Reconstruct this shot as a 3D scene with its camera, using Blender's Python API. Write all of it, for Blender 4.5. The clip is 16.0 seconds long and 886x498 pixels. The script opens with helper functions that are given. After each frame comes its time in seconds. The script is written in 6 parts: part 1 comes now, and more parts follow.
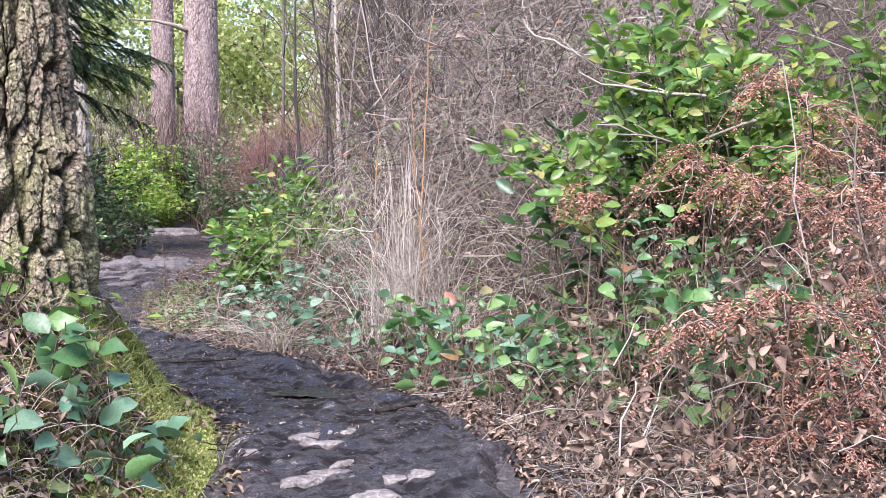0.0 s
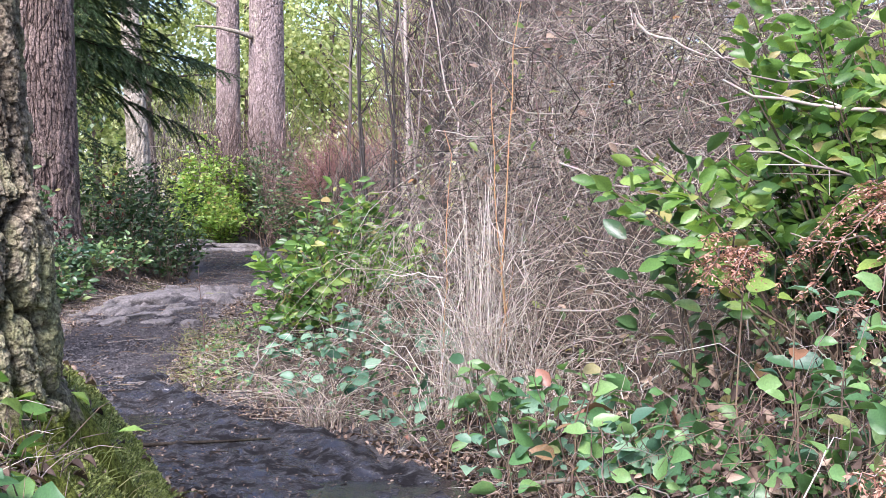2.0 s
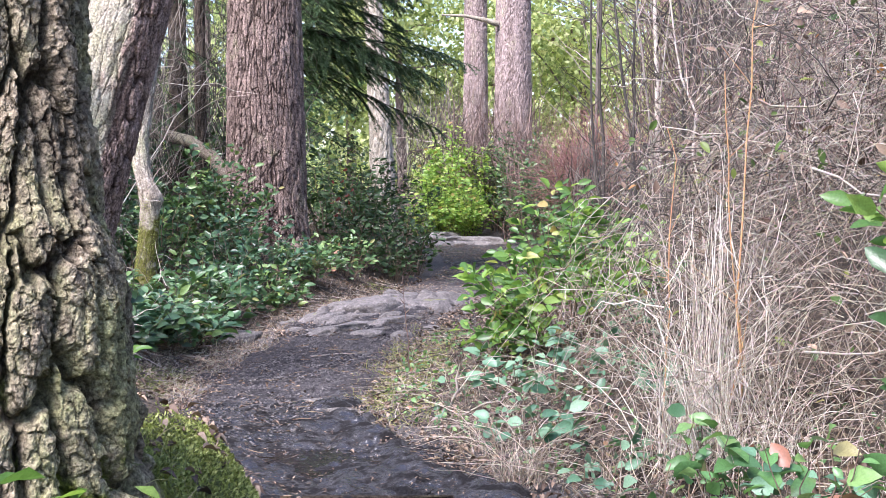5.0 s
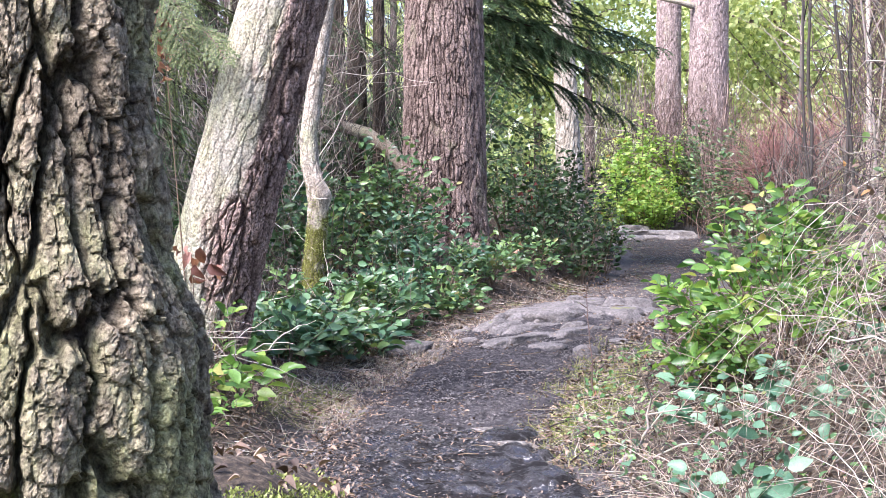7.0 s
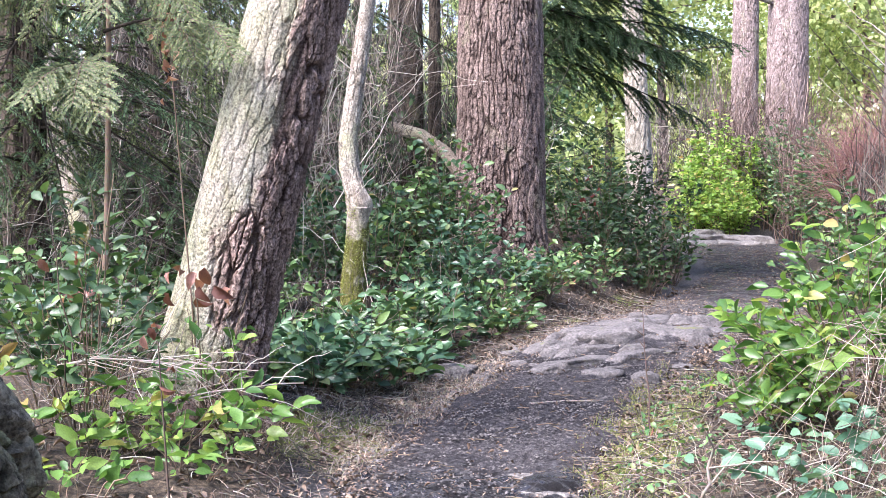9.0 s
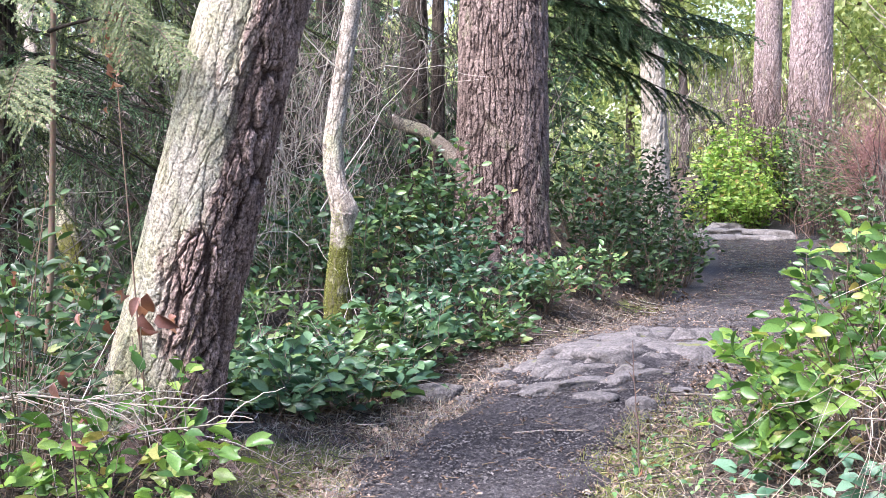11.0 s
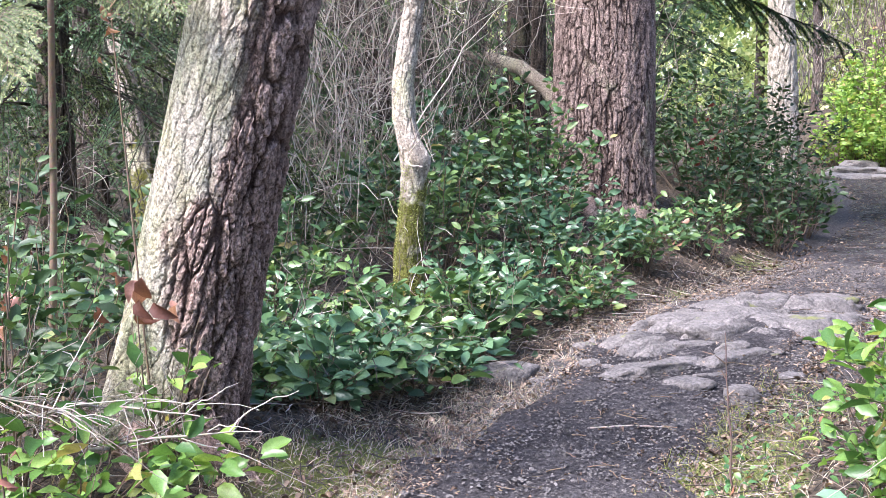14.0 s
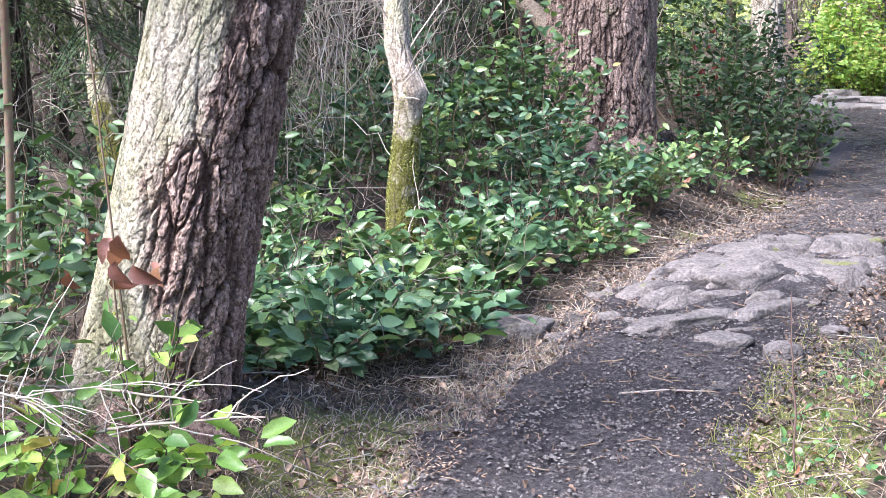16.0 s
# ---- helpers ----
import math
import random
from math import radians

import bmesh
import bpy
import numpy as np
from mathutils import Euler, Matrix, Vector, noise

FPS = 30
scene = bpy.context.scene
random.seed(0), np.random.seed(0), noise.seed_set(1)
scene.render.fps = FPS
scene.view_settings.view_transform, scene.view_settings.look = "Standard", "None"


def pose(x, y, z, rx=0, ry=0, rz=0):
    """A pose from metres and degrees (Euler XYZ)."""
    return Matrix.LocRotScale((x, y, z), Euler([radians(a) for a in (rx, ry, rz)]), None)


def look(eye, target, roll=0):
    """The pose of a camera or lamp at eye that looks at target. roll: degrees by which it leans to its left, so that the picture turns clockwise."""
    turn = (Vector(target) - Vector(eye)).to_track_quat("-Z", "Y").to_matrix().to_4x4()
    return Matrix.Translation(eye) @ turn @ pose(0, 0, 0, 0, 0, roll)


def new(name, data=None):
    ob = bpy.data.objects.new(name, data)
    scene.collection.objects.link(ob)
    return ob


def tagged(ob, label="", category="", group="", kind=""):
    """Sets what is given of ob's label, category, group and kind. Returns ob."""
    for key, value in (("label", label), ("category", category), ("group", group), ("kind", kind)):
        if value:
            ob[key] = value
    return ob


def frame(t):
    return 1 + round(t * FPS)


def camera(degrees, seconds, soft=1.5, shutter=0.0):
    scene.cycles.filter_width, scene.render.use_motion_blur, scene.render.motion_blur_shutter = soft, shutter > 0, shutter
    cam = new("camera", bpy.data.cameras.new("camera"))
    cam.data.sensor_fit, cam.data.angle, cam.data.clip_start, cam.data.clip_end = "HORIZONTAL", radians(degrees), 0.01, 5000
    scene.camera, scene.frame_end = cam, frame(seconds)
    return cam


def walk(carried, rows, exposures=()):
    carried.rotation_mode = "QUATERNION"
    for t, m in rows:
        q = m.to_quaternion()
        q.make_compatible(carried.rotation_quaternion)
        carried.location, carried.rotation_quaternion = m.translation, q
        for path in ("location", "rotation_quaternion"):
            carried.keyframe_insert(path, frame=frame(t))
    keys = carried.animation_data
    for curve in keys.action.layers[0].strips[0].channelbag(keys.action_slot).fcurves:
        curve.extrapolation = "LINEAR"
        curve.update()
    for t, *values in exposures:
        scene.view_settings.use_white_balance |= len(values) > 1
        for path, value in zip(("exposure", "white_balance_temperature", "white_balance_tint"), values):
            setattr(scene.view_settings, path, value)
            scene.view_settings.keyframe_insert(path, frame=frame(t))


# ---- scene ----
cam = camera(40.0, 16.0, soft=0.55)
PATH = [
    (0, (-0.000, -0.000, 0.974), (0.186, 1.989, 0.869), -0.1),
    (0.5, (0.046, 0.432, 1.053), (0.175, 2.425, 0.949), -0.0),
    (1, (0.041, 0.843, 1.083), (0.137, 2.838, 0.983), 0.0),
    (1.5, (0.056, 1.174, 1.091), (0.136, 3.170, 0.995), 0.1),
    (2, (0.053, 1.383, 1.102), (0.123, 3.379, 1.010), 0.1),
    (2.5, (0.027, 1.545, 1.116), (0.082, 3.542, 1.027), 0.1),
    (3, (0.043, 1.696, 1.151), (0.063, 3.694, 1.061), 0.1),
    (3.5, (0.115, 1.833, 1.159), (0.073, 3.830, 1.067), 0.1),
    (4, (0.241, 1.994, 1.186), (0.099, 3.987, 1.090), -0.0),
    (4.5, (0.276, 2.122, 1.194), (0.031, 4.104, 1.089), -0.1),
    (5, (0.235, 2.294, 1.201), (-0.115, 4.259, 1.087), -0.1),
    (5.2, (0.210, 2.365, 1.210), (-0.182, 4.323, 1.092), -0.2),
    (7.3, (0.068, 3.169, 1.266), (-0.610, 5.046, 1.133), -0.1),
    (7.5, (0.049, 3.233, 1.267), (-0.648, 5.103, 1.135), -0.1),
    (8, (0.031, 3.406, 1.255), (-0.699, 5.263, 1.123), -0.1),
    (8.5, (0.053, 3.578, 1.297), (-0.699, 5.426, 1.164), -0.1),
    (9, (0.031, 3.759, 1.310), (-0.731, 5.604, 1.175), -0.1),
    (9.2, (0.007, 3.847, 1.336), (-0.757, 5.690, 1.201), -0.0),
    (11.3, (0.056, 4.343, 1.465), (-0.753, 6.164, 1.297), 0.3),
    (11.5, (0.042, 4.391, 1.482), (-0.777, 6.207, 1.312), 0.3),
    (12, (0.031, 4.483, 1.500), (-0.819, 6.285, 1.324), 0.2),
    (12.5, (0.044, 4.631, 1.518), (-0.845, 6.413, 1.333), 0.2),
    (13, (0.065, 4.831, 1.567), (-0.870, 6.588, 1.367), 0.0),
    (13.5, (0.041, 4.979, 1.539), (-0.925, 6.715, 1.305), -0.0),
    (14, (-0.042, 5.126, 1.536), (-1.018, 6.849, 1.256), -0.0),
    (14.5, (-0.131, 5.237, 1.538), (-1.097, 6.958, 1.215), -0.1),
    (15, (-0.232, 5.365, 1.541), (-1.179, 7.090, 1.184), -0.1),
    (15.5, (-0.352, 5.472, 1.527), (-1.278, 7.203, 1.148), -0.1),
    (16, (-0.512, 5.551, 1.509), (-1.421, 7.289, 1.115), 0.0),
]
walk(cam, [(t, look(eye, target, roll)) for t, eye, target, roll in PATH], [(0, 2.08, 6070, 24), (3.5, 2.12, 6070, 21), (7.5, 2.52, 6070, 21), (12, 2.54, 6070, 20), (16, 2.7, 6070, 19)])

# ---- daylight ----
SUN_UP, SUN_TURN = 52, 208
world = bpy.data.worlds.new("sky")
scene.world = world
world.use_nodes = True
wn = world.node_tree.nodes
sky = wn.new("ShaderNodeTexSky")
sky.sky_type, sky.sun_disc = "NISHITA", False
sky.sun_elevation, sky.sun_rotation = radians(SUN_UP), radians(SUN_TURN)
sky.air_density, sky.dust_density = 1.0, 1.2
world.node_tree.links.new(sky.outputs[0], wn["Background"].inputs[0])
wn["Background"].inputs[1].default_value = 0.095
sun = new("sun", bpy.data.lights.new("sun", "SUN"))
sun.data.energy, sun.data.angle, sun.data.color = 2.75, radians(30), (1.0, 0.96, 0.92)
# the sun stands behind the walker's left shoulder
sun.matrix_world = look(
    (math.sin(radians(SUN_TURN)) * math.cos(radians(SUN_UP)) * 40, math.cos(radians(SUN_TURN)) * math.cos(radians(SUN_UP)) * 40, math.sin(radians(SUN_UP)) * 40), (0, 0, 0))

# ---- number helpers ----
rng = np.random.default_rng(7)


def hashed(ix, iy, iz, seed):
    h = (ix.astype(np.int64) * 374761393 + iy.astype(np.int64) * 668265263 + iz.astype(np.int64) * 2147483647 + seed * 974711) & 0xFFFFFFFF
    h = ((h ^ (h >> 13)) * 1274126177) & 0xFFFFFFFF
    h = ((h ^ (h >> 16)) * 2246822519) & 0xFFFFFFFF
    return ((h ^ (h >> 15)) & 0xFFFFFF) / float(0xFFFFFF)


def vnoise(x, y, z=0.0, seed=0):
    """Smooth value noise from 0 to 1."""
    x, y, z = np.broadcast_arrays(np.asarray(x, float), np.asarray(y, float), np.asarray(z, float))
    ix, iy, iz = np.floor(x), np.floor(y), np.floor(z)
    fx, fy, fz = x - ix, y - iy, z - iz
    fx, fy, fz = (f * f * (3 - 2 * f) for f in (fx, fy, fz))
    out = 0
    for a in (0, 1):
        for b in (0, 1):
            for c in (0, 1):
                w = (fx if a else 1 - fx) * (fy if b else 1 - fy) * (fz if c else 1 - fz)
                out = out + w * hashed(ix + a, iy + b, iz + c, seed)
    return out


def fbm(x, y, z=0.0, seed=0, octaves=4):
    out, amp, tot = 0, 1.0, 0.0
    for k in range(octaves):
        out = out + amp * vnoise(x * 2 ** k, y * 2 ** k, np.asarray(z) * 2 ** k, seed + k)
        tot, amp = tot + amp, amp * 0.5
    return out / tot


def smooth(a, b, x):
    t = np.clip((x - a) / (b - a), 0, 1)
    return t * t * (3 - 2 * t)


def mesh_from(name, verts, faces, mats, smooth_faces=True, mat_index=None):
    """A mesh from arrays; faces all triangles or all quads."""
    me = bpy.data.meshes.new(name)
    verts, faces = np.asarray(verts, np.float32), np.asarray(faces, np.int32)
    n, k = faces.shape
    me.vertices.add(len(verts))
    me.vertices.foreach_set("co", verts.ravel())
    me.loops.add(n * k)
    me.loops.foreach_set("vertex_index", faces.ravel())
    me.polygons.add(n)
    me.polygons.foreach_set("loop_start", np.arange(0, n * k, k, dtype=np.int32))
    me.polygons.foreach_set("loop_total", np.full(n, k, np.int32))
    me.polygons.foreach_set("use_smooth", np.full(n, smooth_faces))
    if mat_index is not None:
        me.polygons.foreach_set("material_index", np.asarray(mat_index, np.int32))
    for m in mats if isinstance(mats, (list, tuple)) else [mats]:
        me.materials.append(m)
    me.update(calc_edges=True)
    return me


def thing(name, x, y, z, label, category, group="", kind=""):
    ob = new(name)
    ob.empty_display_size = 0.1
    ob.matrix_basis = pose(x, y, z)
    return tagged(ob, label, category, group, kind)


def under(ob, parent):
    """Makes ob, built in world places, a part of parent."""
    ob.parent = parent
    p = parent
    total = Matrix.Identity(4)
    while p is not None:
        total = p.matrix_basis @ total if p.parent is None else p.matrix_parent_inverse @ p.matrix_basis @ total
        p = p.parent
    ob.matrix_parent_inverse = total.inverted()
    return ob


def part(name, me, parent, label=""):
    return under(tagged(new(name, me), label), parent)


# ---- materials ----
def nodes_of(name):
    m = bpy.data.materials.new(name)
    m.use_nodes = True
    return m, m.node_tree.nodes, m.node_tree.links, m.node_tree.nodes["Principled BSDF"]


def ramp(n, stops):
    r = n.new("ShaderNodeValToRGB")
    el = r.color_ramp.elements
    while len(el) < len(stops):
        el.new(0.5)
    for e, (p, c) in zip(el, stops):
        e.position, e.color = p, (*c, 1)
    return r


def noise_node(n, l, scale, detail=6, rough=0.6, coord=None, stretch=None):
    t = n.new("ShaderNodeTexNoise")
    t.inputs["Scale"].default_value, t.inputs["Detail"].default_value, t.inputs["Roughness"].default_value = scale, detail, rough
    if coord is None:
        coord = n.new("ShaderNodeNewGeometry").outputs["Position"]
    if stretch:
        mp = n.new("ShaderNodeMapping")
        mp.inputs["Scale"].default_value = stretch
        l.new(coord, mp.inputs["Vector"])
        coord = mp.outputs["Vector"]
    l.new(coord, t.inputs["Vector"])
    return t


def crisp(n, l, value, lo=0.36, hi=0.64):
    """Noise stretched to its full range."""
    m = n.new("ShaderNodeMapRange")
    m.inputs["From Min"].default_value, m.inputs["From Max"].default_value = lo, hi
    l.new(value, m.inputs[0])
    return m.outputs[0]


def cracks(n, l, scale, stretch, width=0.12):
    """Fine cracks: 0 in the crack, 1 on the flake."""
    v = n.new("ShaderNodeTexVoronoi")
    v.feature = "DISTANCE_TO_EDGE"
    v.inputs["Scale"].default_value = scale
    mp = n.new("ShaderNodeMapping")
    mp.inputs["Scale"].default_value = stretch
    wob = n.new("ShaderNodeTexNoise")
    wob.inputs["Scale"].default_value, wob.inputs["Detail"].default_value = scale * 2.2, 4
    pos = n.new("ShaderNodeNewGeometry").outputs["Position"]
    l.new(pos, wob.inputs["Vector"])
    add = n.new("ShaderNodeVectorMath")
    add.operation = "MULTIPLY_ADD"
    l.new(wob.outputs[1], add.inputs[0])
    add.inputs[1].default_value = (0.75 / scale,) * 3
    l.new(pos, add.inputs[2])
    l.new(add.outputs[0], mp.inputs["Vector"])
    l.new(mp.outputs["Vector"], v.inputs["Vector"])
    m = n.new("ShaderNodeMapRange")
    m.inputs["From Max"].default_value = width
    l.new(v.outputs["Distance"], m.inputs[0])
    return m.outputs[0]


def mixed(n, l, fac, a, b, mode="MIX"):
    m = n.new("ShaderNodeMix")
    m.data_type, m.blend_type = "RGBA", mode
    for v, s in ((fac, m.inputs[0]), (a, m.inputs[6]), (b, m.inputs[7])):
        if isinstance(v, (int, float)):
            s.default_value = v
        elif isinstance(v, tuple):
            s.default_value = (*v, 1)
        else:
            l.new(v, s)
    return m.outputs[2]


def maths(n, l, op, a, b=0.0, clamp=False):
    m = n.new("ShaderNodeMath")
    m.operation, m.use_clamp = op, clamp
    for v, s in ((a, m.inputs[0]), (b, m.inputs[1])):
        if isinstance(v, (int, float)):
            s.default_value = v
        else:
            l.new(v, s)
    return m.outputs[0]


def bumped(n, l, bsdf, height, strength, distance):
    b = n.new("ShaderNodeBump")
    b.inputs["Strength"].default_value, b.inputs["Distance"].default_value = strength, distance
    l.new(height, b.inputs["Height"])
    l.new(b.outputs[0], bsdf.inputs["Normal"])


def leaf_mat(name, stops, rough=0.46, through_light=0.27, spots=(0.25, 0.15, 0.05), spot=0.25):
    """Leaves: each its own shade, a little light shining through."""
    m, n, l, b = nodes_of(name)
    rnd = maths(n, l, "FRACT", maths(n, l, "ADD", n.new("ShaderNodeObjectInfo").outputs["Random"], n.new("ShaderNodeNewGeometry").outputs["Random Per Island"]))
    col = ramp(n, stops)
    l.new(rnd, col.inputs[0])
    t = noise_node(n, l, 14, 4)
    sp = ramp(n, [(0.6, (0, 0, 0)), (0.74, (1, 1, 1))])
    l.new(t.outputs[0], sp.inputs[0])
    c = mixed(n, l, maths(n, l, "MULTIPLY", sp.outputs[0], spot), col.outputs[0], spots)
    t2 = noise_node(n, l, 160, 3)
    c = mixed(n, l, 0.18, c, mixed(n, l, 1.0, c, crisp(n, l, t2.outputs[0], 0.3, 0.7), "OVERLAY"))
    l.new(c, b.inputs["Base Color"])
    b.inputs["Roughness"].default_value = rough
    b.inputs["Specular IOR Level"].default_value = 0.5
    bumped(n, l, b, noise_node(n, l, 40, 2).outputs[0], 0.35, 0.006)
    tr = n.new("ShaderNodeBsdfTranslucent")
    l.new(mixed(n, l, 1.0, c, (1.0, 1.0, 0.62), "MULTIPLY"), tr.inputs[0])
    mx = n.new("ShaderNodeMixShader")
    mx.inputs[0].default_value = through_light
    l.new(b.outputs[0], mx.inputs[1])
    l.new(tr.outputs[0], mx.inputs[2])
    l.new(mx.outputs[0], n["Material Output"].inputs[0])
    return m


def twig_mat(name, stops, rough=0.8):
    m, n, l, b = nodes_of(name)
    rnd = maths(n, l, "FRACT", maths(n, l, "ADD", n.new("ShaderNodeObjectInfo").outputs["Random"], n.new("ShaderNodeNewGeometry").outputs["Random Per Island"]))
    col = ramp(n, stops)
    l.new(rnd, col.inputs[0])
    t = noise_node(n, l, 60, 4)
    c = mixed(n, l, 0.5, col.outputs[0], mixed(n, l, 1.0, col.outputs[0], t.outputs[1], "OVERLAY"))
    l.new(c, b.inputs["Base Color"])
    b.inputs["Roughness"].default_value = rough
    bumped(n, l, b, t.outputs[0], 0.5, 0.004)
    return m


def bark_mat(name, low, high, lichen, lichen_at=0.5, side=None, moss=None, fine=1.0):
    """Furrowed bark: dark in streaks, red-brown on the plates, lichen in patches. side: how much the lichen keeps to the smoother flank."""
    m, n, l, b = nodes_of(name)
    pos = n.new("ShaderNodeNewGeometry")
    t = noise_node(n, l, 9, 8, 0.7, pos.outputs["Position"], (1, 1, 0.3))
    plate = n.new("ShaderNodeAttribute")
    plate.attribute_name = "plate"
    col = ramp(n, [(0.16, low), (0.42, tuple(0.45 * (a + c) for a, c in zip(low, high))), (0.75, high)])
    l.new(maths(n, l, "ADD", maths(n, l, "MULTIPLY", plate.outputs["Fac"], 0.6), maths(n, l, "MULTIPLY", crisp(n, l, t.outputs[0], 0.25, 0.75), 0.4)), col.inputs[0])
    t2 = noise_node(n, l, 3.2, 8, 0.72, pos.outputs["Position"], (1, 1, 0.55))
    fac = t2.outputs[0]
    if side:
        flank = n.new("ShaderNodeAttribute")
        flank.attribute_name = "flank"
        fac = maths(n, l, "ADD", maths(n, l, "MULTIPLY", fac, 0.5), maths(n, l, "MULTIPLY", flank.outputs["Fac"], side))
    pr = ramp(n, [(lichen_at - (0.12 if side else 0), (0, 0, 0)), (min(1, lichen_at + 0.13), (1, 1, 1))])
    l.new(fac, pr.inputs[0])
    c = mixed(n, l, maths(n, l, "MULTIPLY", pr.outputs[0], maths(n, l, "ADD", 0.3, maths(n, l, "MULTIPLY", plate.outputs["Fac"], 0.65))), col.outputs[0], mixed(n, l, crisp(n, l, t2.outputs[0], 0.42, 0.6), lichen, tuple(k * a for k, a in zip((0.8, 0.86, 0.6), lichen))))
    if moss:
        sep = n.new("ShaderNodeSeparateXYZ")
        l.new(pos.outputs["Position"], sep.inputs[0])
        t4 = noise_node(n, l, 6, 5)
        h = maths(n, l, "ADD", maths(n, l, "MULTIPLY", sep.outputs[2], -1.0 / moss[1]), maths(n, l, "ADD", moss[0] / moss[1], maths(n, l, "MULTIPLY", maths(n, l, "SUBTRACT", crisp(n, l, t4.outputs[0], 0.3, 0.7), 0.5), 5.0)), True)
        c = mixed(n, l, h, c, moss[2])
    t3 = noise_node(n, l, 80, 8, 0.75)
    grain = crisp(n, l, t3.outputs[0])
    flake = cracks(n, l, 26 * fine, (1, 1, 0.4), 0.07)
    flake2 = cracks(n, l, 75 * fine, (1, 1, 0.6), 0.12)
    if side:
        cover = maths(n, l, "MULTIPLY", flank.outputs["Fac"], 0.75)
        flake = maths(n, l, "MAXIMUM", flake, cover)
        flake2 = maths(n, l, "MAXIMUM", flake2, cover)
    c = mixed(n, l, 0.7, c, mixed(n, l, 1.0, c, grain, "OVERLAY"))
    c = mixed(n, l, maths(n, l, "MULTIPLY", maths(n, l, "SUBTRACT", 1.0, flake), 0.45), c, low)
    l.new(c, b.inputs["Base Color"])
    b.inputs["Roughness"].default_value = 1.0
    b.inputs["Specular IOR Level"].default_value = 0.08
    h = maths(n, l, "ADD", maths(n, l, "MULTIPLY", flake, 0.3), maths(n, l, "ADD", maths(n, l, "MULTIPLY", flake2, 0.25), maths(n, l, "MULTIPLY", grain, 0.6)))
    bumped(n, l, b, h, 0.8, 0.008)
    return m


def earth_mat():
    """Forest floor: brown needle litter, dark soil and moss."""
    m, n, l, b = nodes_of("forest_floor")
    t = noise_node(n, l, 1.3, 8, 0.65)
    t2 = noise_node(n, l, 38, 8, 0.7)
    t3 = noise_node(n, l, 150, 4, 0.7)
    col = ramp(n, [(0.3, (0.022, 0.016, 0.012)), (0.5, (0.06, 0.043, 0.029)), (0.66, (0.13, 0.095, 0.062)), (0.82, (0.27, 0.21, 0.14))])
    l.new(crisp(n, l, t2.outputs[0], 0.2, 0.8), col.inputs[0])
    moss = ramp(n, [(0.3, (0.06, 0.075, 0.016)), (0.7, (0.20, 0.215, 0.06))])
    l.new(t3.outputs[0], moss.inputs[0])
    at = n.new("ShaderNodeAttribute")
    at.attribute_name = "moss"
    f = maths(n, l, "ADD", at.outputs["Fac"], maths(n, l, "MULTIPLY", maths(n, l, "SUBTRACT", t.outputs[0], 0.5), 1.6))
    fr = ramp(n, [(0.45, (0, 0, 0)), (0.6, (1, 1, 1))])
    l.new(f, fr.inputs[0])
    at2 = n.new("ShaderNodeAttribute")
    at2.attribute_name = "trod"
    tr = ramp(n, [(0.4, (0, 0, 0)), (0.7, (1, 1, 1))])
    l.new(maths(n, l, "ADD", at2.outputs["Fac"], maths(n, l, "MULTIPLY", maths(n, l, "SUBTRACT", noise_node(n, l, 5, 6, 0.65).outputs[0], 0.5), 1.8)), tr.inputs[0])
    mud = ramp(n, [(0.2, (0.018, 0.0165, 0.0175)), (0.45, (0.05, 0.046, 0.046)), (0.68, (0.10, 0.09, 0.086)), (0.9, (0.26, 0.23, 0.21))])
    l.new(crisp(n, l, t2.outputs[0], 0.25, 0.75), mud.inputs[0])
    base = mixed(n, l, tr.outputs[0], col.outputs[0], mud.outputs[0])
    l.new(mixed(n, l, fr.outputs[0], base, moss.outputs[0]), b.inputs["Base Color"])
    b.inputs["Roughness"].default_value = 0.95
    h = maths(n, l, "ADD", t2.outputs[0], maths(n, l, "MULTIPLY", t3.outputs[0], 0.4))
    bumped(n, l, b, h, 0.9, 0.03)
    return m


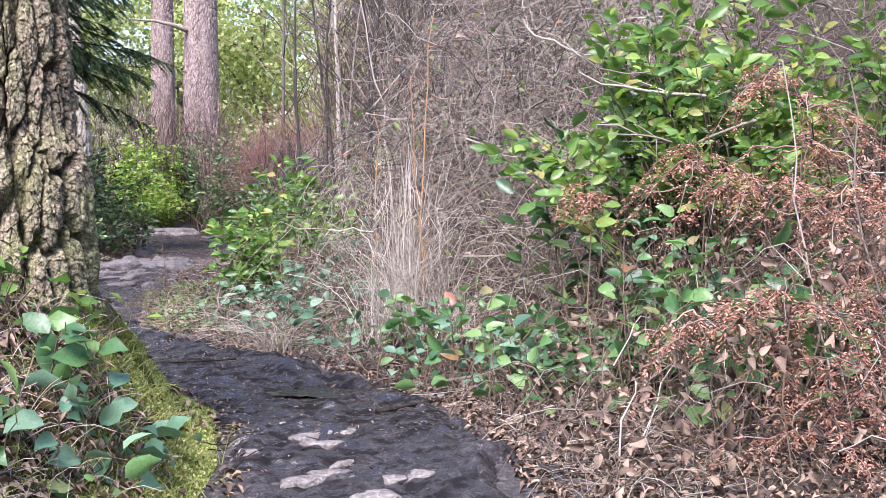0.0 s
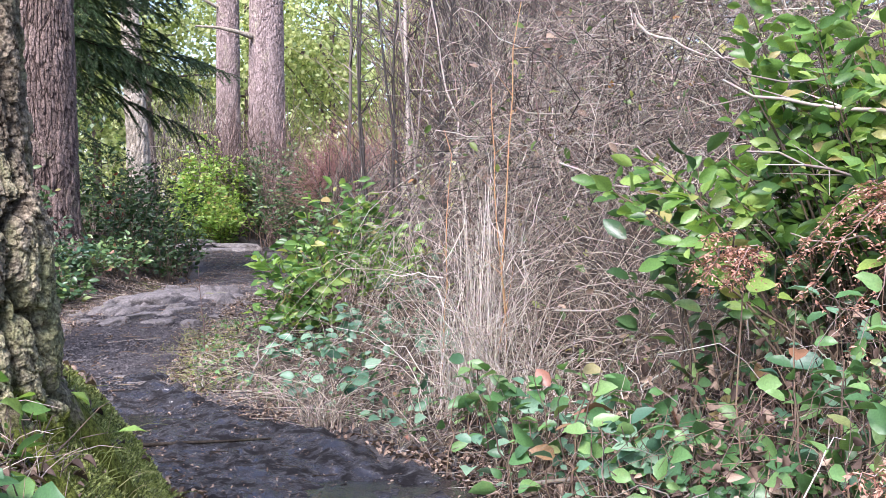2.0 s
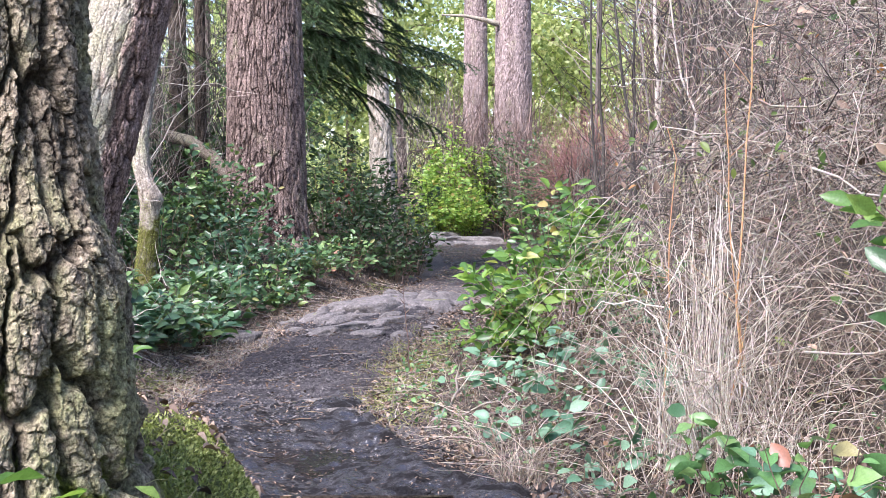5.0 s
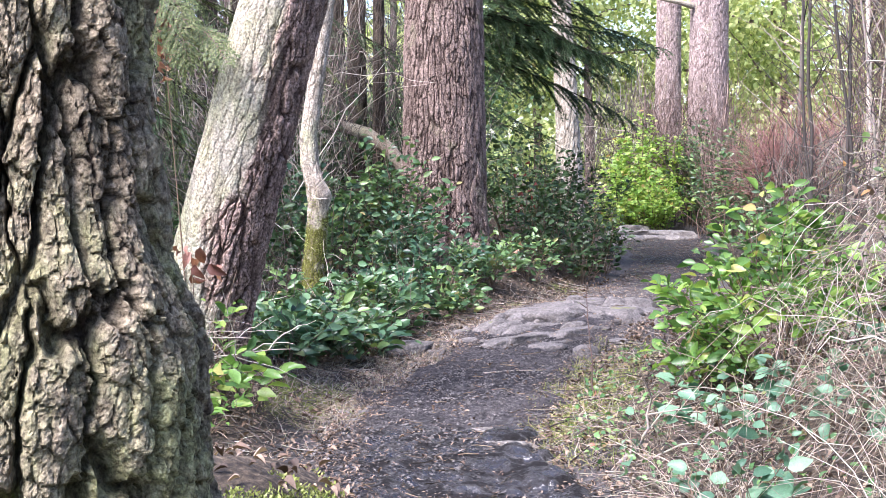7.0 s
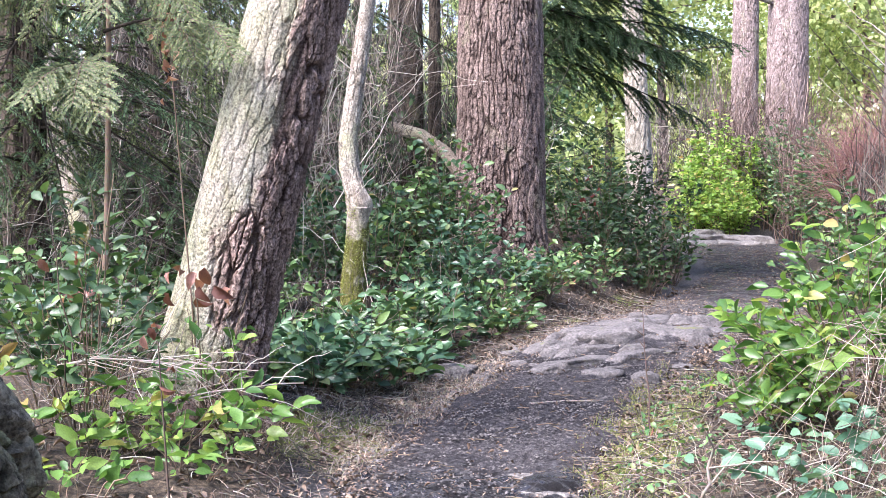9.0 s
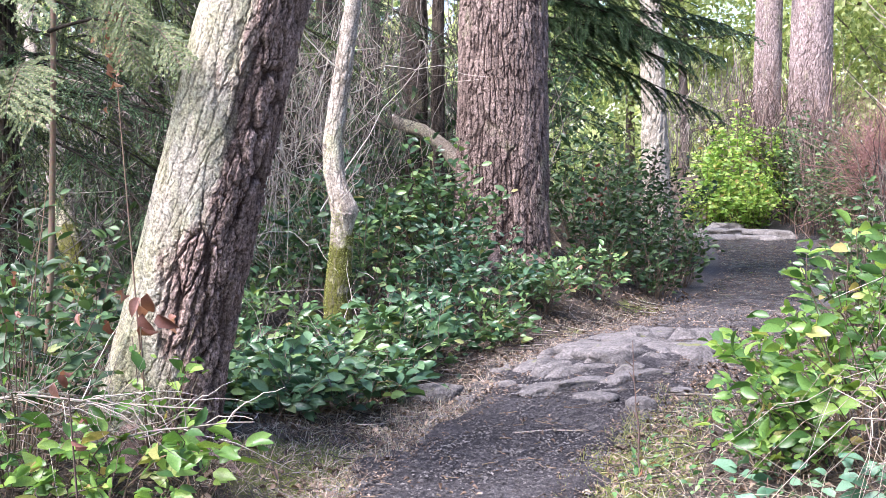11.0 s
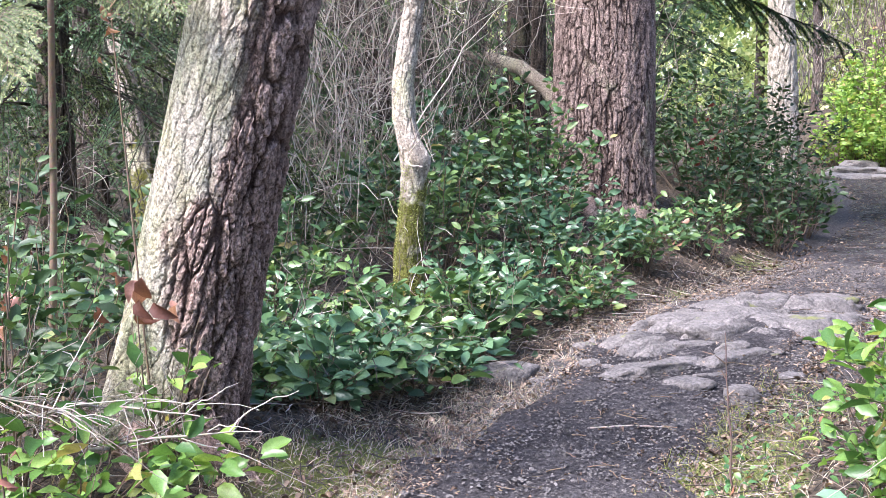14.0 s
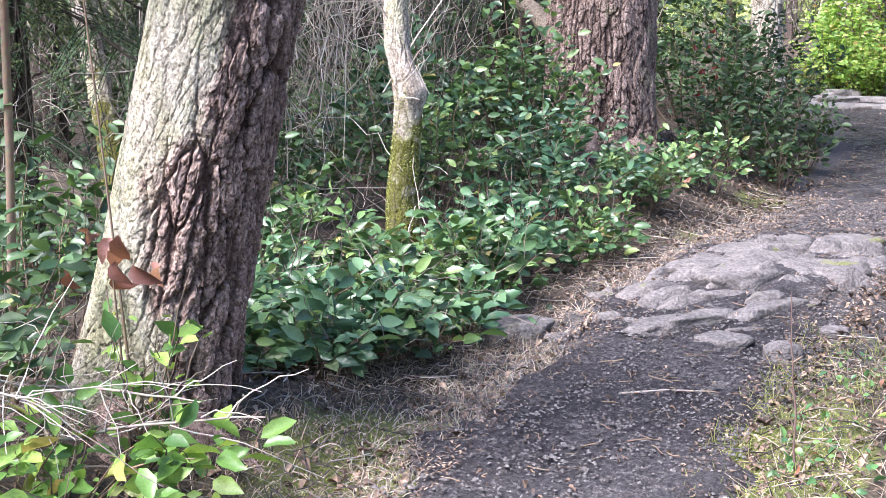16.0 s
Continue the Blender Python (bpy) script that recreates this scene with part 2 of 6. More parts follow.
def mud_mat():
    """Trodden dark mud, wet and shining where the attribute says so."""
    m, n, l, b = nodes_of("trail_mud")
    t = noise_node(n, l, 2.2, 8, 0.65)
    t2 = noise_node(n, l, 48, 8, 0.8)
    t3 = noise_node(n, l, 12, 6, 0.6)
    t4 = crisp(n, l, noise_node(n, l, 170, 4, 0.7).outputs[0])
    col = ramp(n, [(0.2, (0.02, 0.0185, 0.0205)), (0.42, (0.052, 0.047, 0.05)), (0.64, (0.112, 0.101, 0.104)), (0.86, (0.31, 0.28, 0.265))])
    l.new(maths(n, l, "ADD", maths(n, l, "MULTIPLY", crisp(n, l, t2.outputs[0], 0.33, 0.67), 0.5), maths(n, l, "ADD", maths(n, l, "MULTIPLY", t4, 0.2), maths(n, l, "MULTIPLY", crisp(n, l, t.outputs[0], 0.3, 0.7), 0.3))), col.inputs[0])
    at = n.new("ShaderNodeAttribute")
    at.attribute_name = "wet"
    w = maths(n, l, "ADD", at.outputs["Fac"], maths(n, l, "MULTIPLY", maths(n, l, "SUBTRACT", t3.outputs[0], 0.5), 1.3))
    wr = ramp(n, [(0.4, (0, 0, 0)), (0.62, (1, 1, 1))])
    l.new(w, wr.inputs[0])
    c = mixed(n, l, maths(n, l, "MULTIPLY", wr.outputs[0], 0.85), col.outputs[0], (0.012, 0.0105, 0.0105))
    l.new(c, b.inputs["Base Color"])
    rr = n.new("ShaderNodeMapRange")
    rr.inputs["To Min"].default_value, rr.inputs["To Max"].default_value = 0.8, 0.12
    film = maths(n, l, "MULTIPLY", wr.outputs[0], crisp(n, l, noise_node(n, l, 7, 6, 0.7, None, (1, 1.6, 1)).outputs[0], 0.44, 0.56))
    l.new(film, rr.inputs[0])
    l.new(rr.outputs[0], b.inputs["Roughness"])
    sp = n.new("ShaderNodeMapRange")
    sp.inputs["To Min"].default_value, sp.inputs["To Max"].default_value = 0.2, 1.0
    l.new(film, sp.inputs[0])
    l.new(sp.outputs[0], b.inputs["Specular IOR Level"])
    bp = n.new("ShaderNodeBump")
    bp.inputs["Distance"].default_value = 0.032
    sr = n.new("ShaderNodeMapRange")
    sr.inputs["To Min"].default_value, sr.inputs["To Max"].default_value = 0.9, 0.28
    l.new(film, sr.inputs[0])
    l.new(sr.outputs[0], bp.inputs["Strength"])
    l.new(maths(n, l, "ADD", maths(n, l, "MULTIPLY", crisp(n, l, t2.outputs[0]), 0.6), maths(n, l, "ADD", maths(n, l, "MULTIPLY", t4, 0.3), maths(n, l, "MULTIPLY", t3.outputs[0], 0.35))), bp.inputs["Height"])
    l.new(bp.outputs[0], b.inputs["Normal"])
    return m


def rock_mat(name, a, c2, moss_amount=0.0):
    m, n, l, b = nodes_of(name)
    t = noise_node(n, l, 7, 8, 0.7)
    t2 = noise_node(n, l, 60, 6, 0.7)
    col = ramp(n, [(0.3, a), (0.7, c2)])
    l.new(t.outputs[0], col.inputs[0])
    grain = crisp(n, l, t2.outputs[0], 0.3, 0.7)
    c = mixed(n, l, 0.65, col.outputs[0], mixed(n, l, 1.0, col.outputs[0], grain, "OVERLAY"))
    seam = cracks(n, l, 9, (1, 1, 2.5), 0.07)
    c = mixed(n, l, maths(n, l, "MULTIPLY", maths(n, l, "SUBTRACT", 1.0, seam), 0.3), c, (0.08, 0.072, 0.066))
    if moss_amount:
        t3 = noise_node(n, l, 4.5, 5)
        mr = ramp(n, [(1 - moss_amount, (0, 0, 0)), (1.08 - moss_amount, (1, 1, 1))])
        l.new(t3.outputs[0], mr.inputs[0])
        c = mixed(n, l, mr.outputs[0], c, (0.16, 0.17, 0.05))
    l.new(c, b.inputs["Base Color"])
    b.inputs["Roughness"].default_value = 0.85
    bumped(n, l, b, maths(n, l, "ADD", maths(n, l, "MULTIPLY", grain, 0.5), maths(n, l, "ADD", maths(n, l, "MULTIPLY", seam, 0.4), crisp(n, l, t.outputs[0]))), 0.9, 0.014)
    return m


M_EARTH, M_MUD = earth_mat(), mud_mat()
M_ROCK = rock_mat("ledge_rock", (0.075, 0.068, 0.066), (0.215, 0.192, 0.18), 0.38)
M_STONE = rock_mat("pale_stone", (0.12, 0.108, 0.10), (0.32, 0.29, 0.262))
M_PEBBLE = rock_mat("gravel", (0.045, 0.04, 0.04), (0.22, 0.20, 0.19))
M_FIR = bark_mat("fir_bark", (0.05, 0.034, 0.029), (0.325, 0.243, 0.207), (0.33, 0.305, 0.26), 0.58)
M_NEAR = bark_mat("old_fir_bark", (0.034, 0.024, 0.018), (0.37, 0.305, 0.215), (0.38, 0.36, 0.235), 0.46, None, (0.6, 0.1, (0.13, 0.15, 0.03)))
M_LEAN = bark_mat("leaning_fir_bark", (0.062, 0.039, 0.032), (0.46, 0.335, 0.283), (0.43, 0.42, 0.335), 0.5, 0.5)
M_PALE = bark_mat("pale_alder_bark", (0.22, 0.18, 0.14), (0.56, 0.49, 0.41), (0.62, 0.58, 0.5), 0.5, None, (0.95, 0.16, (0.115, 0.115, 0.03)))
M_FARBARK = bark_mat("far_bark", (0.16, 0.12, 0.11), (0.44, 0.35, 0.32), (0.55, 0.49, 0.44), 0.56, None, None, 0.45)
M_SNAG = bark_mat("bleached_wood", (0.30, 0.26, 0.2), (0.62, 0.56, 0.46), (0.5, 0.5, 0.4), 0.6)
# dark bark with the wood's shade put into its colour; wet sticks share it
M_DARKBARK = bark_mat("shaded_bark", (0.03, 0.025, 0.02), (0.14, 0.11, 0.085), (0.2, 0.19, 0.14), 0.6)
M_SALAL = leaf_mat("salal_leaf", [(0.0, (0.022, 0.058, 0.022)), (0.4, (0.058, 0.118, 0.043)), (0.75, (0.11, 0.195, 0.07)), (0.96, (0.2, 0.3, 0.095)), (1.0, (0.32, 0.25, 0.10))], 0.36)
M_BLUEGREEN = leaf_mat("blue_green_leaf", [(0.0, (0.022, 0.06, 0.03)), (0.6, (0.066, 0.14, 0.068)), (0.95, (0.135, 0.235, 0.115)), (1.0, (0.24, 0.28, 0.11))], 0.36)
M_LIGHT = leaf_mat("light_salal_leaf", [(0.0, (0.05, 0.12, 0.03)), (0.5, (0.14, 0.27, 0.06)), (0.93, (0.29, 0.42, 0.10)), (1.0, (0.36, 0.28, 0.11))], 0.38, 0.45)
# holly's own dark green; on huckleberries and undergrowth it carries painted shade
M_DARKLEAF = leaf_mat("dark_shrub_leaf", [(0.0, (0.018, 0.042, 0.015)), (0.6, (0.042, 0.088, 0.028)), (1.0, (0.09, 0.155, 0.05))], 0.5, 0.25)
# the sun on the bush at the bend is put into this bright leaf colour
M_BRIGHT = leaf_mat("bush_leaf_painted_sun", [(0.0, (0.13, 0.25, 0.05)), (0.6, (0.31, 0.48, 0.10)), (0.95, (0.52, 0.62, 0.17)), (1.0, (0.5, 0.3, 0.15))], 0.45, 0.5)
M_BRAMBLE = leaf_mat("bramble_leaf", [(0.0, (0.05, 0.12, 0.05)), (0.55, (0.10, 0.22, 0.07)), (0.9, (0.18, 0.30, 0.10)), (1.0, (0.28, 0.12, 0.08))], 0.4, 0.35)
M_TEAL = leaf_mat("grey_green_leaf", [(0.0, (0.05, 0.12, 0.07)), (0.6, (0.11, 0.22, 0.13)), (1.0, (0.2, 0.32, 0.2))], 0.45, 0.3)
M_NEEDLE = leaf_mat("conifer_needles", [(0.0, (0.03, 0.065, 0.028)), (0.6, (0.06, 0.12, 0.05)), (1.0, (0.12, 0.19, 0.075))], 0.6, 0.25)
M_CEDAR = leaf_mat("cedar_spray", [(0.0, (0.05, 0.08, 0.028)), (0.6, (0.115, 0.155, 0.055)), (1.0, (0.24, 0.27, 0.11))], 0.6, 0.4)
# sunlight and distance haze are put into these pale leaf tones
M_FARGREEN = leaf_mat("far_foliage_painted_sun", [(0.0, (0.18, 0.25, 0.09)), (0.5, (0.42, 0.50, 0.20)), (1.0, (0.68, 0.70, 0.36))], 0.6, 0.5)
M_FERN = leaf_mat("dead_fern", [(0.0, (0.15, 0.065, 0.042)), (0.5, (0.38, 0.19, 0.13)), (1.0, (0.60, 0.36, 0.26))], 0.8, 0.3, (0.1, 0.05, 0.03))
M_DEADLEAF = leaf_mat("fallen_leaf", [(0.0, (0.045, 0.028, 0.02)), (0.5, (0.135, 0.088, 0.062)), (1.0, (0.36, 0.265, 0.19))], 0.75, 0.15, (0.08, 0.05, 0.03))
M_RUSTLEAF = leaf_mat("withered_leaf", [(0.0, (0.09, 0.034, 0.025)), (0.6, (0.2, 0.085, 0.06)), (1.0, (0.42, 0.22, 0.18))], 0.5, 0.35, (0.1, 0.05, 0.03))
M_REDLEAF = leaf_mat("red_leaf", [(0.0, (0.20, 0.03, 0.025)), (1.0, (0.36, 0.10, 0.075))], 0.5, 0.35)
M_STRAW = twig_mat("straw", [(0.0, (0.13, 0.10, 0.075)), (0.5, (0.27, 0.222, 0.168)), (1.0, (0.54, 0.465, 0.37))])
M_TWIG = twig_mat("grey_twig", [(0.0, (0.022, 0.018, 0.015)), (0.5, (0.066, 0.054, 0.044)), (0.8, (0.19, 0.158, 0.13)), (1.0, (0.46, 0.40, 0.335))])
M_PALESTRAW = twig_mat("bleached_straw", [(0.0, (0.25, 0.205, 0.16)), (0.5, (0.46, 0.40, 0.325)), (1.0, (0.74, 0.675, 0.58))])
M_TAWNY = twig_mat("tawny_cane", [(0.0, (0.30, 0.16, 0.07)), (1.0, (0.52, 0.31, 0.15))])
M_YELLOWING = leaf_mat("yellowing_leaf", [(0.0, (0.04, 0.085, 0.022)), (0.55, (0.11, 0.18, 0.045)), (0.88, (0.26, 0.29, 0.07)), (1.0, (0.36, 0.16, 0.06))], 0.4, 0.4)
M_REDTWIG = twig_mat("reddish_twig", [(0.0, (0.05, 0.029, 0.023)), (0.6, (0.12, 0.08, 0.065)), (1.0, (0.32, 0.225, 0.185))])
M_ROSETWIG = twig_mat("rose_twig", [(0.0, (0.15, 0.066, 0.054)), (0.6, (0.33, 0.168, 0.138)), (1.0, (0.45, 0.28, 0.235))])
M_PALETWIG = twig_mat("pale_twig", [(0.0, (0.15, 0.125, 0.10)), (0.7, (0.33, 0.29, 0.24)), (1.0, (0.52, 0.47, 0.40))])
M_STEM = twig_mat("shrub_stem", [(0.0, (0.07, 0.05, 0.035)), (1.0, (0.2, 0.14, 0.09))])
M_MOSS = leaf_mat("moss_tuft", [(0.0, (0.10, 0.125, 0.025)), (0.5, (0.29, 0.335, 0.085)), (1.0, (0.54, 0.57, 0.22))], 0.8, 0.35)
M_GRASS = leaf_mat("grass_blade", [(0.0, (0.12, 0.17, 0.035)), (0.5, (0.25, 0.29, 0.08)), (1.0, (0.48, 0.42, 0.2))], 0.6, 0.3)

# ---- the lie of the land ----
def trail_x(y):
    return np.interp(y, [-40, 0, 3, 4.5, 5.5, 6.3, 7, 7.7, 8.5, 9.5, 10.5, 12, 14, 16, 18, 20, 25, 32, 60],
                     [0.3, 0.1, 0.12, 0.16, 0.03, -0.35, -0.95, -1.5, -1.83, -1.93, -1.9, -1.87, -1.8, -1.85, -2.05, -2.35, -3.4, -2.4, 4])


def trail_half(y):
    return np.interp(y, [0, 4.5, 5.5, 6.5, 7.2, 8, 9.5, 12, 18, 22, 25, 40], [0.8, 0.56, 0.53, 0.62, 0.66, 0.58, 0.53, 0.56, 0.5, 0.6, 0.9, 0.8])


def bump_at(x, y, cx, cy, sx, sy):
    return np.exp(-((x - cx) / sx) ** 2 - ((y - cy) / sy) ** 2)


def ground_z(x, y):
    x, y = np.asarray(x, float), np.asarray(y, float)
    z = np.interp(y, [-40, 0, 1.5, 2.5, 3.5, 4.5, 6, 8, 10, 13, 18, 26, 60], [-1.2, -0.45, -0.32, -0.22, -0.14, -0.07, -0.03, 0.0, 0.03, 0.06, 0.0, -0.07, 0.3])
    z = z + 0.16 * bump_at(x, y, -1.85, 11.6, 0.9, 1.3)
    right = np.maximum(0, x - trail_x(y) - trail_half(y))
    left = np.maximum(0, trail_x(y) - trail_half(y) - x)
    z = z + 0.16 * np.minimum(right, 1.2) + 0.4 * np.minimum(np.maximum(0, right - 1.0), 6) ** 1.15
    z = z + 0.06 * np.minimum(left, 2)
    z = z + 0.56 * np.minimum(1.0, 1.25 * bump_at(x, y, -1.35, 4.75, 0.75, 1.75)) * smooth(0.0, 0.5, left)
    z = z + 0.22 * bump_at(x, y, -3.05, 8.3, 0.75, 1.0) * smooth(0.0, 0.4, left)
    z = z + 0.42 * bump_at(x, y, -3.7, 14.2, 1.1, 1.8) * smooth(0.0, 0.9, left)
    z = z + 0.5 * bump_at(x, y, -4.2, 18.0, 1.3, 2.2) * smooth(0.0, 0.9, left)
    z = z + 0.9 * bump_at(x, y, -4.0, 30.0, 4, 3.0) * smooth(27.0, 29.0, y)
    z = z - 0.075 * bump_at(x, y, -0.02, 6.05, 0.5, 0.42) - 0.06 * bump_at(x, y, -1.25, 7.45, 0.38, 0.5)
    rough = np.clip(np.maximum(left, right) * 3, 0.12, 1)
    z = z + rough * (0.16 * (fbm(x * 1.1, y * 1.1, 3, 11) - 0.5) + 0.05 * (fbm(x * 6, y * 6, 1, 12) - 0.5))
    return z


def gz(x, y):
    return float(ground_z(np.array([x]), np.array([y]))[0])


def graded(lo, hi, dense_lo, dense_hi, step, grow=1.12):
    """Places along an axis, close together in the middle and wider outwards."""
    mid = list(np.arange(dense_lo, dense_hi + step / 2, step))
    s, a = step, dense_lo
    low = []
    while a > lo:
        s *= grow
        a -= s
        low.append(a)
    s, a = step, dense_hi
    high = []
    while a < hi:
        s *= grow
        a += s
        high.append(a)
    return np.array(low[::-1] + mid + high)


def grid_mesh(name, xs, ys, zfun, mat, attribute=None):
    gx, gy = np.meshgrid(xs, ys)
    gx, gy = gx.ravel(), gy.ravel()
    v = np.stack([gx, gy, zfun(gx, gy)], 1)
    a = (np.arange(len(ys) - 1)[:, None] * len(xs) + np.arange(len(xs) - 1)[None]).ravel()
    f = np.stack([a, a + 1, a + len(xs) + 1, a + len(xs)], 1)
    me = mesh_from(name, v, f, mat)
    if attribute:
        at = me.attributes.new(attribute[0], "FLOAT", "POINT")
        at.data.foreach_set("value", attribute[1](gx, gy).astype(np.float32))
    return me


def moss_amount(x, y):
    left = trail_x(y) - trail_half(y) - x
    right = x - trail_x(y) - trail_half(y)
    m = 1.0 * bump_at(x, y, -0.72, 4.7, 0.42, 1.7) * (left > 0.02)
    m = m + 1.5 * bump_at(x, y, -1.25, 9.2, 0.22, 0.75) * (right > -0.2)
    m = m + 0.85 * bump_at(x, y, -2.5, 8.75, 0.3, 0.8) + 0.5 * bump_at(x, y, -2.6, 12.6, 0.25, 0.8) + 0.6 * bump_at(x, y, -2.55, 14.5, 0.25, 0.8)
    return m


ground = tagged(new("ground", grid_mesh("ground", graded(-150, 150, -4.2, 2.6, 0.04), graded(-120, 300, 3.0, 14.5, 0.04), ground_z, M_EARTH, ("moss", moss_amount))),
                "brown forest floor of needle litter, soil and moss", "ground", kind="structure")


def trod_edges():
    """How far the mud of the path is trodden out over the floor."""
    n = len(ground.data.vertices)
    co = np.empty(n * 3, np.float32)
    ground.data.vertices.foreach_get("co", co)
    x, y = co[0::3], co[1::3]
    off = np.abs(x - trail_x(y)) - trail_half(y)
    at = ground.data.attributes.new("trod", "FLOAT", "POINT")
    at.data.foreach_set("value", np.clip(1.25 - off / 0.3, 0, 1).astype(np.float32))


trod_edges()


def build_trail():
    ys = graded(-20, 40, 4.0, 13.0, 0.016, 1.05)
    us = np.linspace(-1.25, 1.25, 100)
    gu, gy = np.meshgrid(us, ys)
    gu, gy = gu.ravel(), gy.ravel()
    wob = 1 + 0.8 * (fbm(gy * 2.2, gu * 0 + np.sign(gu) * 9, 0, 21, 5) - 0.5)
    gx = trail_x(gy) + gu * trail_half(gy) * wob
    edge = smooth(0.78, 1.2, np.abs(gu))
    soft = 1 - smooth(7.9, 9.2, gy)
    clod = fbm(gx * 8, gy * 8, 3, 28, 5)
    z = ground_z(gx, gy) + 0.03 - 0.14 * edge + 0.035 * (fbm(gx * 9, gy * 9, 2, 22) - 0.5) + 0.05 * (fbm(gx * 1.6, gy * 1.6, 2, 25) - 0.5) + 0.03 * (fbm(gx * 20, gy * 20, 2, 26, 5) - 0.5)
    z = z + soft * 0.02 * (smooth(0.5, 0.75, clod) - 0.3 * smooth(0.5, 0.3, clod)) * fbm(gx * 30, gy * 30, 5, 29, 4)
    # the poached mud along the bank
    z = z + soft * 0.035 * smooth(0.3, 0.7, gu) * smooth(1.2, 0.95, gu) * smooth(0.3, 0.7, fbm(gx * 9, gy * 9, 6, 30, 6))
    foot = smooth(0.55, 0.75, fbm(gx * 3.5, gy * 3.5, 4, 23))
    z = z - 0.02 * foot
    a = (np.arange(len(ys) - 1)[:, None] * len(us) + np.arange(len(us) - 1)[None]).ravel()
    me = mesh_from("path", np.stack([gx, gy, z], 1), np.stack([a, a + 1, a + len(us) + 1, a + len(us)], 1), M_MUD)
    at = me.attributes.new("wet", "FLOAT", "POINT")
    wet = 0.6 * (1 - smooth(7.9, 9.4, gy)) + 0.5 * smooth(13.0, 16.0, gy) + 1.1 * bump_at(gx, gy, -0.05, 6.05, 0.8, 0.8) + 1.15 * bump_at(gx, gy, -1.25, 7.5, 0.6, 0.75)
    at.data.foreach_set("value", wet.astype(np.float32))
    return tagged(new("path", me), "dark trodden mud footpath with a wet puddled hollow", "path", kind="structure")


build_trail()


def water_mat():
    m, n, l, b = nodes_of("puddle_water")
    t = noise_node(n, l, 14, 4, 0.6)
    b.inputs["Base Color"].default_value = (0.012, 0.011, 0.012, 1)
    b.inputs["Roughness"].default_value = 0.16
    b.inputs["IOR"].default_value = 1.33
    b.inputs["Specular IOR Level"].default_value = 0.9
    bumped(n, l, b, t.outputs[0], 0.5, 0.012)
    return m


def puddle(x, y, rx, ry, turn_deg, lift):
    """Shallow water lying in a hollow of the path; the mud breaks through it."""
    a = np.linspace(0, 2 * np.pi, 48, endpoint=False)
    rad = 0.8 + 0.5 * (vnoise(np.cos(a) * 1.5 + x, np.sin(a) * 1.5 + y, 0, 31) - 0.5)
    c, s = math.cos(radians(turn_deg)), math.sin(radians(turn_deg))
    px, py = np.cos(a) * rad * rx, np.sin(a) * rad * ry
    level = gz(x, y) + lift
    v = np.concatenate([[(x, y, level)], np.stack([x + c * px - s * py, y + s * px + c * py, np.full(48, level)], 1)])
    f = np.array([(0, 1 + i, 1 + (i + 1) % 48) for i in range(48)])
    return tagged(new("puddle", mesh_from("puddle", v, f, M_WATER, False)), "shallow dark puddle reflecting the sky", "water", kind="structure")


M_WATER = water_mat()
puddle(-0.02, 6.1, 0.62, 0.36, -25, 0.05)
puddle(-1.15, 7.35, 0.34, 0.55, 35, 0.042)

# ---- builders ----
def worley(u, v, wrap, seed):
    """Distances to the two nearest cell points, the cell's number and the way to its point; u goes round in 'wrap' cells."""
    iu, iv = np.floor(u), np.floor(v)
    d1, d2, who = np.full(u.shape, 9.0), np.full(u.shape, 9.0), np.zeros(u.shape)
    dx, dy = np.zeros(u.shape), np.zeros(u.shape)
    for a in (-1, 0, 1):
        for b in (-1, 0, 1):
            cu, cv = iu + a, iv + b
            wu = np.mod(cu, wrap)
            px, py = cu + hashed(wu, cv, wu * 0, seed), cv + hashed(wu, cv, wu * 0 + 1, seed)
            d = np.hypot(u - px, v - py)
            nearer = d < d1
            who = np.where(nearer, hashed(wu, cv, wu * 0 + 2, seed), who)
            dx, dy = np.where(nearer, u - px, dx), np.where(nearer, v - py, dy)
            d2 = np.where(nearer, d1, np.minimum(d2, d))
            d1 = np.minimum(d1, d)
    return d1, d2, who, dx, dy


def flakes(t, z, rm, wide, high, jag, seed):
    """Angular scales of bark, each at its own height and tilt, -1 to 1."""
    n = max(6, round(2 * np.pi * rm / wide))
    ct, st = np.cos(t) * rm, np.sin(t) * rm
    ju = jag * (fbm(ct / wide, st / wide, z / high * 1.4, seed + 1, 3) - 0.5) * 2
    jv = jag * (fbm(ct / wide + 7, st / wide, z / high * 1.4, seed + 2, 3) - 0.5) * 2
    f1, f2, who, dx, dy = worley(t / (2 * np.pi) * n + ju, z / high + jv, n, seed)
    h = 0.7 * (who - 0.5) + 0.8 * dx * (np.mod(who * 7.31, 1) - 0.5) - 0.7 * dy * np.mod(who * 13.7, 1)
    seam = 1 - np.clip((f2 - f1) / 0.13, 0, 1)
    return h - 0.5 * seam, who, seam


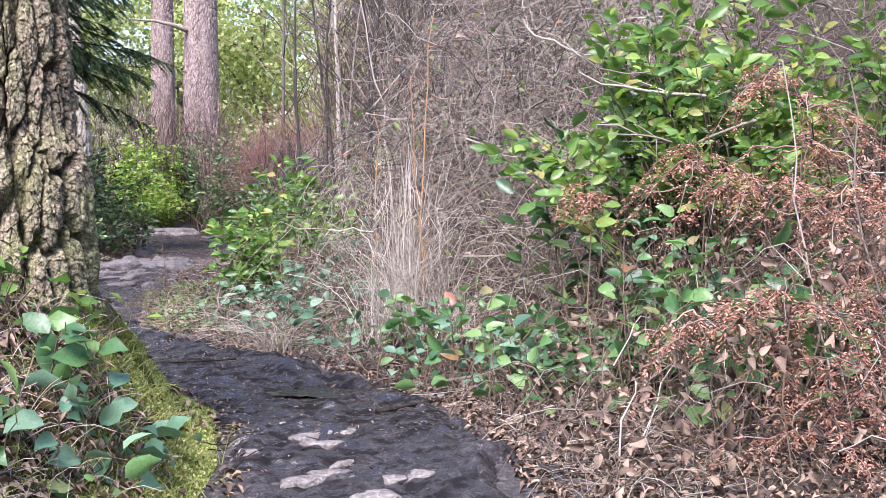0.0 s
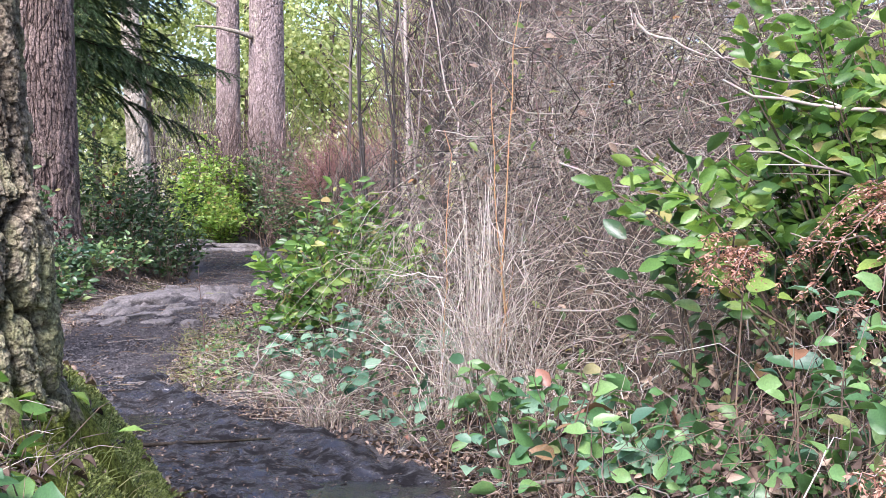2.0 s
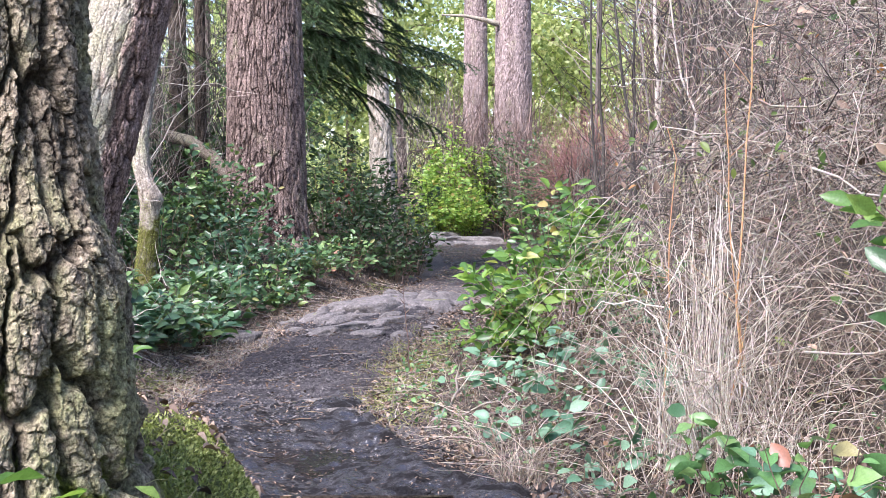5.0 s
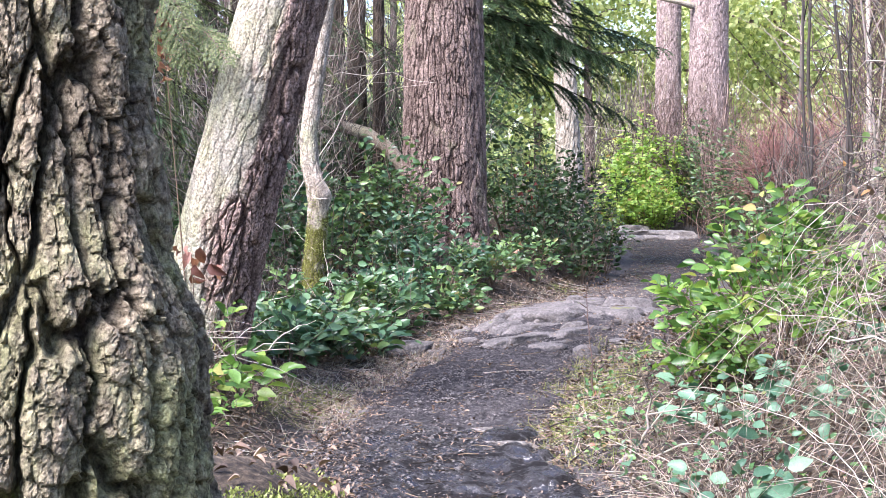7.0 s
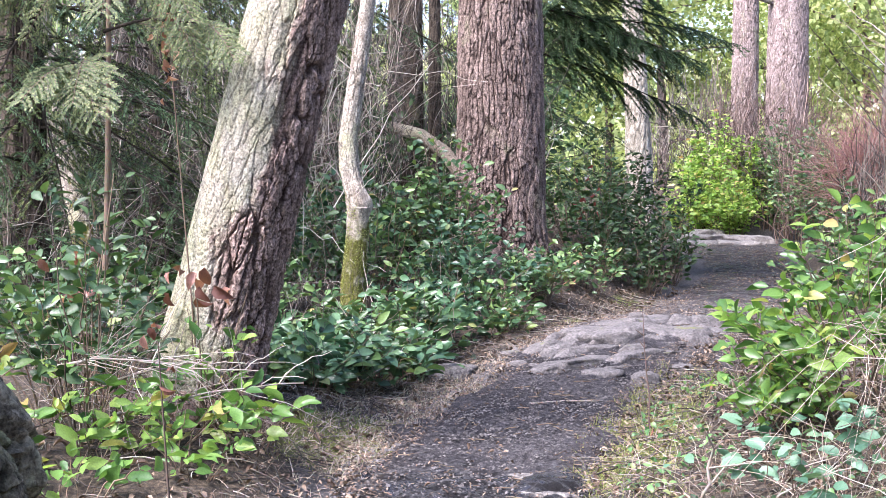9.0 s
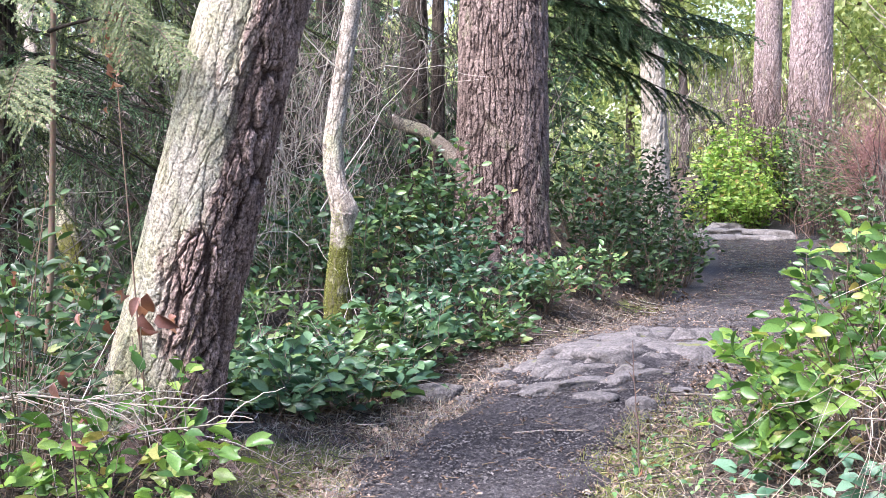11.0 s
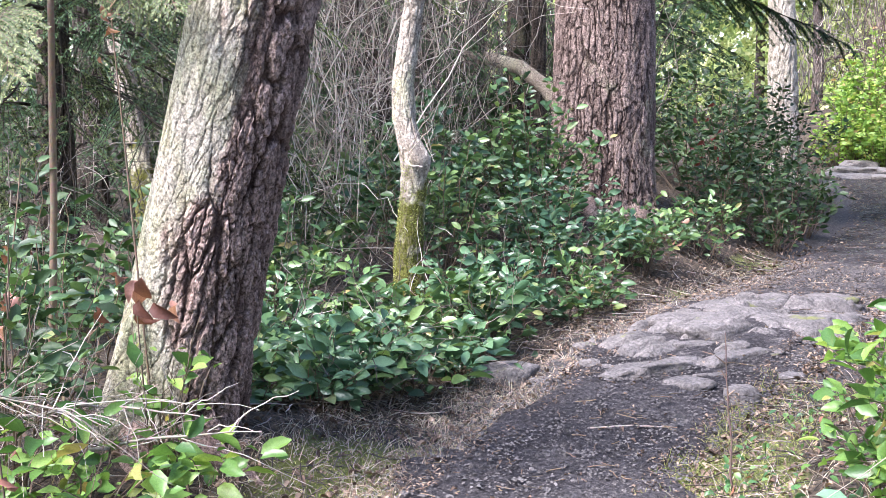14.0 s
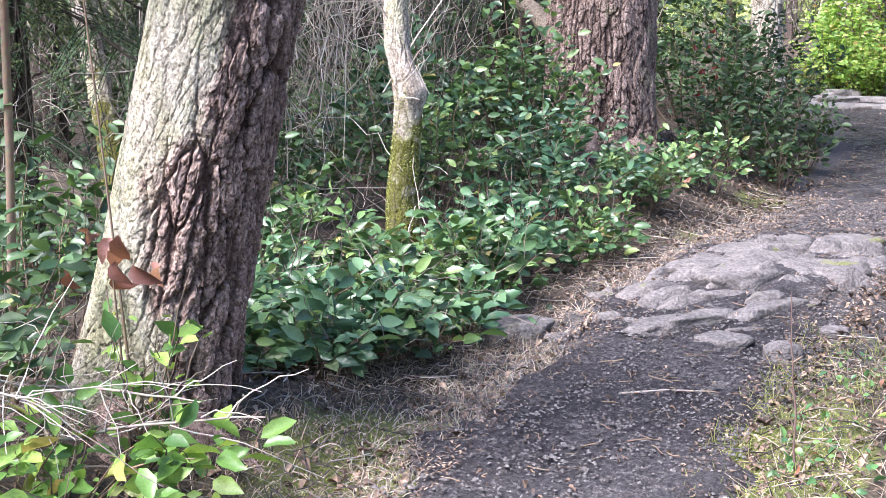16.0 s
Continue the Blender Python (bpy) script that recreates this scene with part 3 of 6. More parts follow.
def trunk_mesh(name, zs, centre, radius, mat, around, plates, depth, seed, tall=3.2, sharp=0.2, calm=None, rough=1.0, scale=1.0):
    """A furrowed trunk: plates round the girth, each 'tall' times as high as wide; calm: the way that the smoother flank faces."""
    th = np.linspace(0, 2 * np.pi, around, endpoint=False)
    gt, gzz = np.meshgrid(th, zs)
    t, z = gt.ravel(), gzz.ravel()
    r = radius(z, t)
    rm = np.median(r)
    cell = 2 * np.pi * rm / plates
    ct, st = np.cos(t) * rm, np.sin(t) * rm
    even = np.zeros(t.shape)
    if calm is not None:
        even = smooth(-0.15, 0.6, np.cos(t - calm) + 1.3 * (fbm(ct * 9, st * 9, z * 4, seed + 4, 5) - 0.5))
    k = 0.4 / cell
    wu = 0.9 * (fbm(ct * k, st * k, z * k * 0.6, seed + 2, 4) - 0.5) + 0.35 * (fbm(ct * 60, st * 60, z * 45, seed + 12, 3) - 0.5)
    wv = 0.5 * (fbm(ct * 30, st * 30, z * 12, seed + 3, 3) - 0.5)
    f1, f2, lift, dx, dy = worley(t / (2 * np.pi) * plates + wu, z / (cell * tall) + wv, plates, seed)
    gap = f2 - f1
    wide = sharp * (0.25 + 1.6 * smooth(0.25, 0.75, fbm(ct * 8, st * 8, z * 3, seed + 7, 3)))
    plate = smooth(0.0, wide, gap)
    plate = 1 - (1 - plate) * (1 - 0.72 * even)
    big, w2, seam = flakes(t, z, rm, 0.032 * scale, 0.07 * scale, 0.45, seed + 20)
    mid, w3, seam2 = flakes(t, z, rm, 0.012 * scale, 0.02 * scale, 0.4, seed + 30)
    broad = fbm(np.cos(t) * 3, np.sin(t) * 3, z * 1.7, seed + 6, 3) - 0.5
    keep = 1 - 0.72 * even
    grit = min(1.0, rm / 0.2) * rough
    dome = np.minimum(gap * 1.5, 1.0)
    r = r + depth * (plate * (0.62 + keep * 0.5 * lift) - 0.8 + 0.3 * keep * dome) + grit * keep * (0.0095 * big * (0.35 + 0.65 * plate) + 0.0032 * mid) + depth * 0.5 * broad
    cx, cy = centre(z)
    vv = np.stack([cx + r * np.cos(t), cy + r * np.sin(t), z], 1)
    n = around
    a = np.arange(len(zs) - 1)[:, None] * n
    j, k = np.arange(n)[None], (np.arange(n)[None] + 1) % n
    f = np.stack([(a + j).ravel(), (a + k).ravel(), (a + n + k).ravel(), (a + n + j).ravel()], 1)
    me = mesh_from(name, vv, f, mat, False)
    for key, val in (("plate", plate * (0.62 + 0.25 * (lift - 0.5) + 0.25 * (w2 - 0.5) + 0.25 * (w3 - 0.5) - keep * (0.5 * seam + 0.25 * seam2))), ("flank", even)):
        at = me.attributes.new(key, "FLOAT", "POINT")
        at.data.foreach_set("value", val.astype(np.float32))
    return me


def tubes(pts, rad, sides=3):
    """Many tapered stems at once. pts: stems x places x 3; rad: stems x places."""
    pts, rad = np.asarray(pts, float), np.asarray(rad, float)
    n, k, _ = pts.shape
    tan = np.gradient(pts, axis=1)
    tan /= np.linalg.norm(tan, axis=2, keepdims=True) + 1e-9
    ref = np.where(np.abs(tan[..., 2:3]) > 0.85, np.array([1.0, 0, 0]), np.array([0, 0, 1.0]))
    a = np.cross(tan, ref)
    a /= np.linalg.norm(a, axis=2, keepdims=True) + 1e-9
    b = np.cross(tan, a)
    ang = np.arange(sides) * 2 * np.pi / sides
    v = pts[:, :, None] + rad[:, :, None, None] * (np.cos(ang)[None, None, :, None] * a[:, :, None] + np.sin(ang)[None, None, :, None] * b[:, :, None])
    v = v.reshape(-1, 3)
    base = (np.arange(n)[:, None, None] * k + np.arange(k - 1)[None, :, None]) * sides
    s = np.arange(sides)[None, None]
    s2 = (s + 1) % sides
    f = np.stack([(base + s).ravel(), (base + s2).ravel(), (base + sides + s2).ravel(), (base + sides + s).ravel()], 1)
    return v, f


def unit(v):
    return v / (np.linalg.norm(v, axis=-1, keepdims=True) + 1e-9)


def turned(axis, up):
    """Turns with y along axis and z near up: n x 3 x 3, columns x, y, z."""
    y = unit(axis)
    z = unit(up - (up * y).sum(-1, keepdims=True) * y)
    return np.stack([np.cross(y, z), y, z], -1)


def spread(tv, tf, pos, turn, size):
    """A template set down many times over."""
    size = np.asarray(size)
    if size.ndim == 1:
        size = size[:, None, None]
    else:
        size = size[:, None, :]
    v = np.einsum("nij,nkj->nki", turn, tv[None] * size) + pos[:, None]
    f = tf[None] + (np.arange(len(pos)) * len(tv))[:, None, None]
    return v.reshape(-1, 3), f.reshape(-1, tf.shape[1])


def leaf_shape(width, fold=0.12, droop=0.18, rows=((0.2, 0.72), (0.5, 1.0), (0.8, 0.62))):
    v = [(0, 0, 0)]
    for y, w in rows:
        z = -droop * y * y
        v += [(-width / 2 * w, y, z + fold * w), (0, y, z), (width / 2 * w, y, z + fold * w)]
    v.append((0, 1, -droop))
    f = [(0, 2, 1), (0, 3, 2)]
    for i in range(len(rows) - 1):
        a = 1 + 3 * i
        f += [(a, a + 1, a + 4), (a, a + 4, a + 3), (a + 1, a + 2, a + 5), (a + 1, a + 5, a + 4)]
    a, e = 1 + 3 * (len(rows) - 1), 3 * len(rows) + 1
    f += [(a, a + 1, e), (a + 1, a + 2, e)]
    return np.array(v, float), np.array(f)


OVAL = leaf_shape(0.5)
OVAL_FLAT = leaf_shape(0.64, 0.13, 0.34)
SLIM = leaf_shape(0.36, 0.06, 0.22)
CURLED = leaf_shape(0.6, 0.35, 0.5)
DIAMOND = (np.array([(0, 0, 0), (0.5, 0.45, 0.03), (0, 1, -0.06), (-0.5, 0.45, 0.03)], float), np.array([(0, 1, 2), (0, 2, 3)]))
LEAF_MESHES = {}


def single_leaf(shape_name, shape, mat, k):
    key = (shape_name, mat.name, k)
    if key not in LEAF_MESHES:
        v, f = shape
        r = np.random.default_rng(k + 50)
        v = v + r.normal(0, 0.025, v.shape) * (np.arange(len(v)) > 0)[:, None]
        LEAF_MESHES[key] = mesh_from("leaf", v, f, mat)
    return LEAF_MESHES[key]


def leaf_parts(parent, shape_name, shape, mat, pos, turn, size, name="leaf"):
    """Leaves as objects of their own, on a few shared meshes."""
    for i in range(len(pos)):
        m = np.eye(4)
        m[:3, :3] = turn[i] * size[i]
        m[:3, 3] = pos[i]
        ob = new(name, single_leaf(shape_name, shape, mat, i % 4))
        ob.parent = parent
        ob.matrix_basis = parent.matrix_basis.inverted() @ Matrix(m.tolist())


def shrub(name, label, x, y, spread_xy, height, stems, leaves, size, mat, seed, category="shrub", single=110, shape="oval", group="", lean=(0, 0), stem_mat=None, up=0.75, bare=0.3, base_spread=0.35):
    """A leafy shrub: arching stems from the ground, leaves along their outer parts."""
    r = np.random.default_rng(seed)
    sh = {"oval": OVAL, "round": OVAL_FLAT, "slim": SLIM, "curled": CURLED}[shape]
    z0 = gz(x, y)
    ob = thing(name, x, y, z0, label, category, group)
    ang, rad = r.uniform(0, 2 * np.pi, stems), np.sqrt(r.uniform(0, 1, stems))
    bx, by = x + np.cos(ang) * rad * spread_xy[0] * base_spread, y + np.sin(ang) * rad * spread_xy[1] * base_spread
    base = np.stack([bx, by, ground_z(bx, by) - 0.03], 1)
    out = np.stack([np.cos(ang) * rad * spread_xy[0], np.sin(ang) * rad * spread_xy[1]], 1) + r.normal(0, 0.08, (stems, 2))
    top = np.stack([x + out[:, 0] + lean[0], y + out[:, 1] + lean[1], z0 + height * (1.02 - 0.55 * rad ** 2) * r.uniform(0.6, 1.08, stems)], 1)
    u = np.linspace(0, 1, 7)[None, :, None]
    mid = 0.5 * (base + top) + np.stack([np.zeros(stems), np.zeros(stems), 0.18 * height * r.uniform(0.3, 1.2, stems)], 1)
    pts = (1 - u) ** 2 * base[:, None] + 2 * u * (1 - u) * mid[:, None] + u * u * top[:, None]
    pts = pts + r.normal(0, 0.012, pts.shape) * (u > 0)
    rr = np.linspace(1, 0.35, 7)[None] * r.uniform(0.0022, 0.0045, (stems, 1)) * (1 + 0.4 * height)
    own = min(stems, 12) if single >= 70 else 0
    for i in range(own):
        part("stem", mesh_from("stem", *tubes(pts[i:i + 1], rr[i:i + 1], 4), stem_mat or M_STEM), ob)
    if own < stems:
        tagged(part("stemwork", mesh_from("stemwork", *tubes(pts[own:], rr[own:], 4), stem_mat or M_STEM), ob), kind="stuff")
    who = r.integers(0, stems, leaves)
    uu = bare + (1 - bare) * r.uniform(0, 1, leaves) ** 0.75
    k = np.minimum((uu * 6).astype(int), 5)
    w = (uu * 6 - k)[:, None]
    pos = pts[who, k] * (1 - w) + pts[who, k + 1] * w
    dirn = unit(pts[who, k + 1] - pts[who, k])
    side = r.uniform(0, 2 * np.pi, leaves)
    axis = unit(np.stack([np.cos(side), np.sin(side), r.uniform(-0.45, 0.5, leaves)], 1) + 0.5 * dirn)
    pos = pos + axis * r.uniform(0.0, 0.07, leaves)[:, None]
    nrm = unit(np.stack([r.normal(0, 0.85, leaves), r.normal(-0.3, 0.85, leaves), np.full(leaves, up)], 1))
    turn = turned(axis, nrm)
    sz = size * r.uniform(0.3, 1.0, leaves) ** 1.2 * 1.35
    ns = min(single, leaves)
    if ns:
        leaf_parts(ob, shape, sh, mat, pos[:ns], turn[:ns], sz[:ns])
    if leaves > ns:
        v, f = spread(*sh, pos[ns:], turn[ns:], sz[ns:])
        tagged(part("foliage", mesh_from("foliage", v, f, mat), ob), kind="stuff")
    return ob


def canes(n, seed, start, length, reach, droop, radius, mat, name, label, category, segs=6, jitter=0.03, upward=0.6, kind="stuff"):
    """Many bare canes and twigs. start(n, rng) gives their feet."""
    r = np.random.default_rng(seed)
    p = start(n, r)
    L = length * r.uniform(0.35, 1.25, n)
    az = r.uniform(0, 2 * np.pi, n)
    el = np.clip(r.normal(upward, 0.45, n), -0.6, 1.5)
    d = np.stack([np.cos(az) * np.cos(el) * reach, np.sin(az) * np.cos(el) * reach, np.sin(el)], 1)
    u = np.linspace(0, 1, segs)[None, :, None]
    pts = p[:, None] + d[:, None] * L[:, None, None] * u
    pts[..., 2] -= (droop * L)[:, None] * (u[..., 0] ** 2)
    pts += np.cumsum(r.normal(0, jitter, pts.shape), axis=1) * (u > 0) * L[:, None, None]
    rad = r.uniform(0.6, 1.5, (n, 1)) * radius * np.linspace(1, 0.4, segs)[None]
    v, f = tubes(pts, rad, 3)
    ob = new(name, mesh_from(name, v, f, mat))
    return tagged(ob, label, category, kind=kind)


def fern(x, y, z, fronds, length, seed, label="dead bracken fern with curled rust-brown fronds", mat=None, droop=0.85, elev=(0.15, 1.25), az=None):
    r = np.random.default_rng(seed)
    ob = thing("fern", x, y, gz(x, y), label, "fern", "dead ferns")
    foot = np.array([(x + 0.03, y + 0.02, gz(x, y) - 0.02), (x - 0.02, y, 0.5 * (z + gz(x, y))), (x, y, z)])
    part("stalk", mesh_from("stalk", *tubes(foot[None], np.array([[0.004, 0.003, 0.0025]]), 5), M_STEM), ob)
    for i in range(fronds):
        a = r.uniform(0, 2 * np.pi) if az is None else r.uniform(*az)
        e = r.uniform(*elev)
        L = length * r.uniform(0.7, 1.15)
        u = np.linspace(0, 1, 14)
        p = np.stack([x + np.cos(a) * np.cos(e) * L * u, y + np.sin(a) * np.cos(e) * L * u, z + np.sin(e) * L * u - droop * L * u ** 2.2], 1)
        p += np.cumsum(r.normal(0, 0.011, p.shape), 0)
        v1, f1 = tubes(p[None], np.linspace(0.004, 0.0012, 14)[None], 4)
        # side leaflets, each with its own small teeth
        k = np.arange(3, 14)
        pos, ax, sz = [], [], []
        tan = unit(np.gradient(p, axis=0))
        sidev = unit(np.cross(tan, np.array([0, 0, 1.0])))
        for j in k:
            for s in (-1, 1):
                w = L * 0.26 * math.sin(math.pi * min(1, (1.12 - u[j])) ** 0.8) * r.uniform(0.6, 1.1)
                d = unit(sidev[j] * s + 0.35 * tan[j] + r.normal(0, 0.25, 3) + np.array([0, 0, -0.35]))
                nt = max(4, int(w / 0.012))
                for q in range(nt):
                    for s2 in (-1, 1):
                        pos.append(p[j] + d * w * (q + 0.5) / nt + np.array([0, 0, -0.25 * w * ((q + 0.5) / nt) ** 2]))
                        ax.append(unit(d + 0.9 * s2 * np.cross(d, np.array([0.1, 0.1, 1.0])) + r.normal(0, 0.3, 3)))
                        sz.append(0.019 * (1.1 - 0.6 * q / nt) * r.uniform(0.7, 1.3))
        pos, ax, sz = np.array(pos), np.array(ax), np.array(sz)
        v2, f2 = spread(DIAMOND[0] * np.array([0.32, 1, 1]), DIAMOND[1], pos, turned(ax, r.normal(0, 0.6, ax.shape) + np.array([0, 0, 0.8])), sz)
        fr = tagged(part("frond", mesh_from("frond", v2, f2, mat or M_FERN), ob), kind="stuff")
        under(new("rib", mesh_from("rib", v1, f1, M_REDTWIG)), fr)
    return ob


def stone(name, parent, x, y, z, sx, sy, sz, turn_deg, mat, seed, cut=0.55):
    """A weathered stone: a pressed, knocked-about lump set in the ground."""
    bm = bmesh.new()
    bmesh.ops.create_icosphere(bm, subdivisions=3, radius=1)
    sr = random.Random(int(seed * 100) + 7)
    planes = [(Vector((sr.gauss(0, 1), sr.gauss(0, 1), sr.gauss(0, 0.5))).normalized(), sr.uniform(0.5, 0.85)) for _ in range(9)]
    for vert in bm.verts:
        c = vert.co
        n1 = noise.noise(c * 1.3 + Vector((seed, 3, 1)))
        n2 = noise.noise(c * 3.7 + Vector((1, seed, 5)))
        for pn, lim in planes:
            over = c.dot(pn) - lim
            if over > 0:
                c -= pn * over * 0.9
        c *= 1 + 0.26 * n1 + 0.13 * n2 + 0.05 * noise.noise(c * 9)
        if c.z > cut:
            c.z = cut + (c.z - cut) * 0.25
    me = bpy.data.meshes.new(name)
    bm.transform(Matrix.Diagonal((sx, sy, sz, 1)))
    bm.to_mesh(me)
    bm.free()
    me.polygons.foreach_set("use_smooth", [True] * len(me.polygons))
    me.materials.append(mat)
    ob = new(name, me)
    ob.matrix_basis = pose(x, y, z, 0, 0, turn_deg)
    if parent is not None:
        m = ob.matrix_basis.copy()
        ob.parent = parent
        ob.matrix_basis = parent.matrix_basis.inverted() @ m
    return ob


# ---- the great trees ----
def big_tree(name, label, x, y, base_z, r0, top, mat, seed, plates, depth, around=220, dense_top=3.6, lean=(0.0, 0.0), bend=None, flare=0.35, step=0.02, extra=None, category="tree", taper=0.018, tall=3.2, sharp=0.2, calm=None, rough=1.0, scale=1.0):
    ob = thing(name, x, y, base_z, label, category)
    zs = np.concatenate([np.arange(base_z - 0.35, dense_top, step), np.linspace(dense_top, top, 26)[0:]])

    def centre(z):
        h = z - base_z
        c = np.array([x + lean[0] * h, y + lean[1] * h])
        if bend:
            c = c + np.array(bend(h))
        return c

    def radius(z, t):
        h = np.maximum(z - base_z, -0.3)
        r = np.maximum(r0 - taper * h, 0.03)
        r = r * (1 + flare * np.exp(-np.maximum(h, 0) / 0.28) * (1 + 0.5 * np.cos(4 * t + seed) + 0.3 * np.cos(7 * t)))
        if extra:
            r = r + extra(h, t)
        return r

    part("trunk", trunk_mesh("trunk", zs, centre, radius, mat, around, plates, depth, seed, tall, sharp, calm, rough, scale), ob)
    return ob, centre


def boughs(parent, feet, az_range, length, seed, mat, needles=22, twiglets=22, needle=0.045, droop=0.35, elev=(-0.2, 0.25), width=0.22, thick=0.012):
    """Conifer boughs: a drooping limb, twiglets to both sides, needles along them."""
    r = np.random.default_rng(seed)
    for foot in feet:
        a, e, L = r.uniform(*az_range), r.uniform(*elev), length * r.uniform(0.7, 1.15)
        u = np.linspace(0, 1, 12)
        p = np.stack([foot[0] + np.cos(a) * L * u, foot[1] + np.sin(a) * L * u, foot[2] + math.sin(e) * L * u - droop * L * u ** 2], 1)
        p += np.cumsum(r.normal(0, 0.012, p.shape), 0)
        tan = unit(np.gradient(p, axis=0))
        limbs, radii, pos, ax = [], [], [], []
        w = r.uniform(0.12, 1, twiglets)
        for t in w:
            i = min(int(t * 11), 10)
            q = p[i] + (p[i + 1] - p[i]) * (t * 11 - i)
            s = r.choice([-1, 1])
            side = np.cross(tan[i], np.array([0, 0, 1.0])) * s
            l2 = L * 0.42 * (1.15 - t) * r.uniform(0.6, 1.2) + 0.08
            uu = np.linspace(0, 1, 6)[:, None]
            b = q + (unit(side + 0.8 * tan[i] + r.normal(0, 0.15, 3)) * uu - np.array([0, 0, 0.35]) * uu ** 2) * l2
            limbs.append(b)
            radii.append(np.linspace(0.004, 0.0015, 6))
            m = max(4, int(needles * l2 / 0.5))
            tt = r.uniform(0.05, 1, m)
            j = np.minimum((tt * 5).astype(int), 4)
            pos.append(b[j] + (b[j + 1] - b[j]) * (tt * 5 - j)[:, None])
            dd = unit(b[j + 1] - b[j])
            ss = np.cross(dd, np.array([0, 0, 1.0])) * r.choice([-1, 1], m)[:, None]
            ax.append(unit(ss * 0.9 + dd * 0.8 + r.normal(0, 0.25, (m, 3))))
        pos, ax = np.concatenate(pos), np.concatenate(ax)
        v, f = spread(DIAMOND[0] * np.array([width, 1, 1]), DIAMOND[1], pos, turned(ax, np.array([0, 0, 1.0]) + r.normal(0, 0.4, ax.shape)), needle * r.uniform(0.6, 1.3, len(pos)))
        bough = tagged(part("bough", mesh_from("bough", v, f, mat), parent), kind="stuff")
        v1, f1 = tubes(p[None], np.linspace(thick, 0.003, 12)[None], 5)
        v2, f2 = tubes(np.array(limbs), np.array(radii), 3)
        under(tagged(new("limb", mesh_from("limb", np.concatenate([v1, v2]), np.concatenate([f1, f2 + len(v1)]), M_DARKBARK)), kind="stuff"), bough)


def near_burl(h, t):
    # the swollen lower trunk, with a shoulder about 0.6 m up
    return 0.06 * (1 - smooth(0.50, 0.68, h + 0.05 * np.sin(3 * t))) * smooth(-0.2, 0.7, np.cos(t + 0.2)) + 0.016 * np.sin(3 * t + 2 * h)


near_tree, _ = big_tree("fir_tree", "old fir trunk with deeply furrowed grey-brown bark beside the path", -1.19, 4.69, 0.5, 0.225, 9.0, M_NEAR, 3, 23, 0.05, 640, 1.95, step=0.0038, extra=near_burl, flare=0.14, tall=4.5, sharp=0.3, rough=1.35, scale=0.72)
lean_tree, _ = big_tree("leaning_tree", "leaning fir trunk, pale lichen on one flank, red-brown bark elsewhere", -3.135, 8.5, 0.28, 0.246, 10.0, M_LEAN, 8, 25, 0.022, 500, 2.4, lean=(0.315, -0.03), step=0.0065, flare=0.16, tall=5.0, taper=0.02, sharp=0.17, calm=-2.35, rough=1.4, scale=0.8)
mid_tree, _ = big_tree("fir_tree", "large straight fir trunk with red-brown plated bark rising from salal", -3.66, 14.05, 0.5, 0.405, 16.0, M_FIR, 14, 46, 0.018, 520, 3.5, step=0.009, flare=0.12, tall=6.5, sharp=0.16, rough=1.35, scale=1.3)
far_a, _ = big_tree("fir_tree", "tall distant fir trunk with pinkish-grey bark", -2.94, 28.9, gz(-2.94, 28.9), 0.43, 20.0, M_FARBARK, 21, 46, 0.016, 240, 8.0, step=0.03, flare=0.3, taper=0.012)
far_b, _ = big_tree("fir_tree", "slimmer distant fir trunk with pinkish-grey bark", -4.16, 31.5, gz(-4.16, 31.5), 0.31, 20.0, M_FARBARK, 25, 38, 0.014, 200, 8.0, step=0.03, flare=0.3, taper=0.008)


def roots(tree, x, y, z, r0, angles, reach, mat, seed):
    """Roots that run out from the foot of a trunk into the ground."""
    r = np.random.default_rng(seed)
    for a in angles:
        u = np.linspace(0, 1, 9)
        d = r0 * 0.75 + reach * u
        px, py = x + np.cos(a + 0.3 * u) * d, y + np.sin(a + 0.3 * u) * d
        pz = np.maximum(ground_z(px, py) + 0.01 - 0.07 * u, z + 0.1 - 1.6 * d)
        rad = np.linspace(0.085, 0.03, 9) * (r0 / 0.25) ** 0.5
        v, f = tubes(np.stack([px, py, pz], 1)[None], rad[None], 14)
        v = v + 0.02 * (vnoise(v[:, 0] * 18, v[:, 1] * 18, v[:, 2] * 18, seed)[:, None] - 0.5)
        me = mesh_from("root", v, f, mat)
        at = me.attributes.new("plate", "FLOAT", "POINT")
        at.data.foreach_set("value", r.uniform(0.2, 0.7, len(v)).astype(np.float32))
        part("root", me, tree, "root running into the ground")


roots(near_tree, -1.19, 4.69, 0.5, 0.25, (-0.75, 0.35, -1.7), 0.42, M_NEAR, 51)
roots(lean_tree, -3.135, 8.5, 0.28, 0.26, (-0.5, -1.35, -2.6), 0.34, M_LEAN, 52)
roots(mid_tree, -3.66, 14.05, 0.5, 0.43, (-0.6, -1.5), 0.35, M_FIR, 53)


def kink(h):
    return (np.interp(h, [0, 0.35, 0.7, 0.88, 1.0, 1.15, 1.35, 2.4, 5], [0.02, 0.0, 0.035, 0.04, 0.02, -0.02, -0.03, 0.15, 0.3]), 0 * h)


thin_tree, _ = big_tree("alder_sapling", "thin crooked pale alder stem with mossy foot", -3.66, 11.1, gz(-3.66, 11.1), 0.085, 5.5, M_PALE, 31, 10, 0.005, 90, 3.2, bend=kink, step=0.014, flare=0.25, taper=0.016, extra=lambda h, t: 0.035 * np.exp(-((h - 0.93) / 0.07) ** 2) * (np.cos(t - 0.3) > 0.2))


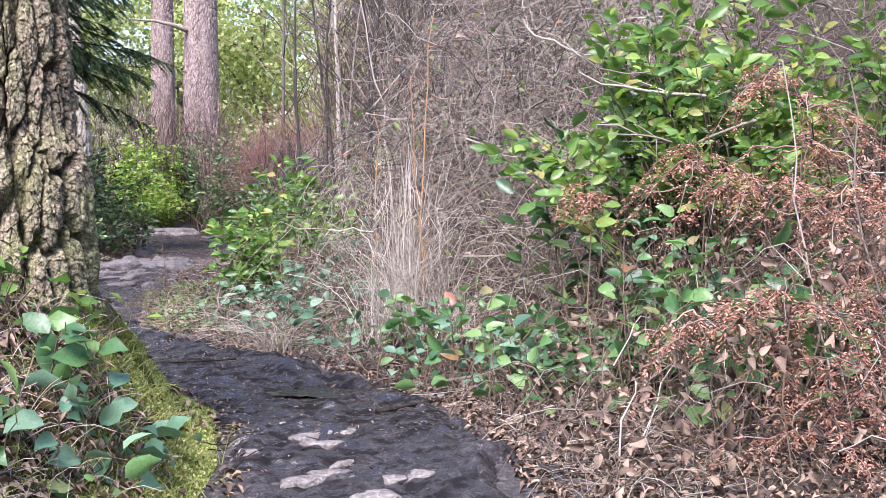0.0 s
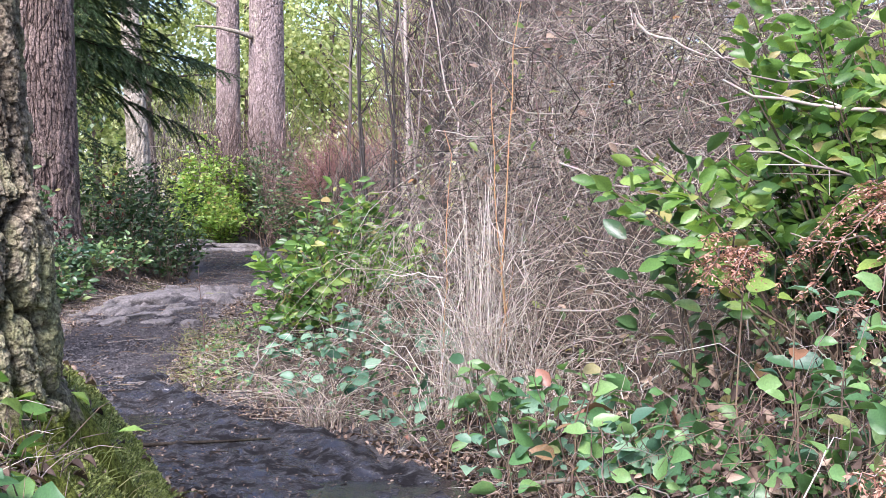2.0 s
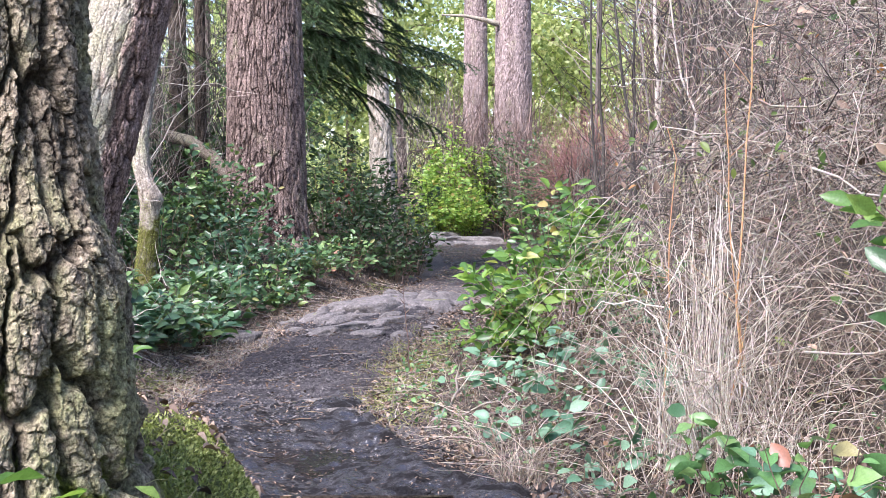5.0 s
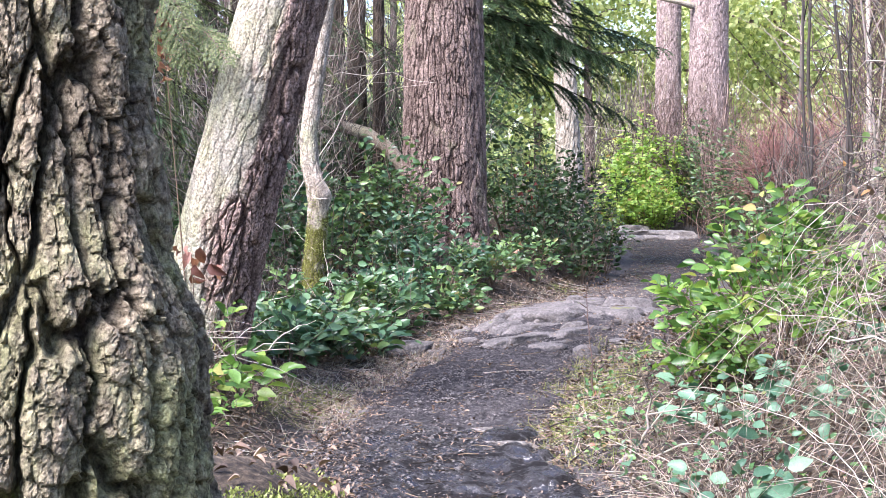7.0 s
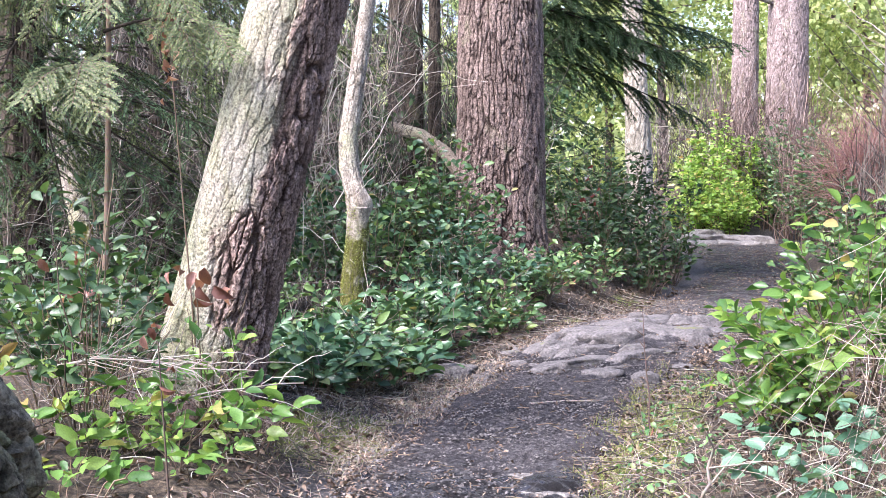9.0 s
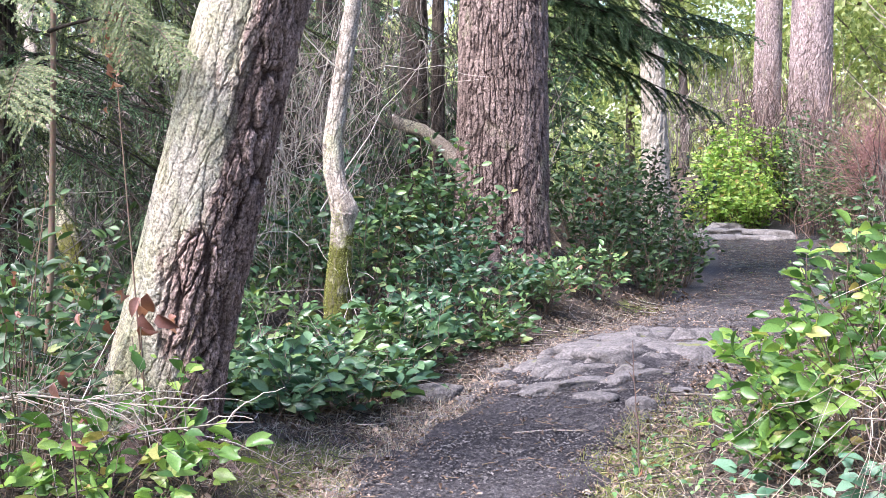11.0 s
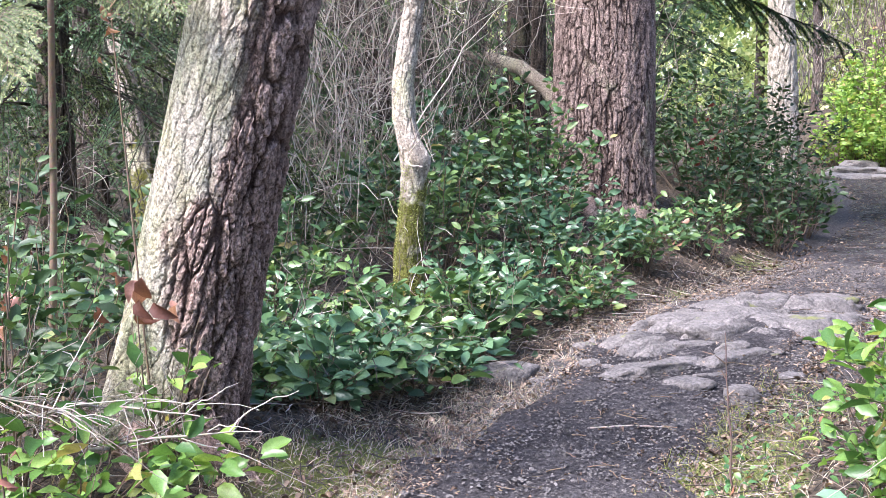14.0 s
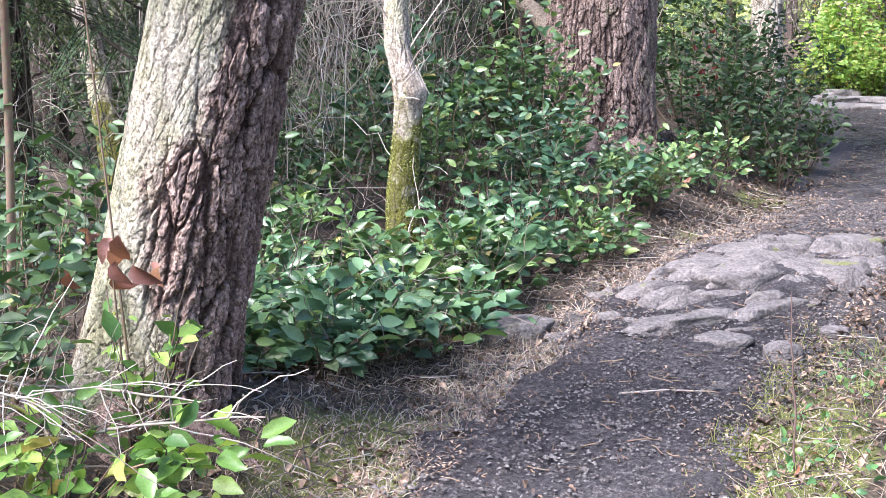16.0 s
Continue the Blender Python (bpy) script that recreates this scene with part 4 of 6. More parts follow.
def alder_parts():
    r = np.random.default_rng(1220)
    z0 = gz(-3.66, 11.1)
    n = 12000
    h, a = 0.95 * r.uniform(0, 1, n) ** 0.9, r.uniform(0, 2 * np.pi, n)
    keep = (fbm(np.cos(a) * 1.6, np.sin(a) * 1.6, h * 5, 1221) + 0.25 * np.cos(a - 5.2) + 0.22 * (0.6 - h) > 0.52)
    h, a = h[keep], a[keep]
    n = len(h)
    cx = -3.66 + kink(h)[0]
    rad = 0.076 * (1 + 0.25 * np.exp(-h / 0.28)) - 0.012 * h
    nrm = np.stack([np.cos(a), np.sin(a), 0.4 + 0 * a], 1)
    pos = np.stack([cx + rad * np.cos(a), 11.1 + rad * np.sin(a), z0 + h], 1)
    v, f = spread(DIAMOND[0] * np.array([0.4, 1, 1]), DIAMOND[1], pos, turned(unit(nrm + r.normal(0, 0.6, (n, 3))), r.normal(0, 1, (n, 3))), 0.012 * r.uniform(0.5, 1.4, n))
    tagged(part("moss", mesh_from("moss", v, f, M_MOSS), thin_tree, "dull green moss on the lower stem"), kind="stuff")
    for dx, dz, hh in ((0.24, 0.16, 0.95), (0.3, 0.3, 1.0), (-0.2, 0.22, 1.3), (0.18, 0.02, 0.9), (-0.3, 0.3, 1.8)):
        x0 = -3.66 + float(kink(hh)[0])
        p = np.array([x0, 11.05, z0 + hh]) + np.array([dx, -0.1, dz]) * np.linspace(0, 1, 7)[:, None] + np.cumsum(r.normal(0, 0.008, (7, 3)), 0)
        part("twig", mesh_from("twig", *tubes(p[None], np.linspace(0.0045, 0.0015, 7)[None], 5), M_PALETWIG), thin_tree, "bare side twig")


alder_parts()
snag, _ = big_tree("snag", "bleached dead standing trunk beyond the shrubs", -4.55, 23.4, gz(-4.55, 23.4), 0.24, 8.0, M_SNAG, 41, 16, 0.02, 70, 5.0, step=0.05, lean=(-0.05, 0.0), taper=0.02)


def branch_stub():
    p = np.array([(-3.25, 28.6, 4.55), (-3.5, 28.4, 4.62), (-3.9, 28.3, 4.7), (-4.4, 28.2, 4.72)])
    v, f = tubes(p[None], np.array([[0.07, 0.05, 0.035, 0.02]]), 8)
    part("branch", mesh_from("branch", v, f, M_SNAG), far_a, "broken pale dead branch")
    p = np.array([(-4.4, 31.3, 5.6), (-4.7, 31.1, 5.75), (-5.2, 31.0, 5.8), (-5.7, 30.9, 5.7)])
    part("branch", mesh_from("branch", *tubes(p[None], np.array([[0.05, 0.035, 0.025, 0.012]]), 8), M_SNAG), far_b, "broken pale dead branch")


branch_stub()

# ---- shrubs beside the path ----
shrub("salal_shrub", "light green salal shrub crowding the edge of the path", -0.22, 9.35, (0.62, 0.55), 0.88, 60, 1250, 0.08, M_LIGHT, 101, single=220, up=0.6, lean=(-0.05, -0.1))
shrub("salal_shrub", "light green salal shrub crowding the edge of the path", -0.62, 9.25, (0.22, 0.4), 0.36, 26, 330, 0.075, M_LIGHT, 102, single=90)

# bright salal bush on the bank at the start, its branches reaching out over the path
shrub("salal_shrub", "glossy green salal bush reaching out of the thicket", 2.02, 5.75, (0.8, 0.45), 1.68, 90, 2700, 0.084, M_LIGHT, 110, single=220, bare=0.5, base_spread=0.5, up=0.5, lean=(-0.34, -0.1))
# second shrub in the darker leaf paints the shade inside the bright bush
shrub("salal_shrub", "darker salal giving the bush its shaded inside by leaf colour", 1.6, 5.9, (0.7, 0.4), 1.25, 50, 1100, 0.095, M_SALAL, 111, single=100, bare=0.25, base_spread=0.8, up=0.5)
shrub("salal_shrub", "glossy green salal bush deep in the thicket", 2.75, 6.0, (0.6, 0.5), 1.45, 40, 750, 0.1, M_LIGHT, 112, single=80, bare=0.45, base_spread=0.5, up=0.5)
bank = np.random.default_rng(119)
for i in range(14):
    sx, sy = [(0.72, 5.75), (0.98, 5.25), (1.45, 4.95), (0.35, 6.5), (1.8, 4.45), (0.88, 5.45), (1.2, 5.05), (1.3, 4.75), (1.65, 5.25), (1.9, 4.85), (1.15, 5.65), (0.62, 6.15), (1.25, 4.5), (1.6, 4.2), (1.95, 4.1), (0.95, 6.1), (1.3, 4.35)][i]
    shrub("bramble", "trailing bramble with broad fresh green leaves", sx, sy, (0.32, 0.28), bank.uniform(0.3, 0.62) * (1.5 if sx > 1.2 else 0.9), 14, int(bank.uniform(80, 130)), 0.082, (M_BRAMBLE, M_BRAMBLE, M_TEAL)[i % 3], 120 + i, "bramble", 45, "round", "brambles on the bank", base_spread=0.9, bare=0.05)
for i, (sx, sy, h, n) in enumerate([(-0.12, 7.15, 0.3, 50), (0.08, 6.8, 0.26, 44), (-0.3, 7.75, 0.26, 44), (-0.55, 8.25, 0.2, 34), (0.02, 7.9, 0.34, 60), (-0.85, 8.5, 0.14, 26), (0.25, 6.95, 0.22, 30), (-0.2, 8.35, 0.3, 60), (0.1, 8.5, 0.4, 70), (-0.6, 8.75, 0.22, 50), (0.2, 7.6, 0.32, 60), (-0.42, 7.4, 0.2, 36)]):
    shrub("seedling", "low grey-green leafy seedling at the path's edge", sx, sy, (0.22, 0.2), h, 9, int(n * 0.75), 0.068, M_TEAL, 160 + i, "plant", 45, "round", "seedlings at the edge", base_spread=0.7)
for i, (fx, fy, fz, n, L) in enumerate([(1.12, 5.12, 0.86, 6, 0.34), (1.32, 4.05, 0.5, 8, 0.36), (1.45, 3.72, 0.55, 8, 0.4), (1.55, 4.9, 1.02, 9, 0.5), (1.66, 4.5, 0.9, 9, 0.5), (1.75, 4.1, 0.5, 9, 0.5),
                                        (1.6, 3.75, 0.18, 8, 0.42), (1.85, 4.6, 1.12, 9, 0.55), (1.9, 4.2, 0.85, 9, 0.55), (1.75, 3.7, 0.35, 9, 0.5), (2.1, 4.4, 0.6, 8, 0.6), (2.0, 5.0, 1.3, 8, 0.5)]):
    fern(fx, fy, fz, n, L, 140 + i)


def long_stick(name, label, a, b, radius, seed, mat, sag=0.06, group="dead branches"):
    """A dead branch propped in the thicket, with a few side twigs."""
    r = np.random.default_rng(seed)
    a, b = np.array(a, float), np.array(b, float)
    ob = thing(name, *a, label, "branch", group)
    u = np.linspace(0, 1, 10)[:, None]
    p = a + (b - a) * u + np.cumsum(r.normal(0, 0.016, (10, 3)), 0)
    radius = radius * 0.62
    p[:, 2] -= sag * 4 * u[:, 0] * (1 - u[:, 0])
    part("limb", mesh_from("limb", *tubes(p[None], np.linspace(radius, radius * 0.45, 10)[None], 7), mat), ob)
    for i in range(4):
        q = p[r.integers(2, 9)]
        d = unit(unit(b - a) + r.normal(0, 0.7, 3)) * r.uniform(0.08, 0.25)
        part("twig", mesh_from("twig", *tubes((q + d * np.linspace(0, 1, 5)[:, None])[None], np.linspace(radius * 0.4, radius * 0.15, 5)[None], 5), mat), ob)


for i, (a, b, rad) in enumerate([((1.95, 5.55, 1.62), (0.95, 5.45, 1.6), 0.009), ((2.1, 5.5, 1.47), (1.15, 5.35, 1.44), 0.016), ((1.95, 5.4, 1.24), (1.2, 5.3, 1.17), 0.012), ((2.0, 5.45, 1.08), (1.3, 5.3, 1.0), 0.009),
                                 ((1.78, 4.05, 0.05), (1.62, 4.1, 1.3), 0.008), ((1.95, 4.1, 0.1), (1.72, 4.15, 1.35), 0.009), ((1.45, 4.3, 0.0), (1.38, 4.35, 0.7), 0.006), ((1.3, 4.2, 0.0), (1.4, 4.3, 0.55), 0.005),
                                 ((0.95, 6.4, 0.25), (1.6, 5.9, 1.0), 0.007), ((0.75, 6.9, 0.55), (1.5, 6.6, 0.85), 0.008), ((0.8, 7.0, 1.25), (1.7, 6.6, 1.15), 0.008), ((0.6, 7.3, 1.5), (1.15, 7.2, 1.62), 0.008), ((1.1, 6.8, 1.9), (1.5, 6.6, 1.65), 0.012),
                                 ((-0.85, 8.06, 0.0), (-0.7, 8.1, 0.28), 0.016), ((-0.75, 8.0, 0.05), (-0.15, 7.9, 0.3), 0.007), ((-1.0, 8.2, 0.06), (-0.3, 8.3, 0.2), 0.006)]):
    long_stick("dead_branch", "thin pale dead branch caught in the undergrowth", a, b, rad, 180 + i, M_PALETWIG)
for i, (a, b, rad) in enumerate([((0.5, 7.1, 0.1), (0.56, 7.0, 1.95), 0.008), ((0.58, 7.15, 0.1), (0.47, 7.05, 1.6), 0.007), ((0.3, 7.3, 0.1), (0.2, 7.2, 1.35), 0.006)]):
    long_stick("dead_cane", "thin upright tawny cane beside the dry grass", a, b, rad, 240 + i, M_TAWNY, 0.0, "tawny canes")


# ---- the thicket on the bank ----
def thicket_feet(depth, y0, y1, z1, back=0.0):
    def start(n, r):
        y = r.uniform(y0, y1, n)
        edge = np.interp(y, [5.8, 6.5, 7.5, 8.2, 8.8, 9.6, 11, 14], [1.3, 1.15, 1.1, 1.2, 1.9, 2.3, 2.1, 1.9]) + back
        d = edge + depth * r.uniform(0, 1, n) ** 1.3
        x = trail_x(y) + trail_half(y) + d
        return np.stack([x, y, ground_z(x, y) + r.uniform(0, 1, n) ** 0.8 * np.interp(d - edge, [0, 0.5, 1.2], [z1 * 0.55, z1 * 0.85, z1])], 1)
    return start


canes(6500, 201, thicket_feet(3.2, 6.0, 13.5, 1.9), 0.6, 0.9, 0.45, 0.0027, M_TWIG, "bramble_thicket", "dense tangle of bare grey-brown bramble canes and twigs", "thicket", jitter=0.06)
canes(3200, 202, thicket_feet(3.2, 6.2, 13.5, 2.3, 0.15), 0.5, 0.9, 0.3, 0.0025, M_REDTWIG, "twig_thicket", "tangle of thin reddish bare twigs", "thicket", jitter=0.06, upward=0.8)
canes(800, 203, thicket_feet(2.2, 6.0, 11.0, 1.7), 0.7, 0.9, 0.7, 0.0026, M_PALETWIG, "dead_canes", "pale dead canes fallen across the thicket", "thicket", upward=0.2)
canes(5200, 204, thicket_feet(5.0, 3.5, 17.0, 2.6, 0.8), 0.8, 0.9, 0.4, 0.0032, M_TWIG, "bramble_thicket", "tall bare brush on top of the bank", "thicket")
canes(700, 205, thicket_feet(2.5, 6.0, 12.0, 0.9, -0.25), 0.35, 0.9, 0.5, 0.0017, M_STEM, "low_twigs", "dark low twigs at the foot of the thicket", "thicket")
canes(3000, 209, thicket_feet(2.4, 5.9, 12.5, 1.9, -0.05), 0.75, 0.9, 0.9, 0.0016, M_STRAW, "dry_grass_tangle", "bleached dry grass hanging through the bare canes", "thicket", upward=0.35, jitter=0.05)


def thicket_leaves():
    """A few green and brown leaves still hanging in the bare thicket."""
    r = np.random.default_rng(1510)
    for n, mat, name, label in ((700, M_YELLOWING, "thicket_leaves", "sparse yellow-green leaves in the bare thicket"), (900, M_DEADLEAF, "withered_leaves", "withered brown leaves caught in the bare thicket")):
        p = thicket_feet(2.0, 6.0, 12.5, 2.0, -0.1)(n, r)
        v, f = spread(*OVAL, p, turned(r.normal(0, 1, (n, 3)), r.normal(0, 0.6, (n, 3)) + np.array([0, -0.5, 0.6])), 0.05 * r.uniform(0.5, 1.4, n))
        tagged(new(name, mesh_from(name, v, f, mat)), label, "leaves", kind="stuff")


thicket_leaves()


def straw_clump(x, y, blades, height, spread_r, seed, label, mat=None, bow=0.5):
    r = np.random.default_rng(seed)
    a, q = r.uniform(0, 2 * np.pi, blades), np.sqrt(r.uniform(0, 1, blades))
    bx, by = x + np.cos(a) * q * spread_r, y + np.sin(a) * q * spread_r
    p0 = np.stack([bx, by, ground_z(bx, by) - 0.02], 1)
    h = height * r.uniform(0.4, 1.1, blades)
    az = r.uniform(0, 2 * np.pi, blades)
    tilt = r.uniform(0.02, 0.35, blades) * bow * 2
    u = np.linspace(0, 1, 6)[None, :, None]
    d = np.stack([np.cos(az) * tilt, np.sin(az) * tilt, np.ones(blades)], 1)
    pts = p0[:, None] + d[:, None] * h[:, None, None] * u
    pts[..., 2] -= (r.uniform(0, 0.5, blades) * h * bow)[:, None] * u[..., 0] ** 3
    pts[..., :2] += (d[:, None, :2] * (h * bow)[:, None, None]) * u ** 3 * 1.5
    bent = (r.uniform(0, 1, blades) < 0.35)[:, None] * np.array([0, 0, 0, 0.25, 0.6, 1.0])[None]
    ka = r.uniform(0, 2 * np.pi, blades)
    pts += bent[..., None] * (np.stack([np.cos(ka), np.sin(ka), -0.9 * np.ones(blades)], 1) * (h * r.uniform(0.1, 0.4, blades))[:, None])[:, None]
    pts += np.cumsum(r.normal(0, 0.01, pts.shape), 1) * (u > 0)
    v, f = tubes(pts, np.linspace(0.0017, 0.0007, 6)[None] * r.uniform(0.6, 1.5, (blades, 1)), 3)
    ob = new("straw_clump", mesh_from("straw_clump", v, f, mat or M_STRAW))
    return tagged(ob, label, "dry grass", "dry grass clumps", "stuff")


straw_clump(0.42, 7.08, 90, 1.15, 0.09, 301, "tall narrow clump of bleached dry grass stalks", M_PALESTRAW, bow=0.16)
straw_clump(0.36, 6.98, 150, 0.7, 0.18, 308, "bleached dry grass fallen about the tall clump", M_PALESTRAW, bow=0.6)
straw_clump(0.6, 6.85, 120, 0.5, 0.22, 309, "bleached dry grass fallen about the tall clump", M_PALESTRAW, bow=0.9)
straw_clump(0.52, 7.1, 90, 0.8, 0.26, 302, "bleached dry grass stalks leaning in the thicket", bow=0.6)


def stalk_feet(x0, x1, y0, y1, top):
    def start(n, r):
        x, y = r.uniform(x0, x1, n), r.uniform(y0, y1, n)
        return np.stack([x, y, ground_z(x, y) + top * r.uniform(0, 1, n) ** 1.3], 1)
    return start


canes(130, 210, stalk_feet(0.22, 0.66, 6.9, 7.25, 0.75), 0.42, 0.6, 0.3, 0.0022, M_PALESTRAW, "broken_stalks", "broken upright bleached grass stalks", "dry grass", upward=1.2, jitter=0.06)
canes(260, 211, stalk_feet(0.1, 0.95, 6.75, 7.35, 0.6), 0.45, 0.9, 0.9, 0.0018, M_STRAW, "fallen_stalks", "fallen bleached grass stalks hanging over one another", "dry grass", upward=0.5, jitter=0.04)
canes(700, 212, thicket_feet(1.2, 6.0, 8.6, 1.1, -0.35), 0.5, 0.9, 0.8, 0.0015, M_STRAW, "fallen_stalks", "thin dry stalks at the foot of the thicket", "dry grass", upward=0.5, jitter=0.05)
straw_clump(-0.3, 7.05, 150, 0.34, 0.1, 303, "low tuft of dry straw at the path's edge", bow=1.1)
straw_clump(0.12, 6.75, 45, 0.3, 0.15, 304, "low tuft of dry straw at the path's edge", bow=1.2)
straw_clump(-0.6, 8.0, 40, 0.22, 0.25, 305, "low tuft of dry straw at the path's edge", bow=1.4)
straw_clump(-0.95, 8.6, 34, 0.18, 0.25, 306, "low tuft of dry straw at the path's edge", bow=1.4)

# ---- salal beneath the firs ----
k = 0
for sx, sy, rx, ry, h, n, s in [(-3.4, 10.3, 0.5, 0.4, 0.42, 360, 0.09), (-3.15, 11.2, 0.45, 0.5, 0.5, 380, 0.085), (-4.3, 10.6, 0.5, 0.5, 0.68, 420, 0.085),
                                (-4.0, 12.0, 0.6, 0.5, 1.0, 520, 0.085), (-3.3, 12.2, 0.5, 0.5, 0.75, 460, 0.08), (-2.95, 12.9, 0.4, 0.4, 0.5, 320, 0.075),
                                (-3.75, 13.0, 0.5, 0.35, 1.15, 560, 0.085), (-4.5, 12.7, 0.55, 0.5, 1.2, 520, 0.085), (-4.9, 11.6, 0.6, 0.6, 0.7, 380, 0.085),
                                (-2.85, 13.9, 0.35, 0.4, 0.45, 260, 0.075), (-3.05, 9.55, 0.35, 0.3, 0.42, 220, 0.09), (-5.0, 9.6, 0.6, 0.6, 0.7, 330, 0.085), (-2.8, 11.7, 0.28, 0.4, 0.38, 200, 0.08), (-3.7, 9.7, 0.45, 0.4, 0.5, 300, 0.09), (-3.0, 10.6, 0.35, 0.4, 0.45, 260, 0.09), (-5.2, 13.2, 0.6, 0.5, 1.1, 380, 0.085), (-2.95, 9.2, 0.28, 0.25, 0.3, 120, 0.1), (-2.9, 9.75, 0.26, 0.28, 0.36, 130, 0.1), (-3.35, 9.15, 0.32, 0.3, 0.42, 150, 0.1), (-2.82, 10.2, 0.2, 0.28, 0.34, 110, 0.1), (-3.2, 8.98, 0.22, 0.2, 0.26, 90, 0.1)]:
    shrub("salal_shrub", "green salal shrub beneath the fir trees", sx, sy, (rx, ry), h, 34, int(n * 2.0), s * 0.88, (M_SALAL, M_BLUEGREEN, M_SALAL)[k % 3], 400 + k, single=60, group="salal under the firs", bare=0.2)
    k += 1
for sx, sy, rx, h, n in [(-2.6, 8.0, 0.22, 0.3, 90), (-2.85, 7.72, 0.28, 0.34, 105), (-2.98, 7.5, 0.3, 0.4, 110), (-2.85, 8.12, 0.16, 0.55, 60), (-2.6, 7.6, 0.24, 0.26, 90), (-3.35, 7.35, 0.3, 0.35, 60), (-2.75, 7.1, 0.26, 0.25, 70), (-3.05, 7.0, 0.3, 0.3, 50),
                         (-1.15, 4.15, 0.2, 0.3, 40), (-0.9, 4.42, 0.14, 0.16, 22)]:
    shrub("salal_shrub", "fresh light green salal at the foot of the near trees", sx, sy, (rx, rx), h, 14, int(n * 0.8), 0.085, M_LIGHT, 430 + k, single=90, group="salal beside the near trees", bare=0.15)
    k += 1
for sx, sy, rx, h, n in [(-0.95, 3.75, 0.2, 0.16, 26), (-0.75, 3.6, 0.2, 0.13, 20), (-0.72, 3.95, 0.2, 0.14, 22), (-0.92, 4.15, 0.22, 0.2, 26), (-0.62, 4.35, 0.16, 0.1, 14), (-1.1, 3.55, 0.25, 0.22, 30), (-0.6, 3.75, 0.12, 0.08, 10)]:
    shrub("bramble", "trailing bramble with broad leaves on the mossy hump", sx, sy, (rx, rx), h, 7, n, 0.1, (M_BRAMBLE, M_TEAL)[k % 2], 460 + k, "bramble", 30, "round", "brambles on the hump", base_spread=0.9, bare=0.2)
    k += 1
# shrubs given the dark leaf have the shade behind the fir in their colour
for sx, sy, rx, h, n in [(-3.2, 7.75, 0.3, 1.05, 240), (-3.5, 8.0, 0.4, 0.9, 260), (-3.9, 8.6, 0.5, 1.1, 300), (-3.5, 7.1, 0.4, 0.9, 240), (-4.6, 7.8, 0.5, 1.2, 280), (-4.3, 9.3, 0.5, 1.0, 280)]:
    shrub("huckleberry_shrub", "green shrub with yellowing leaves behind the leaning fir", sx, sy, (rx, rx), h, 20, int(n * 1.2), 0.075, (M_YELLOWING, M_DARKLEAF, M_DARKLEAF, M_SALAL, M_DARKLEAF, M_YELLOWING)[k % 6], 450 + k, single=80, group="shrubs behind the leaning fir")
    k += 1
for sx, sy, rx, h, n in [(-3.05, 15.6, 0.55, 1.15, 1000), (-2.75, 16.5, 0.5, 0.9, 800), (-3.6, 16.4, 0.85, 1.3, 1500), (-2.6, 15.3, 0.3, 0.5, 300), (-3.4, 18.2, 0.8, 1.2, 900), (-3.0, 14.9, 0.25, 0.5, 260)]:
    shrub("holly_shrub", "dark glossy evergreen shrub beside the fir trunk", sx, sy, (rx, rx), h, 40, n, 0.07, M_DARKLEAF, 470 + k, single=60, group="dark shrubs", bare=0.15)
    k += 1
for sx, sy, rx, h, n in [(-3.95, 27.4, 1.0, 2.3, 2600), (-4.35, 26.6, 0.6, 1.4, 900), (-3.6, 26.4, 0.6, 1.3, 900)]:
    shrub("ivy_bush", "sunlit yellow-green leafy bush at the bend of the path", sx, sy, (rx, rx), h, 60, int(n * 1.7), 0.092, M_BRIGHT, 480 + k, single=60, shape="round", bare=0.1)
    k += 1
for sx, sy, rx, h, n in [(-2.5, 26.6, 0.85, 2.25, 2400), (-1.8, 24.5, 0.8, 1.7, 1500), (-0.9, 20.5, 0.8, 1.2, 800), (-0.6, 17.0, 0.7, 1.0, 600), (-0.6, 13.5, 0.6, 0.8, 400), (-2.9, 29.0, 0.7, 2.0, 700)]:
    shrub("evergreen_shrub", "dull green shrub along the far path", sx, sy, (rx, rx), h, 40, n, 0.09, M_SALAL, 490 + k, single=40, group="shrubs along the far path", bare=0.15)
    k += 1


shrub("holly_shrub", "dark evergreen shrub behind the sunlit bush", -3.05, 27.4, (0.5, 0.5), 2.35, 40, 1300, 0.1, M_DARKLEAF, 498, single=40, group="dark shrubs", bare=0.15)


def bare_bush(x, y, rx, h, n, seed, mat, label, radius=0.004, low=0.0, upward=0.9):
    def start(m, r):
        a, q = r.uniform(0, 2 * np.pi, m), np.sqrt(r.uniform(0, 1, m))
        px, py = x + np.cos(a) * q * rx, y + np.sin(a) * q * rx
        return np.stack([px, py, ground_z(px, py) + r.uniform(low * h, h * 0.7, m)], 1)
    return canes(n, seed, start, h * 0.6, 0.7, 0.15, radius, mat, "bare_bush", label, "bush", upward=upward)


bare_bush(-0.8, 20.8, 0.6, 2.0, 1500, 501, M_ROSETWIG, "bare red-twigged bush beyond the shrubs", 0.004, 0.25, 0.45)
bare_bush(-3.3, 28.2, 1.2, 2.7, 700, 514, M_REDTWIG, "brown brush before the far firs", 0.007)
bare_bush(-1.9, 25.6, 0.8, 2.0, 500, 515, M_REDTWIG, "brown twigs over the far shrubs", 0.006)
bare_bush(-0.4, 19.0, 0.7, 1.6, 500, 502, M_TWIG, "bare brown bush beyond the shrubs", 0.005)
bare_bush(-5.2, 30.5, 1.0, 2.6, 400, 503, M_TWIG, "bare brown brush at the foot of the far firs", 0.008)
